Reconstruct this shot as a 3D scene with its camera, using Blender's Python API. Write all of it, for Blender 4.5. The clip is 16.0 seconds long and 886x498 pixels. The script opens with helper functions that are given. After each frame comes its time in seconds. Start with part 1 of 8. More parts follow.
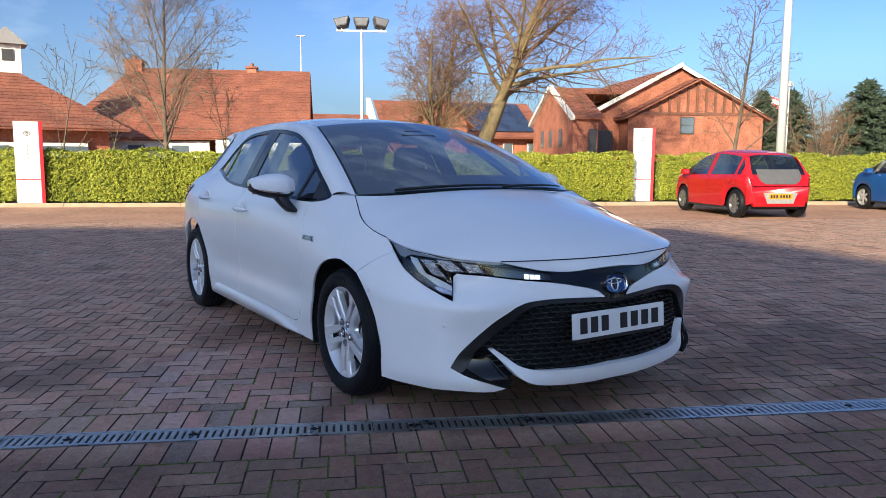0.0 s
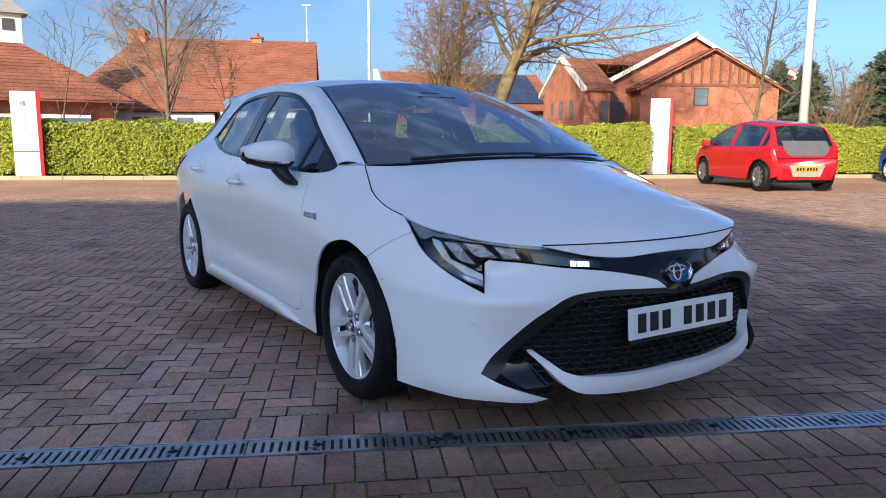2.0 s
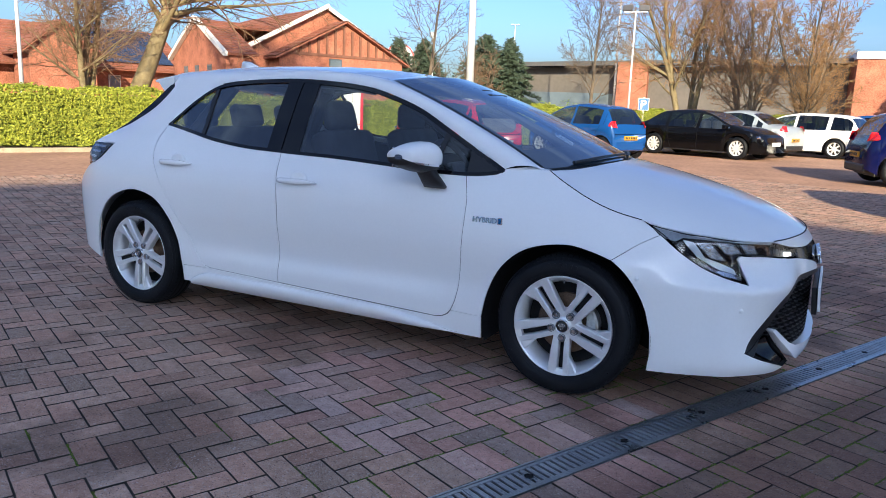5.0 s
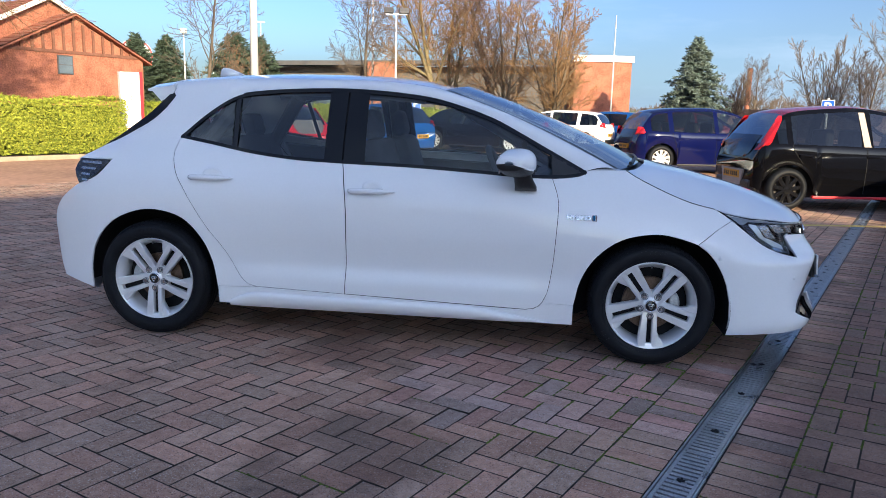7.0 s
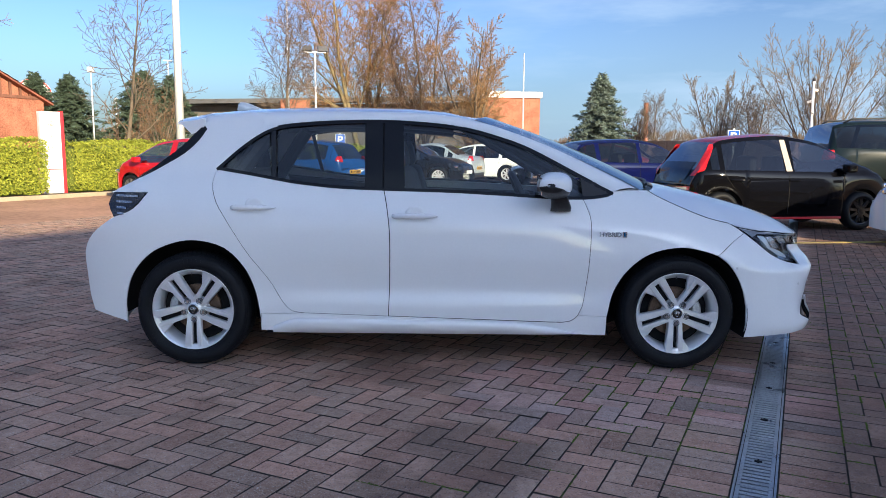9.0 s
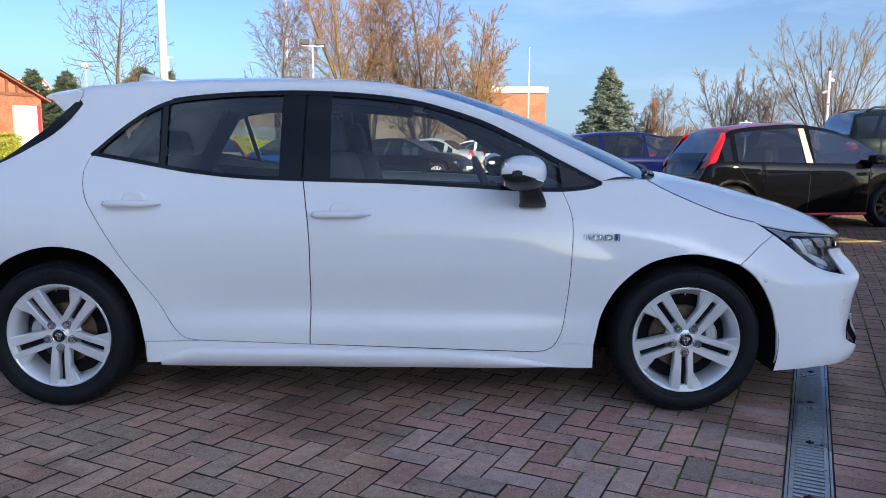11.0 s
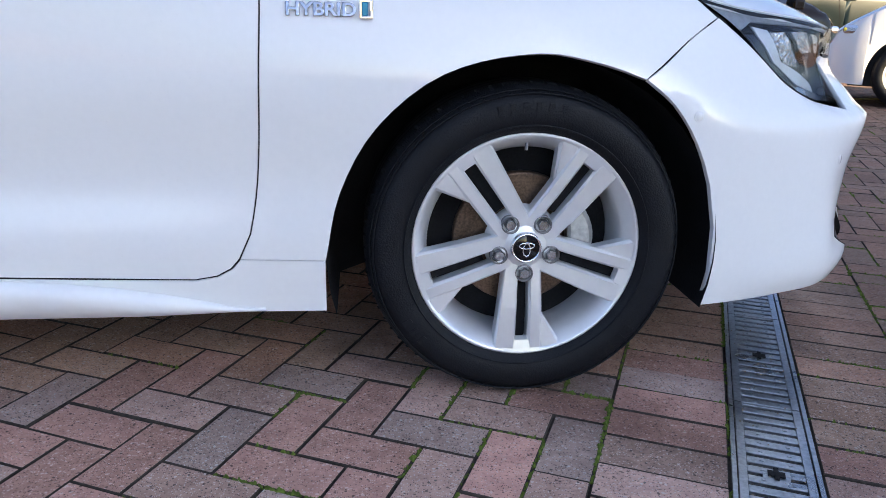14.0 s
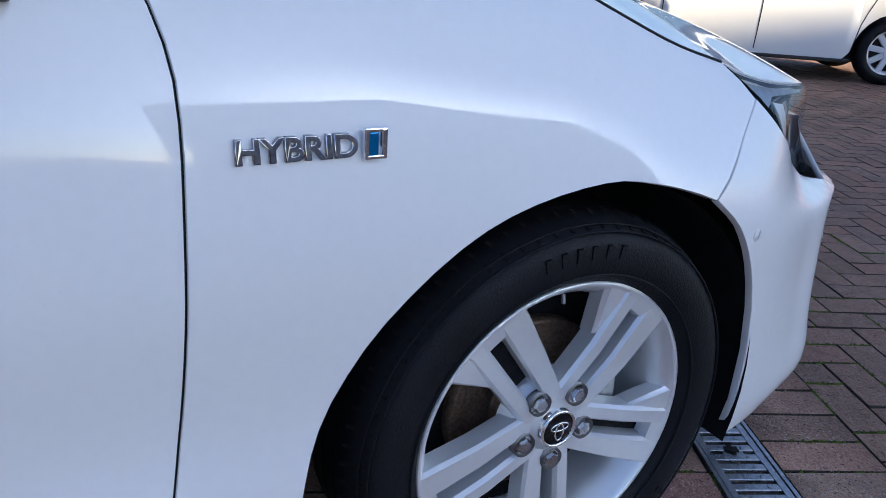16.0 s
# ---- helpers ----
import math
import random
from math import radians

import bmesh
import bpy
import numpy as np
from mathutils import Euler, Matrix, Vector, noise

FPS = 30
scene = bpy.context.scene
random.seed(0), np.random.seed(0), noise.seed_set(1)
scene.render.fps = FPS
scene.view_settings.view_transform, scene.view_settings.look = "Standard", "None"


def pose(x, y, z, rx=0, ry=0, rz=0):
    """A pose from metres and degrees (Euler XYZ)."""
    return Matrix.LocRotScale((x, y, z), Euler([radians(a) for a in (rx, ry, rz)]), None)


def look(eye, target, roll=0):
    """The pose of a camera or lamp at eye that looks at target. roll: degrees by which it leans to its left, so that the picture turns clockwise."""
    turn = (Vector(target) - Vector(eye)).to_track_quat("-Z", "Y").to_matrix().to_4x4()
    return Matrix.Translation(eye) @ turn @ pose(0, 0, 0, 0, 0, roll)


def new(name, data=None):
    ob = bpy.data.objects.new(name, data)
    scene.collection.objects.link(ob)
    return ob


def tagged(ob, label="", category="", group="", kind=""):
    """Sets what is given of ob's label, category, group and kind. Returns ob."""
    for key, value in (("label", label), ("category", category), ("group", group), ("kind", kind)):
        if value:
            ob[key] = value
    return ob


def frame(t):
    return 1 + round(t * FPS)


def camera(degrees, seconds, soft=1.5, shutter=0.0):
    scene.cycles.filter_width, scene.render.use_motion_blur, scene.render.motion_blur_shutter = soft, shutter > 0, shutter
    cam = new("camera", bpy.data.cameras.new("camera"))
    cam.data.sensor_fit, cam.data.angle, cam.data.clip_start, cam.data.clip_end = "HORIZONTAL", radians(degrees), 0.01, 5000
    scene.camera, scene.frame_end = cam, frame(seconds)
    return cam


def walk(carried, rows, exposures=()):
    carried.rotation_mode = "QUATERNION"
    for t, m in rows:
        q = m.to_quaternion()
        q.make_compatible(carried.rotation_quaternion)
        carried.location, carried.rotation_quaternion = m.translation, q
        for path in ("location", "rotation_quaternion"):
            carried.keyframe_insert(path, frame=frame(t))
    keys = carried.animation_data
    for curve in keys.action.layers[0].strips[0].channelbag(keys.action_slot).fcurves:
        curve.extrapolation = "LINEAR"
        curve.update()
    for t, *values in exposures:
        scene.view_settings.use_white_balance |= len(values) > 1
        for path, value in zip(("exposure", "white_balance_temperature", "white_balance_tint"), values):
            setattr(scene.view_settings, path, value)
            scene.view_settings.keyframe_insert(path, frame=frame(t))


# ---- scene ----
cam = camera(61.8, 16.0, soft=0.7)
PATH = [
    (0, (3.244, -2.393, 1.142), (1.58, -1.307, 0.907), 0.3),
    (0.5, (3.007, -2.256, 1.1), (1.339, -1.177, 0.87), 0.1),
    (1, (2.866, -2.168, 1.091), (1.198, -1.095, 0.836), 0.0),
    (1.5, (2.801, -2.114, 1.096), (1.133, -1.048, 0.811), -0.0),
    (2, (2.743, -2.158, 1.103), (1.078, -1.094, 0.797), 0.3),
    (2.5, (2.653, -2.417, 1.146), (1.019, -1.308, 0.826), 1.2),
    (3, (2.4, -2.7, 1.161), (0.868, -1.467, 0.799), 1.8),
    (3.5, (2.083, -2.982, 1.17), (0.674, -1.613, 0.8), 2.1),
    (4, (1.745, -3.338, 1.223), (0.5, -1.815, 0.859), 2.2),
    (4.2, (1.595, -3.439, 1.215), (0.419, -1.865, 0.845), 2.1),
    (6.3, (-0.047, -4.436, 1.252), (-0.517, -2.527, 0.883), 1.7),
    (6.5, (-0.19, -4.483, 1.248), (-0.595, -2.56, 0.875), 1.5),
    (7, (-0.572, -4.554, 1.23), (-0.827, -2.603, 0.87), 1.4),
    (7.5, (-0.906, -4.677, 1.23), (-1.037, -2.705, 0.926), 1.3),
    (8, (-1.155, -4.78, 1.23), (-1.195, -2.799, 0.961), 0.9),
    (8.5, (-1.248, -4.841, 1.21), (-1.266, -2.858, 0.948), 0.4),
    (10.8, (-0.999, -4.051, 1.091), (-1.035, -2.069, 0.826), 0.1),
    (11, (-0.95, -3.88, 1.098), (-0.991, -1.898, 0.829), 0.1),
    (11.5, (-0.825, -3.4, 1.036), (-0.872, -1.419, 0.764), 0.2),
    (12, (-0.658, -2.952, 0.997), (-0.698, -0.97, 0.73), 0.3),
    (12.5, (-0.522, -2.6, 0.902), (-0.494, -0.627, 0.579), 0.6),
    (13, (-0.405, -2.316, 0.772), (-0.28, -0.36, 0.372), 1.0),
    (13.5, (-0.348, -2.223, 0.727), (-0.164, -0.296, 0.224), 1.2),
    (14, (-0.317, -2.198, 0.732), (-0.099, -0.302, 0.134), 1.3),
    (14.5, (-0.305, -2.177, 0.763), (-0.027, -0.316, 0.084), 1.6),
    (15, (-0.381, -2.044, 0.822), (0.023, -0.229, 0.085), 2.2),
    (15.5, (-0.513, -1.815, 0.908), (0.181, -0.099, 0.152), 3.8),
    (16, (-0.597, -1.518, 0.913), (0.348, 0.083, 0.177), 3.8),
]
walk(cam, [(t, look(eye, target, roll)) for t, eye, target, roll in PATH], [(0.0, 1.30, 5650, 5), (4.0, 1.44, 5600, 5), (7.0, 1.51, 5850, 6), (8.5, 1.43, 5850, 6), (11.0, 1.54, 5900, 6), (12.5, 1.44, 5900, 6), (13.0, 1.42, 5800, 6), (13.5, 1.84, 5950, 6), (14.5, 2.33, 6900, 6), (15.0, 2.30, 6800, 6), (15.5, 2.14, 6150, 6), (16.0, 1.70, 5900, 6)])

# ---- sky and sun ----
SUN_DIR = Vector((0.50, -0.80, 0.33)).normalized()  # towards the low winter sun
world = bpy.data.worlds.new("sky")
scene.world = world
world.use_nodes = True
wn = world.node_tree
sky = wn.nodes.new("ShaderNodeTexSky")
sky.sky_type, sky.sun_disc = "NISHITA", False
sky.sun_elevation = math.asin(SUN_DIR.z)
sky.sun_rotation = math.atan2(SUN_DIR.x, SUN_DIR.y)
sky.air_density, sky.dust_density, sky.ozone_density = 1.1, 1.5, 5.0
wn.nodes["Background"].inputs["Strength"].default_value = 0.0555
hsv, soft, back = (wn.nodes.new("ShaderNode" + k) for k in ("SeparateColor", "Math", "CombineColor"))
hsv.mode = back.mode = "HSV"
div, mul = wn.nodes.new("ShaderNodeMath"), wn.nodes.new("ShaderNodeMath")
div.operation, soft.operation, mul.operation = "DIVIDE", "MAXIMUM", "MULTIPLY"
div.inputs[1].default_value, soft.inputs[1].default_value = 4.6, 1.0  # boosts the brightest sky on the unseen sun side to fill the shade
wn.links.new(sky.outputs[0], hsv.inputs[0])
wn.links.new(hsv.outputs[2], div.inputs[0])
wn.links.new(div.outputs[0], soft.inputs[0])
level = wn.nodes.new("ShaderNodeMath")
level.operation = "MINIMUM"
level.inputs[1].default_value = 2.7
wn.links.new(soft.outputs[0], level.inputs[0])
wn.links.new(level.outputs[0], mul.inputs[0])
wn.links.new(hsv.outputs[2], mul.inputs[1])
for k, how, v in ((0, "ADD", 0.019), (1, "MULTIPLY", 1.04)):  # a clear winter blue
    shift = wn.nodes.new("ShaderNodeMath")
    shift.operation = how
    shift.inputs[1].default_value = v
    wn.links.new(hsv.outputs[k], shift.inputs[0])
    wn.links.new(shift.outputs[0], back.inputs[k])
wn.links.new(mul.outputs[0], back.inputs[2])
# pale haze along the whole horizon and thin high cloud, plus an unseen veil overhead
way, parts, low, lift, haze = (wn.nodes.new("ShaderNode" + k) for k in ("TexCoord", "SeparateXYZ", "MapRange", "Math", "Mix"))
wn.links.new(way.outputs["Generated"], parts.inputs[0])
wn.links.new(parts.outputs["Z"], low.inputs[0])
for k, v in ((1, 0.0), (2, 0.30), (3, 0.92), (4, 0.0)):
    low.inputs[k].default_value = v
lift.operation = "POWER"
lift.inputs[1].default_value = 1.5
wn.links.new(low.outputs[0], lift.inputs[0])
haze.data_type, haze.blend_type = "RGBA", "LIGHTEN"
haze.inputs[7].default_value = (3.3, 4.5, 5.9, 1)
away, deep, clear = (wn.nodes.new("ShaderNode" + k) for k in ("VectorMath", "MapRange", "Math"))
away.operation, clear.operation = "DOT_PRODUCT", "MULTIPLY"
away.inputs[1].default_value = (-0.50, 0.86, 0.10)  # the clearest sky lies opposite the sun
wn.links.new(way.outputs["Generated"], away.inputs[0])
wn.links.new(away.outputs["Value"], deep.inputs[0])
for k, v in ((1, 0.72), (2, 0.99), (3, 1.0), (4, 0.15)):
    deep.inputs[k].default_value = v
wn.links.new(lift.outputs[0], clear.inputs[0])
wn.links.new(deep.outputs[0], clear.inputs[1])
wn.links.new(clear.outputs[0], haze.inputs[0])
wn.links.new(back.outputs[0], haze.inputs[6])
stretch, wisp, thin, veil = (wn.nodes.new("ShaderNode" + k) for k in ("Mapping", "TexNoise", "MapRange", "Mix"))
stretch.inputs["Scale"].default_value = (1.3, 2.6, 7.5)
stretch.inputs["Location"].default_value = (0.35, 0.0, 0.1)
wn.links.new(way.outputs["Generated"], stretch.inputs[0])
wn.links.new(stretch.outputs[0], wisp.inputs["Vector"])
wisp.inputs["Scale"].default_value, wisp.inputs["Detail"].default_value, wisp.inputs["Roughness"].default_value = 1.6, 6.0, 0.6
wn.links.new(wisp.outputs["Fac"], thin.inputs[0])
for k, v in ((1, 0.50), (2, 0.78), (3, 0.0), (4, 0.75)):
    thin.inputs[k].default_value = v
# extra veil towards the zenith, out of view, added to brighten the paving
high, cover = wn.nodes.new("ShaderNodeMapRange"), wn.nodes.new("ShaderNodeMath")
for k, v in ((1, 0.30), (2, 0.80), (3, 0.0), (4, 0.20)):
    high.inputs[k].default_value = v
wn.links.new(parts.outputs["Z"], high.inputs[0])
cover.operation, cover.use_clamp = "ADD", True
wn.links.new(thin.outputs[0], cover.inputs[0])
wn.links.new(high.outputs[0], cover.inputs[1])
veil.data_type, veil.blend_type = "RGBA", "LIGHTEN"
veil.inputs[7].default_value = (4.7, 5.6, 6.8, 1)
part_clear = wn.nodes.new("ShaderNodeMath")
part_clear.operation = "MULTIPLY"
wn.links.new(cover.outputs[0], part_clear.inputs[0])
wn.links.new(deep.outputs[0], part_clear.inputs[1])
wn.links.new(part_clear.outputs[0], veil.inputs[0])
wn.links.new(haze.outputs[2], veil.inputs[6])
wn.links.new(veil.outputs[2], wn.nodes["Background"].inputs["Color"])
sun = new("sun", bpy.data.lights.new("sun", "SUN"))
sun.data.energy, sun.data.angle, sun.data.color = 4.4, radians(0.6), (1.0, 0.77, 0.47)
sun.matrix_world = look(SUN_DIR * 50, (0, 0, 0))

# ---- materials ----
def mat(name, color, rough=0.5, metal=0.0, var=0.12, scale=6.0, fine=80.0, bump=0.0, coat=0.0, spec=0.5, tint=None, island=0.0, each=0.0, rough_var=0.0):
    """A procedural surface: colour varied at two scales, fine relief, and per-piece variation."""
    m = bpy.data.materials.new(name)
    m.use_nodes = True
    nt = m.node_tree
    p = nt.nodes["Principled BSDF"]
    p.inputs["Roughness"].default_value, p.inputs["Metallic"].default_value = rough, metal
    p.inputs["Coat Weight"].default_value, p.inputs["Coat Roughness"].default_value = coat, 0.03
    p.inputs["Specular IOR Level"].default_value = spec
    geo = nt.nodes.new("ShaderNodeNewGeometry")
    big, small = nt.nodes.new("ShaderNodeTexNoise"), nt.nodes.new("ShaderNodeTexNoise")
    for n, s, d in ((big, scale, 4), (small, fine, 3)):
        n.inputs["Scale"].default_value, n.inputs["Detail"].default_value = s, d
        nt.links.new(geo.outputs["Position"], n.inputs["Vector"])
    add = nt.nodes.new("ShaderNodeMath")
    add.operation = "ADD"
    nt.links.new(big.outputs["Fac"], add.inputs[0])
    nt.links.new(small.outputs["Fac"], add.inputs[1])
    last = add
    if island or each:
        rnd = geo.outputs["Random Per Island"]
        if each:
            rnd = nt.nodes.new("ShaderNodeObjectInfo").outputs["Random"]
        k = nt.nodes.new("ShaderNodeMath")
        k.operation = "MULTIPLY_ADD"
        k.inputs[1].default_value = (island or each) * 2
        nt.links.new(rnd, k.inputs[0])
        nt.links.new(add.outputs[0], k.inputs[2])
        last = k
    ramp = nt.nodes.new("ShaderNodeMapRange")
    top = 1.3 + (island or each) * 2
    for i, v in ((1, 0.7), (2, top), (3, 0.0), (4, 1.0)):
        ramp.inputs[i].default_value = v
    nt.links.new(last.outputs[0], ramp.inputs[0])
    mix = nt.nodes.new("ShaderNodeMix")
    mix.data_type = "RGBA"
    lo = tuple(c * (1 - var) for c in color)
    hi = tuple(min(1, c * (1 + var)) for c in (tint or color))
    mix.inputs[6].default_value, mix.inputs[7].default_value = (*lo, 1), (*hi, 1)
    nt.links.new(ramp.outputs[0], mix.inputs[0])
    nt.links.new(mix.outputs[2], p.inputs["Base Color"])
    if rough_var:
        rr = nt.nodes.new("ShaderNodeMapRange")
        for i, v in ((1, 0.3), (2, 0.7), (3, max(0.02, rough - rough_var)), (4, min(1, rough + rough_var))):
            rr.inputs[i].default_value = v
        nt.links.new(big.outputs["Fac"], rr.inputs[0])
        nt.links.new(rr.outputs[0], p.inputs["Roughness"])
    if bump:
        b = nt.nodes.new("ShaderNodeBump")
        b.inputs["Strength"].default_value, b.inputs["Distance"].default_value = bump, 0.01
        nt.links.new(small.outputs["Fac"], b.inputs["Height"])
        nt.links.new(b.outputs[0], p.inputs["Normal"])
    return m


def glass_mat(name, color, low=0.115, high=0.9):
    """Thin tinted car glass: clear through it, glossy on it."""
    m = bpy.data.materials.new(name)
    m.use_nodes = True
    nt = m.node_tree
    nt.nodes.remove(nt.nodes["Principled BSDF"])
    out = nt.nodes["Material Output"]
    tr, gl, mx, lw, pw, fr = (nt.nodes.new("ShaderNode" + k) for k in ("BsdfTransparent", "BsdfGlossy", "MixShader", "LayerWeight", "Math", "MapRange"))
    tr.inputs["Color"].default_value = (*color, 1)
    gl.inputs["Roughness"].default_value = 0.01
    pw.operation = "POWER"
    pw.inputs[1].default_value = 1.9
    fr.inputs[3].default_value, fr.inputs[4].default_value = low, high
    nt.links.new(lw.outputs["Facing"], pw.inputs[0])
    nt.links.new(pw.outputs[0], fr.inputs[0])
    nt.links.new(fr.outputs[0], mx.inputs[0])
    nt.links.new(tr.outputs[0], mx.inputs[1])
    nt.links.new(gl.outputs[0], mx.inputs[2])
    nt.links.new(mx.outputs[0], out.inputs["Surface"])
    return m


PAINT = mat("white_paint", (0.80, 0.805, 0.81), 0.4, var=0.015, scale=2, coat=1.0, spec=0.04)
BLACK = mat("black_plastic", (0.012, 0.012, 0.013), 0.45, var=0.3, scale=30, fine=400, bump=0.15)
GLOSS_BLACK = mat("gloss_black", (0.006, 0.006, 0.007), 0.08, var=0.2, coat=0.2, spec=0.3)
SHOP_WALL = mat("shop_wall", (0.085, 0.076, 0.070), 0.8, var=0.15, scale=0.6, fine=4)
RUBBER = mat("tyre_rubber", (0.0065, 0.0075, 0.0100), 0.55, var=0.35, scale=14, fine=300, bump=0.2, spec=0.2)
ALLOY = mat("alloy", (0.78, 0.79, 0.80), 0.30, 0.5, var=0.02, scale=20)
DARK_METAL = mat("dark_metal", (0.07, 0.06, 0.055), 0.6, 0.6, var=0.5, scale=30)
CHROME = mat("chrome", (0.85, 0.86, 0.88), 0.08, 1.0, var=0.03)
GLASS = glass_mat("car_glass", (0.82, 0.87, 0.89), 0.07)
PALE_TINT = glass_mat("pale_tint", (0.62, 0.66, 0.67))
TINT_DARK = glass_mat("tinted_glass", (0.22, 0.25, 0.27), 0.055)
CLEAR = glass_mat("clear_lens", (0.90, 0.92, 0.94), 0.04, 0.22)
FABRIC = mat("dark_fabric", (0.034, 0.036, 0.041), 0.9, var=0.3, scale=12, fine=200, bump=0.2)
CABIN = mat("cabin_plastic", (0.035, 0.035, 0.039), 0.6, var=0.25, scale=8)


def speckle(m, single=False):
    """Adds the pale and dark grains of concrete blocks, damp stains, darker areas and a worn film to a paver."""
    nt = m.node_tree
    p = nt.nodes["Principled BSDF"]
    base = p.inputs["Base Color"].links[0].from_socket
    geo = nt.nodes.new("ShaderNodeNewGeometry")

    def math_node(op, a, b):
        n = nt.nodes.new("ShaderNodeMath")
        n.operation = op
        for k, v in ((0, a), (1, b)):
            if isinstance(v, (int, float)):
                n.inputs[k].default_value = v
            else:
                nt.links.new(v, n.inputs[k])
        return n.outputs[0]

    def blend(fac, col, mode="MIX"):
        n = nt.nodes.new("ShaderNodeMix")
        n.data_type, n.blend_type = "RGBA", mode
        nt.links.new(fac, n.inputs[0])
        nt.links.new(base, n.inputs[6])
        n.inputs[7].default_value = (*col, 1)
        return n.outputs[2]

    for scale, lo, col in ((300, 0.74, (0.66, 0.56, 0.50)), (330, 0.76, (0.08, 0.06, 0.055)), (150, 0.94, (0.66, 0.57, 0.50)), (170, 0.94, (0.05, 0.04, 0.037))):
        v = nt.nodes.new("ShaderNodeTexVoronoi")
        v.inputs["Scale"].default_value = scale
        nt.links.new(geo.outputs["Position"], v.inputs["Vector"])
        sep = nt.nodes.new("ShaderNodeSeparateColor")
        nt.links.new(v.outputs["Color"], sep.inputs[0])
        pick = math_node("GREATER_THAN", sep.outputs[0], lo)
        near = math_node("LESS_THAN", v.outputs["Distance"], 0.42)
        base = blend(math_node("MULTIPLY", math_node("MULTIPLY", pick, near), 0.75), col)
    # blotches within a block, and blocks that run from red to grey
    blot = nt.nodes.new("ShaderNodeTexNoise")
    blot.inputs["Scale"].default_value, blot.inputs["Detail"].default_value = 26, 5
    nt.links.new(geo.outputs["Position"], blot.inputs["Vector"])
    base = blend(math_node("MULTIPLY", math_node("SUBTRACT", blot.outputs["Fac"], 0.40), 2.0), (0.66, 0.62, 0.62), "MULTIPLY")
    rnd = nt.nodes.new("ShaderNodeObjectInfo").outputs["Random"] if single else geo.outputs["Random Per Island"]
    dice = nt.nodes.new("ShaderNodeTexWhiteNoise")
    dice.noise_dimensions = "1D"
    nt.links.new(math_node("MULTIPLY", rnd, 917.0), dice.inputs["W"])
    base = blend(math_node("MULTIPLY", math_node("GREATER_THAN", dice.outputs["Value"], 0.62), 0.8 if single else 0.45), (1.06, 0.89, 0.87), "MULTIPLY")
    base = blend(math_node("MULTIPLY", math_node("LESS_THAN", dice.outputs["Value"], 0.25), 0.8 if single else 0.45), (0.80, 0.90, 0.95), "MULTIPLY")
    # ragged dark patches: damp stains, two more under the car, a broad one ahead
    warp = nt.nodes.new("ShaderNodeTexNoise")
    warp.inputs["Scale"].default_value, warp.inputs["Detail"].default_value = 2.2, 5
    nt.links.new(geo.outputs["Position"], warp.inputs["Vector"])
    dark_mask = math_node("MULTIPLY", math_node("SUBTRACT", warp.outputs["Fac"], 0.56), 5.0)
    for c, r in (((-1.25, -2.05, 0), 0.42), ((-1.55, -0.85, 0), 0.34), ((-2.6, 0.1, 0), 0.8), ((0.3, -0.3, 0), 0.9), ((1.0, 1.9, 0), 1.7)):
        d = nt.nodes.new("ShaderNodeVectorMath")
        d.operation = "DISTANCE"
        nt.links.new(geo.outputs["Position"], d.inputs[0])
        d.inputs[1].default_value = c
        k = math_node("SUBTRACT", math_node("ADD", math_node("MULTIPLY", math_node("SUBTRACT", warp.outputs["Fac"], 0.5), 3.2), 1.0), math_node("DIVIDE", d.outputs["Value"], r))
        dark_mask = math_node("MAXIMUM", dark_mask, math_node("MINIMUM", math_node("MULTIPLY", k, 1.6), 1.0 if r > 1 else 0.72))
    # the paving beyond the drain is coloured darker, broken by the same noise
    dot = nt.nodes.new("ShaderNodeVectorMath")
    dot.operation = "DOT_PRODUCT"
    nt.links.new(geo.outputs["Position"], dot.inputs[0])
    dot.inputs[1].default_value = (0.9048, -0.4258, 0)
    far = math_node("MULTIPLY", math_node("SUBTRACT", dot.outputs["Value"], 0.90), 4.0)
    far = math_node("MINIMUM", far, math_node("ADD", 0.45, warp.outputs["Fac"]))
    dark_mask = math_node("MAXIMUM", dark_mask, far)
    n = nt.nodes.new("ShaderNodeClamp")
    nt.links.new(dark_mask, n.inputs[0])
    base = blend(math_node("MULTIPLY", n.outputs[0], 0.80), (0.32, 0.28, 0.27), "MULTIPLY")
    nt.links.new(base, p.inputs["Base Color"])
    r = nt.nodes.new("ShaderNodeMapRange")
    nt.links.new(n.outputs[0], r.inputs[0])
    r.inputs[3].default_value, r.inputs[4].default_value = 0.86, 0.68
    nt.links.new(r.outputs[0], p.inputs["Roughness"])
    return m


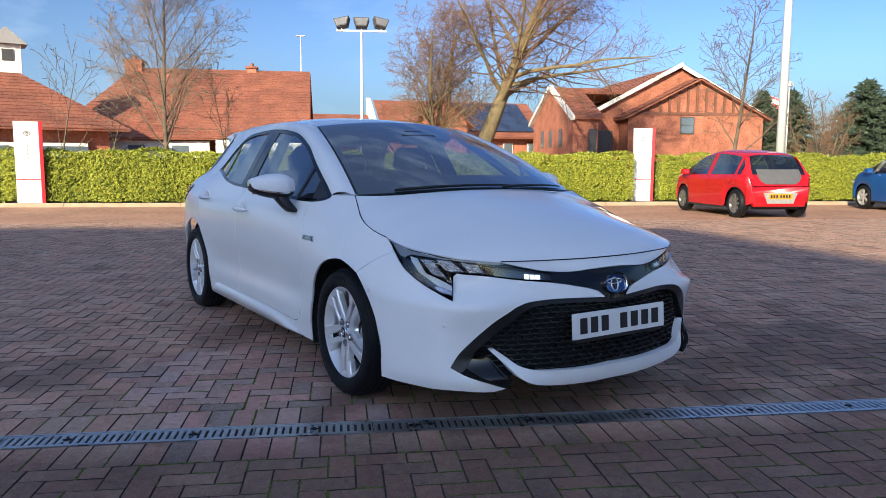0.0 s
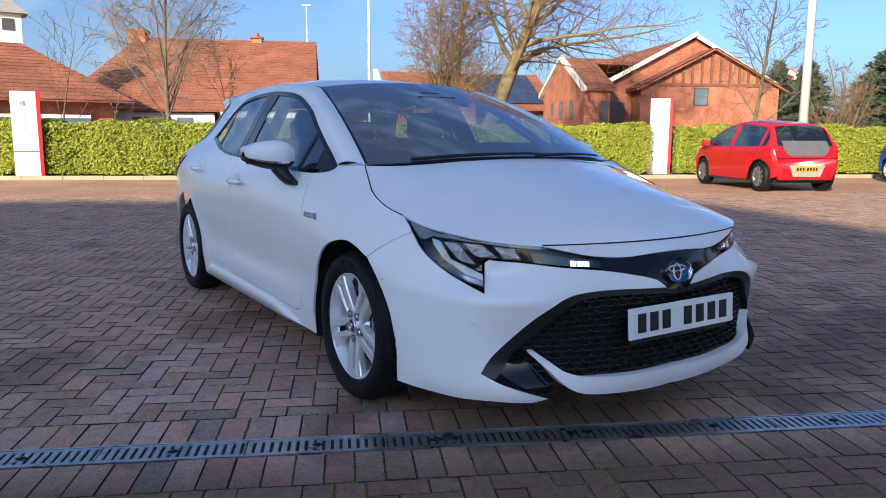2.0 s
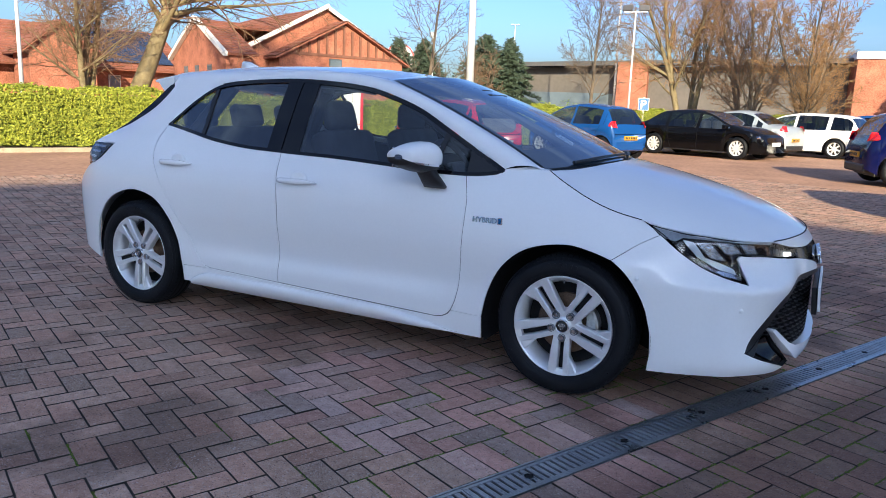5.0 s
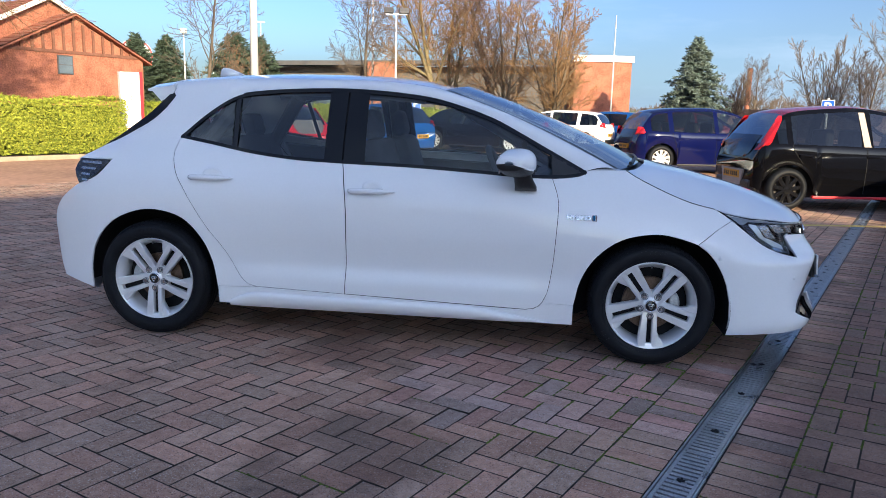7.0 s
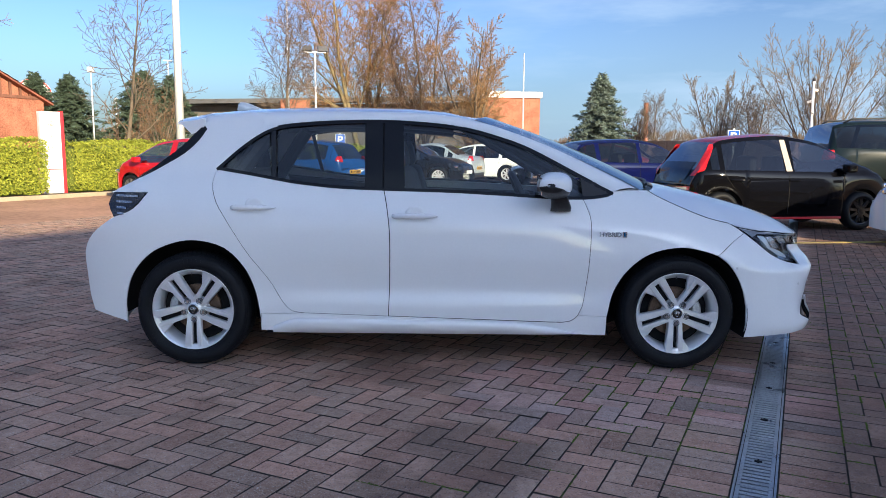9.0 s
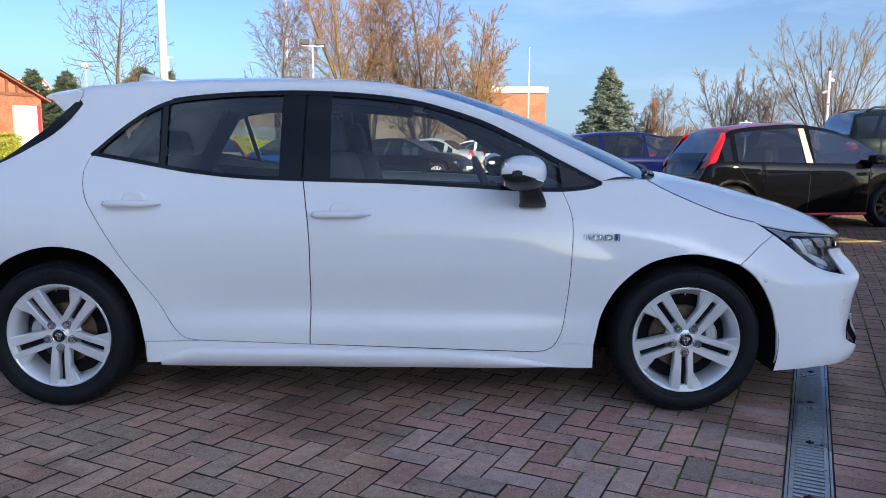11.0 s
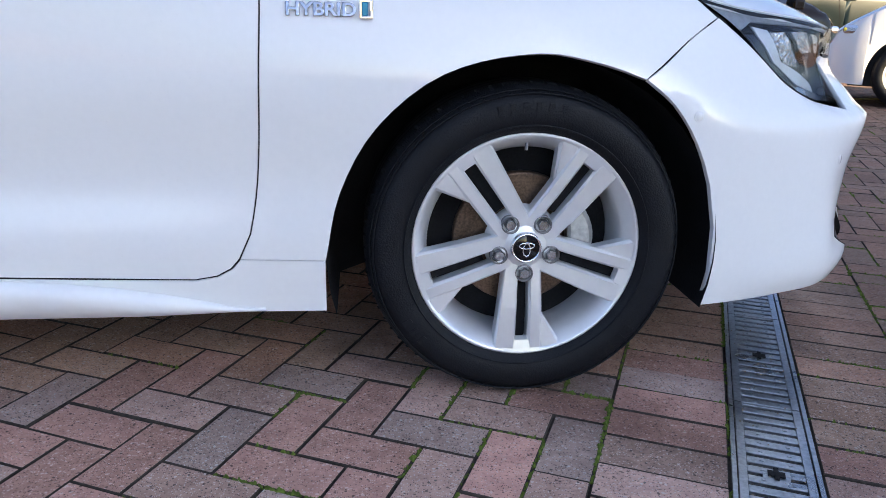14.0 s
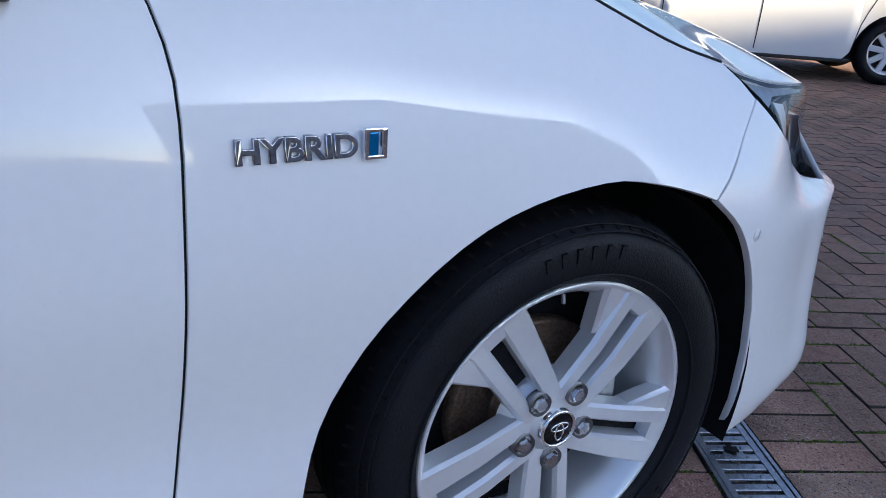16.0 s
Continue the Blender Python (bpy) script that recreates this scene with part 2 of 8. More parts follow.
def spotted(m):
    """Dried rain spots on car paint."""
    nt = m.node_tree
    p = nt.nodes["Principled BSDF"]
    geo, v, sep, pick, near, both, mix = (nt.nodes.new("ShaderNode" + k) for k in ("NewGeometry", "TexVoronoi", "SeparateColor", "Math", "Math", "Math", "Mix"))
    v.inputs["Scale"].default_value = 75
    pick.operation, near.operation, both.operation = "GREATER_THAN", "LESS_THAN", "MULTIPLY"
    pick.inputs[1].default_value, near.inputs[1].default_value = 0.88, 0.14
    mix.data_type = "RGBA"
    mix.inputs[7].default_value = (0.79, 0.795, 0.80, 1)
    base = p.inputs["Base Color"].links[0].from_socket
    for a, b in ((geo.outputs["Position"], v.inputs["Vector"]), (v.outputs["Color"], sep.inputs[0]), (sep.outputs[0], pick.inputs[0]), (v.outputs["Distance"], near.inputs[0]), (pick.outputs[0], both.inputs[0]), (near.outputs[0], both.inputs[1]), (both.outputs[0], mix.inputs[0]), (base, mix.inputs[6]), (mix.outputs[2], p.inputs["Base Color"])):
        nt.links.new(a, b)


spotted(PAINT)
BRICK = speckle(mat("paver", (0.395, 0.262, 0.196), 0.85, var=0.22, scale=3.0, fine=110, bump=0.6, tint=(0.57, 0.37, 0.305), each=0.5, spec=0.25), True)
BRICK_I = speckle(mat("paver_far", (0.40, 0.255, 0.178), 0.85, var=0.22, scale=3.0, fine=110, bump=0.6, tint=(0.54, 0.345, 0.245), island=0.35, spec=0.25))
JOINT = mat("joint_sand", (0.052, 0.042, 0.034), 0.95, var=0.5, scale=5, fine=120, bump=0.4, spec=0.2)
MOSS = mat("moss", (0.10, 0.14, 0.025), 0.95, var=0.5, scale=30, fine=200, bump=0.5, spec=0.2)
PAVING = mat("paving", (0.36, 0.21, 0.14), 0.88, var=0.3, scale=0.7, fine=9, bump=0.1, spec=0.3)
CONCRETE = mat("concrete", (0.33, 0.265, 0.19), 0.9, var=0.2, scale=3, fine=60, bump=0.3)
GRATE = mat("galvanised", (0.40, 0.42, 0.44), 0.34, 0.85, var=0.3, scale=8, fine=120, rough_var=0.1)
LEAF = mat("hedge_leaf", (0.135, 0.185, 0.016), 0.55, var=0.40, scale=1.2, fine=30, tint=(0.27, 0.285, 0.03), island=0.7, spec=0.25)
LEAF_DARK = mat("hedge_inner", (0.115, 0.145, 0.018), 0.9, var=0.4, scale=3, fine=40)
CEDAR = mat("cedar_needles", (0.07, 0.105, 0.085), 0.7, var=0.5, scale=1.0, fine=20, island=0.6, tint=(0.13, 0.17, 0.15))
IVY = mat("ivy_leaf", (0.06, 0.11, 0.02), 0.5, var=0.5, scale=1.2, fine=30, tint=(0.13, 0.20, 0.035), island=0.8)
YELLOW_BARK = mat("yellow_bark", (0.17, 0.135, 0.07), 0.85, var=0.35, scale=4, fine=40, bump=0.5)
TWIG_GOLD = mat("golden_twig", (0.20, 0.115, 0.05), 0.9, var=0.3, scale=2, fine=20)
BLUE_SIGN = mat("blue_sign", (0.01, 0.10, 0.55), 0.4, var=0.05)
FENCE = mat("weathered_fence", (0.22, 0.19, 0.16), 0.9, var=0.3, scale=2, fine=12)
CONIFER = mat("conifer", (0.05, 0.072, 0.045), 0.7, var=0.5, scale=1.0, fine=20, island=0.6, tint=(0.06, 0.09, 0.06))
BARK = mat("bark", (0.11, 0.085, 0.06), 0.9, var=0.4, scale=4, fine=40, bump=0.6)
TWIG = mat("twig", (0.10, 0.075, 0.055), 0.9, var=0.3, scale=2, fine=20)
TWIG_PALE = mat("twig_grey_brown", (0.17, 0.13, 0.095), 0.9, var=0.3, scale=2, fine=20)
TWIG_RED = mat("twig_brown", (0.15, 0.088, 0.05), 0.9, var=0.3, scale=2, fine=20)
WALL_BRICK = mat("wall_brick", (0.29, 0.108, 0.062), 0.9, var=0.45, scale=1.2, fine=12, bump=0.2, tint=(0.29, 0.11, 0.068))
SLAT = mat("stained_slat", (0.15, 0.065, 0.042), 0.85, var=0.3, scale=3, fine=30)
ROOF_TILE = mat("roof_tile", (0.19, 0.066, 0.042), 0.85, var=0.25, scale=0.8, fine=8, bump=0.3, tint=(0.25, 0.092, 0.056))
WHITE = mat("white_render", (0.66, 0.65, 0.62), 0.7, var=0.05, scale=2)
GREY = mat("grey_cladding", (0.26, 0.245, 0.235), 0.6, var=0.12, scale=1)
# walls of the unseen building, pale to brighten the car's reflections
FACADE = mat("pale_facade", (0.52, 0.52, 0.53), 0.5, var=0.12, scale=0.5, fine=3)
RED_SIGN = mat("red_sign", (0.55, 0.02, 0.03), 0.4, var=0.05)
WHITE_SIGN = mat("white_sign", (0.70, 0.70, 0.70), 0.35, var=0.03)
POST = mat("post_paint", (0.55, 0.57, 0.58), 0.5, 0.2, var=0.1, scale=2)
PANEL_BLUE = mat("solar_cell", (0.03, 0.045, 0.09), 0.2, var=0.3, scale=1)
LAMP_GREY = mat("lamp_grey", (0.06, 0.06, 0.065), 0.5, var=0.2)
YELLOW = mat("yellow_plate", (0.48, 0.25, 0.015), 0.5, var=0.05)
TAIL = mat("tail_lens", (0.45, 0.008, 0.012), 0.15, var=0.15, scale=20, coat=0.5)
LINER = mat("liner", (0.010, 0.010, 0.011), 0.85, var=0.3, scale=20, fine=200, bump=0.2, spec=0.2)

# ---- building helpers ----
def from_bm(name, bm, material, smooth=False):
    me = bpy.data.meshes.new(name)
    bmesh.ops.recalc_face_normals(bm, faces=bm.faces)
    bm.to_mesh(me)
    bm.free()
    mats = material if isinstance(material, (list, tuple)) else [material]
    for m in mats:
        me.materials.append(m)
    if smooth:
        me.polygons.foreach_set("use_smooth", [True] * len(me.polygons))
    return me


def part(name, bm, material, parent=None, label="", smooth=False):
    """Links a bmesh (or a mesh) as one object under a thing or a part."""
    me = bm if isinstance(bm, bpy.types.Mesh) else from_bm(name, bm, material, smooth)
    ob = new(name, me)
    if parent is not None:
        ob.parent = parent
    if label:
        tagged(ob, label)
    return ob


def thing(name, label, category, group="", kind="", at=None):
    ob = new(name)
    ob.empty_display_size = 0.2
    if at is not None:
        ob.matrix_basis = at
    return tagged(ob, label, category, group, kind)


def raw(name, verts, faces, material, smooth=False):
    me = bpy.data.meshes.new(name)
    me.from_pydata([tuple(v) for v in verts], [], [tuple(f) for f in faces])
    for m in material if isinstance(material, (list, tuple)) else [material]:
        me.materials.append(m)
    if smooth:
        me.polygons.foreach_set("use_smooth", [True] * len(me.polygons))
    me.update()
    return me


def box(bm, x0, x1, y0, y1, z0, z1, bevel=0.0, m=None, seg=2):
    """A box, with rounded edges if asked, laid by m."""
    r = bmesh.ops.create_cube(bm, size=1.0)
    vs = r["verts"]
    bmesh.ops.scale(bm, vec=(x1 - x0, y1 - y0, z1 - z0), verts=vs)
    bmesh.ops.translate(bm, vec=((x0 + x1) / 2, (y0 + y1) / 2, (z0 + z1) / 2), verts=vs)
    if bevel:
        es = list({e for v in vs for e in v.link_edges})
        r = bmesh.ops.bevel(bm, geom=es, offset=bevel, segments=seg, affect="EDGES", profile=0.5)
        vs = list({v for f in r["faces"] for v in f.verts} | {v for v in vs if v.is_valid})
    if m is not None:
        bmesh.ops.transform(bm, matrix=m, verts=vs)
    return vs


def boxm(*a, **k):
    bm = bmesh.new()
    box(bm, *a, **k)
    return bm


def prism(bm, poly, d0, d1, m=None):
    """Extrudes the polygon (x, z) from y = d0 to y = d1."""
    a = [bm.verts.new((x, d0, z)) for x, z in poly]
    b = [bm.verts.new((x, d1, z)) for x, z in poly]
    bm.faces.new(a)
    bm.faces.new(b[::-1])
    n = len(poly)
    for i in range(n):
        bm.faces.new((a[i], b[i], b[(i + 1) % n], a[(i + 1) % n]))
    if m is not None:
        bmesh.ops.transform(bm, matrix=m, verts=a + b)
    return a + b


def tube(bm, pts, radii, n=8, cap=True):
    """A round, tapered tube along points."""
    pts = [Vector(p) for p in pts]
    if not isinstance(radii, (list, tuple)):
        radii = [radii] * len(pts)
    rings = []
    for i, p in enumerate(pts):
        d = (pts[min(i + 1, len(pts) - 1)] - pts[max(i - 1, 0)]).normalized()
        s = d.orthogonal().normalized()
        ref = Vector((0, 0, 1)) if abs(d.z) < 0.9 else Vector((1, 0, 0))
        s = d.cross(ref).normalized()
        t = d.cross(s)
        rings.append([bm.verts.new(p + radii[i] * (math.cos(2 * math.pi * k / n) * s + math.sin(2 * math.pi * k / n) * t)) for k in range(n)])
    for a, b in zip(rings, rings[1:]):
        for k in range(n):
            bm.faces.new((a[k], a[(k + 1) % n], b[(k + 1) % n], b[k]))
    if cap:
        bm.faces.new(rings[0])
        bm.faces.new(rings[-1][::-1])


def lathe(bm, prof, n=48, axis="y", cap=False, m=None):
    """Turns the profile (radius, along) about the y axis."""
    rings = []
    for r, h in prof:
        rings.append([bm.verts.new((r * math.sin(2 * math.pi * k / n), h, r * math.cos(2 * math.pi * k / n))) for k in range(n)])
    for a, b in zip(rings, rings[1:]):
        for k in range(n):
            bm.faces.new((a[k], a[(k + 1) % n], b[(k + 1) % n], b[k]))
    if cap:
        bm.faces.new(rings[0])
        bm.faces.new(rings[-1])
    if m is not None:
        bmesh.ops.transform(bm, matrix=m, verts=[v for r in rings for v in r])
    return rings


def spline(points):
    """A smooth curve through (t, a, b...) rows: a function of t."""
    P = np.array(points, float)
    t, v = P[:, 0], P[:, 1:]
    d = np.diff(v, axis=0) / np.diff(t)[:, None]
    h = np.diff(t)[:, None]
    m = np.zeros_like(v)
    for c in range(v.shape[1]):
        for i in range(1, len(t) - 1):
            if d[i - 1, c] * d[i, c] > 0:
                w1, w2 = 2 * h[i, 0] + h[i - 1, 0], h[i, 0] + 2 * h[i - 1, 0]
                m[i, c] = (w1 + w2) / (w1 / d[i - 1, c] + w2 / d[i, c])
    m[0], m[-1] = d[0], d[-1]

    def f(x):
        x = min(max(x, t[0]), t[-1])
        i = min(max(int(np.searchsorted(t, x)) - 1, 0), len(t) - 2)
        hh = t[i + 1] - t[i]
        s = (x - t[i]) / hh
        r = (2 * s**3 - 3 * s**2 + 1) * v[i] + (s**3 - 2 * s**2 + s) * hh * m[i] + (3 * s**2 - 2 * s**3) * v[i + 1] + (s**3 - s**2) * hh * m[i + 1]
        return float(r[0]) if len(r) == 1 else r

    return f

# ---- ground, paving and drain ----
U = Vector((0.4258, 0.9048, 0))  # along the drain
V = Vector((-0.9048, 0.4258, 0))  # from the drain to the white car
DR = Vector((0.905, -0.065, 0))  # a point on the drain's middle line
LAY = Matrix(((U.x, V.x, 0, DR.x), (U.y, V.y, 0, DR.y), (0, 0, 1, 0), (0, 0, 0, 1)))
HALF = 0.072  # half the drain's width
bm = bmesh.new()
for r0, r1 in ((0, 30), (30, 120), (120, 900), (900, 4000)):
    n = 48
    for k in range(n):
        a, b = 2 * math.pi * k / n, 2 * math.pi * (k + 1) / n
        q = [(r0 * math.cos(a), r0 * math.sin(a)), (r1 * math.cos(a), r1 * math.sin(a)), (r1 * math.cos(b), r1 * math.sin(b)), (r0 * math.cos(b), r0 * math.sin(b))]
        if r0 == 0:
            q = [(0, 0), q[1], q[2]]
        bm.faces.new([bm.verts.new((x, y, -0.012)) for x, y in q])
bmesh.ops.remove_doubles(bm, verts=bm.verts, dist=0.001)
ground = tagged(part("ground", bm, PAVING), "red-brown block paving of a car dealer's forecourt", "ground", kind="structure")


# ---- block paving round the car ----
def paver_shape(a0, a1, b0, b1, rng, vs, fs):
    """One paver between local (a, b) bounds, its top edges chamfered."""
    g, c = 0.0018, 0.0018
    h = rng.gauss(0, 0.0008)
    tx, ty = rng.gauss(0, 0.006), rng.gauss(0, 0.006)
    k = len(vs)
    ma, mb = (a0 + a1) / 2, (b0 + b1) / 2
    for d, z in ((g, -0.014), (g, -0.0022), (g + c, 0.0)):
        for a, b in ((a0 + d, b0 + d), (a1 - d, b0 + d), (a1 - d, b1 - d), (a0 + d, b1 - d)):
            vs.append((a, b, z + h + tx * (a - ma) + ty * (b - mb) - 0.001))
    for r in (0, 4):
        for i in range(4):
            j = (i + 1) % 4
            fs.append((k + r + i, k + r + j, k + r + 4 + j, k + r + 4 + i))
    fs.append((k + 8, k + 9, k + 10, k + 11))


def worn(me):
    """Dirt lies on the sides and arrises of each paver; its top stays bare."""
    me.polygons.foreach_set("material_index", [0 if k % 9 == 8 else 1 for k in range(len(me.polygons))])
    return me


def paving():
    rng = random.Random(5)
    rects = []
    edge = HALF + 0.003
    for i in range(-95, 105):  # soldier course on both sides of the drain
        rects.append((i * 0.1, i * 0.1 + 0.1, edge, 0.294))
        rects.append((i * 0.1, i * 0.1 + 0.1, -0.306, -edge))
    for lo, hi in ((0.294, 11.0), (-4.4, -0.306)):
        n0, n1 = int(math.floor(lo / 0.1)) - 2, int(math.ceil(hi / 0.1)) + 2
        for c in range(-96, 106):
            for r in range(n0, n1):
                k = (c + r) % 4
                x, y = c * 0.1 + 0.035, r * 0.1 - 0.006
                if k == 1:
                    q = (x, x + 0.2, y, y + 0.1)
                elif k == 3:
                    q = (x, x + 0.1, y, y + 0.2)
                else:
                    continue
                b0, b1 = max(q[2], lo), min(q[3], hi)
                if b1 - b0 > 0.009:
                    rects.append((q[0], q[1], b0, b1))
    root = thing("block_paving", "red-brown clay pavers laid in herringbone with mossy joints", "paving", kind="structure", at=LAY)
    near, far = [], []
    for q in rects:
        p = LAY @ Vector(((q[0] + q[1]) / 2, (q[2] + q[3]) / 2, 0))
        (near if -1.15 < p.x < 0.62 and -1.75 < p.y < -0.72 and len(near) < 290 and q[3] - q[2] > 0.05 else far).append(q)
    vs, fs = [], []
    for q in far:
        paver_shape(*q, rng, vs, fs)
    part("pavers_beyond", worn(raw("pavers_beyond", vs, fs, [BRICK_I, JOINT])), None, root)["kind"] = "stuff"
    kinds = {}
    for q in near:
        la, lb = round(q[1] - q[0], 3), round(q[3] - q[2], 3)
        key = (la, lb, rng.randrange(3))
        if key not in kinds:
            v, f = [], []
            paver_shape(-la / 2, la / 2, -lb / 2, lb / 2, rng, v, f)
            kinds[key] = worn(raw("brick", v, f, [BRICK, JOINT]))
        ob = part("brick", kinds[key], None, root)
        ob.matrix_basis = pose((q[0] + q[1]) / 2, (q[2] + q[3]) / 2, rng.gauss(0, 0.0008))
    part("joint_sand", boxm(-9.6, 10.6, -4.4, 11.0, -0.0118, -0.0062), JOINT, root)
    # moss in the joints beside the drain and the front wheel
    vs, fs = [], []
    for q in rects:
        a, b = (q[0] + q[1]) / 2, (q[2] + q[3]) / 2
        w = math.exp(-((b - 0.35) ** 2) / 0.35) if b > 0 else math.exp(-((b + 0.3) ** 2) / 0.5)
        if abs(a) > 4 or rng.random() > w * (0.95 if -1.9 < a < 0.6 else 0.5):
            continue
        horiz = rng.random() < 0.5
        for _ in range(rng.randrange(15, 75)):
            if horiz:
                p = Vector((rng.uniform(q[0], q[1]), q[2] + rng.gauss(0, 0.0022), -0.0035))
            else:
                p = Vector((q[0] + rng.gauss(0, 0.0022), rng.uniform(q[2], q[3]), -0.0035))
            s = rng.uniform(0.002, 0.0062)
            k = len(vs)
            for t in range(4):
                ang = t * 1.57 + rng.random()
                vs.append(p + Vector((s * math.cos(ang), s * math.sin(ang), 0)))
            vs.append(p + Vector((rng.gauss(0, 0.001), rng.gauss(0, 0.001), s * rng.uniform(0.7, 1.6))))
            fs += [(k, k + 1, k + 4), (k + 1, k + 2, k + 4), (k + 2, k + 3, k + 4), (k + 3, k, k + 4)]
    part("moss", raw("moss", vs, fs, MOSS), None, root, "green moss in the joints")["kind"] = "stuff"
    # grit scattered on the pavers
    vs, fs = [], []
    for _ in range(5000):
        a = rng.uniform(-4.5, 5.5)
        b = rng.uniform(-2.5, 4.0) if rng.random() < 0.6 else rng.gauss(0, 0.16)
        s = rng.uniform(0.0008, 0.0028)
        k = len(vs)
        p = Vector((a, b, 0.0005))
        for t in range(3):
            ang = t * 2.09 + rng.random()
            vs.append(p + Vector((s * math.cos(ang), s * math.sin(ang), 0)))
        vs.append(p + Vector((0, 0, s)))
        fs += [(k, k + 1, k + 3), (k + 1, k + 2, k + 3), (k + 2, k, k + 3)]
    part("grit", raw("grit", vs, fs, CONCRETE), None, root, "pale grit")["kind"] = "stuff"


paving()


def drain():
    d = thing("slot_drain", "grey metal slotted drain channel across the paving", "drain", at=LAY)
    for s in (-1, 1):
        part("edge_rail", boxm(-9.5, 10.5, s * (HALF - 0.004) - 0.004, s * (HALF - 0.004) + 0.004, -0.03, 0.0025), GRATE, d)
    part("channel", boxm(-9.5, 10.5, -HALF + 0.008, HALF - 0.008, -0.06, -0.03), LINER, d)
    bm = bmesh.new()
    w = HALF - 0.011
    box(bm, 0.002, 0.498, -w, -w + 0.014, -0.012, 0.0005)
    box(bm, 0.002, 0.498, w - 0.014, w, -0.012, 0.0005)
    for i in range(17):
        a = 0.002 + i * 0.0306
        box(bm, a, a + (0.0195 if i < 16 else 0.0064), -w + 0.014, w - 0.014, -0.012, 0.0, bevel=0.0015, seg=1)
        if i < 16:
            for b in (-0.026, 0.022):
                box(bm, a + 0.006, a + 0.013, b - 0.0035, b + 0.0035, 0.0, 0.0018)
    box(bm, 0.235, 0.265, -0.022, 0.022, -0.012, -0.001)
    me = from_bm("grate", bm, GRATE)
    bm = bmesh.new()
    box(bm, 0.242, 0.258, -0.014, 0.014, -0.0005, 0.0018)
    box(bm, 0.232, 0.268, -0.004, 0.004, -0.0005, 0.0022)
    lock = from_bm("grate_bolt", bm, LINER)
    for i in range(-19, 21):
        g = part("grate", me, None, d)
        g.matrix_basis = pose(i * 0.5 + 0.02, 0, 0)
        part("grate_bolt", lock, None, g)


drain()

# ---- kerb, hedge, totem signs ----
HEDGE = Vector((-11.4, 12.3, 0))


def on_line(s, off=0.0, z=0.0):
    return HEDGE + U * s - Vector((V.x, V.y, 0)) * off + Vector((0, 0, z))


def frame_at(p, direction):
    """A pose at p whose x axis runs along direction (in plan)."""
    a = math.degrees(math.atan2(direction[1], direction[0]))
    return pose(p[0], p[1], p[2] if len(p) > 2 else 0, 0, 0, a)


def kerb():
    k = thing("kerb", "pale concrete kerb stones along the foot of the hedge", "kerb", kind="structure", at=frame_at(on_line(0), U))
    me = from_bm("kerb_stone", boxm(0.0015, 0.9135, -0.42, -0.28, -0.02, 0.085, bevel=0.012), CONCRETE)
    for i in range(-26, 34):
        ob = part("kerb_stone", me, None, k)
        ob.matrix_basis = pose(i * 0.915, random.uniform(-0.004, 0.004), random.uniform(-0.004, 0.004))
    bm = boxm(-24, 31, -0.28, 1.6, -0.02, 0.07)
    part("soil_bed", bm, JOINT, k)


kerb()


def leaves(n, place, size, seed):
    """Many small folded leaves; place() gives a point and an outward way."""
    rng = random.Random(seed)
    vs, fs = [], []
    for _ in range(n):
        p, o = place(rng)
        o = Vector((o[0] + rng.gauss(0, 0.55), o[1] + rng.gauss(0, 0.55), o[2] + rng.gauss(0.25, 0.5))).normalized()
        s = o.orthogonal().normalized()
        s = (Matrix.Rotation(rng.uniform(0, 6.28), 3, o) @ s).normalized()
        t = o.cross(s)
        l = size * rng.uniform(0.7, 1.4)
        w = l * 0.5
        b = len(vs)
        vs += [p - s * l, p + t * w + o * w * 0.4, p + s * l, p - t * w + o * w * 0.4]
        fs += [(b, b + 1, b + 2), (b, b + 2, b + 3)]
    return vs, fs


def hedge(s0, s1, seed):
    h = thing("hedge", "clipped laurel hedge with dense yellow-green leaves behind the kerb", "hedge", at=frame_at(on_line(s0), U))
    L = s1 - s0
    bm = boxm(0.05, L - 0.05, 0.24, 0.80, 0.06, 1.20, bevel=0.1)
    part("inner_growth", bm, LEAF_DARK, h)

    def place(rng):
        x = rng.uniform(0, L)
        wob = 0.05 * math.sin(x * 2.1 + seed) + 0.04 * math.sin(x * 5.3 + 2 * seed)
        r = rng.random()
        if r < 0.70:
            z = 0.10 + 1.24 * rng.random() ** 0.9
            return Vector((x, 0.06 - wob + rng.gauss(0, 0.05) + 0.10 * max(0, z - 1.2), z + 0.02 * math.sin(x * 7))), (0, -1, 0.3)
        if r < 0.96:
            return Vector((x, rng.uniform(0.05, 0.9), 1.33 + wob + rng.gauss(0, 0.03))), (0, -0.2, 1)
        e = rng.random() < 0.5
        return Vector((0 if e else L, rng.uniform(0.1, 0.85), rng.uniform(0.1, 1.3))), (-1 if e else 1, 0, 0.2)

    vs, fs = leaves(int(L * 4000), place, 0.031, seed)
    part("leaves", raw("leaves", vs, fs, LEAF), None, h, "small glossy laurel leaves")["kind"] = "stuff"


for i, (a, b) in enumerate(((-23, -15.2), (-15.2, -8.15), (-7.35, -2.0), (-2.0, 0.95), (1.75, 4.5), (4.5, 11), (11, 18.5), (18.5, 27))):
    hedge(a, b, i)


PIER_STONE = mat("pier_stone", (0.27, 0.235, 0.20), 0.9, var=0.2, scale=4, fine=60, bump=0.3)


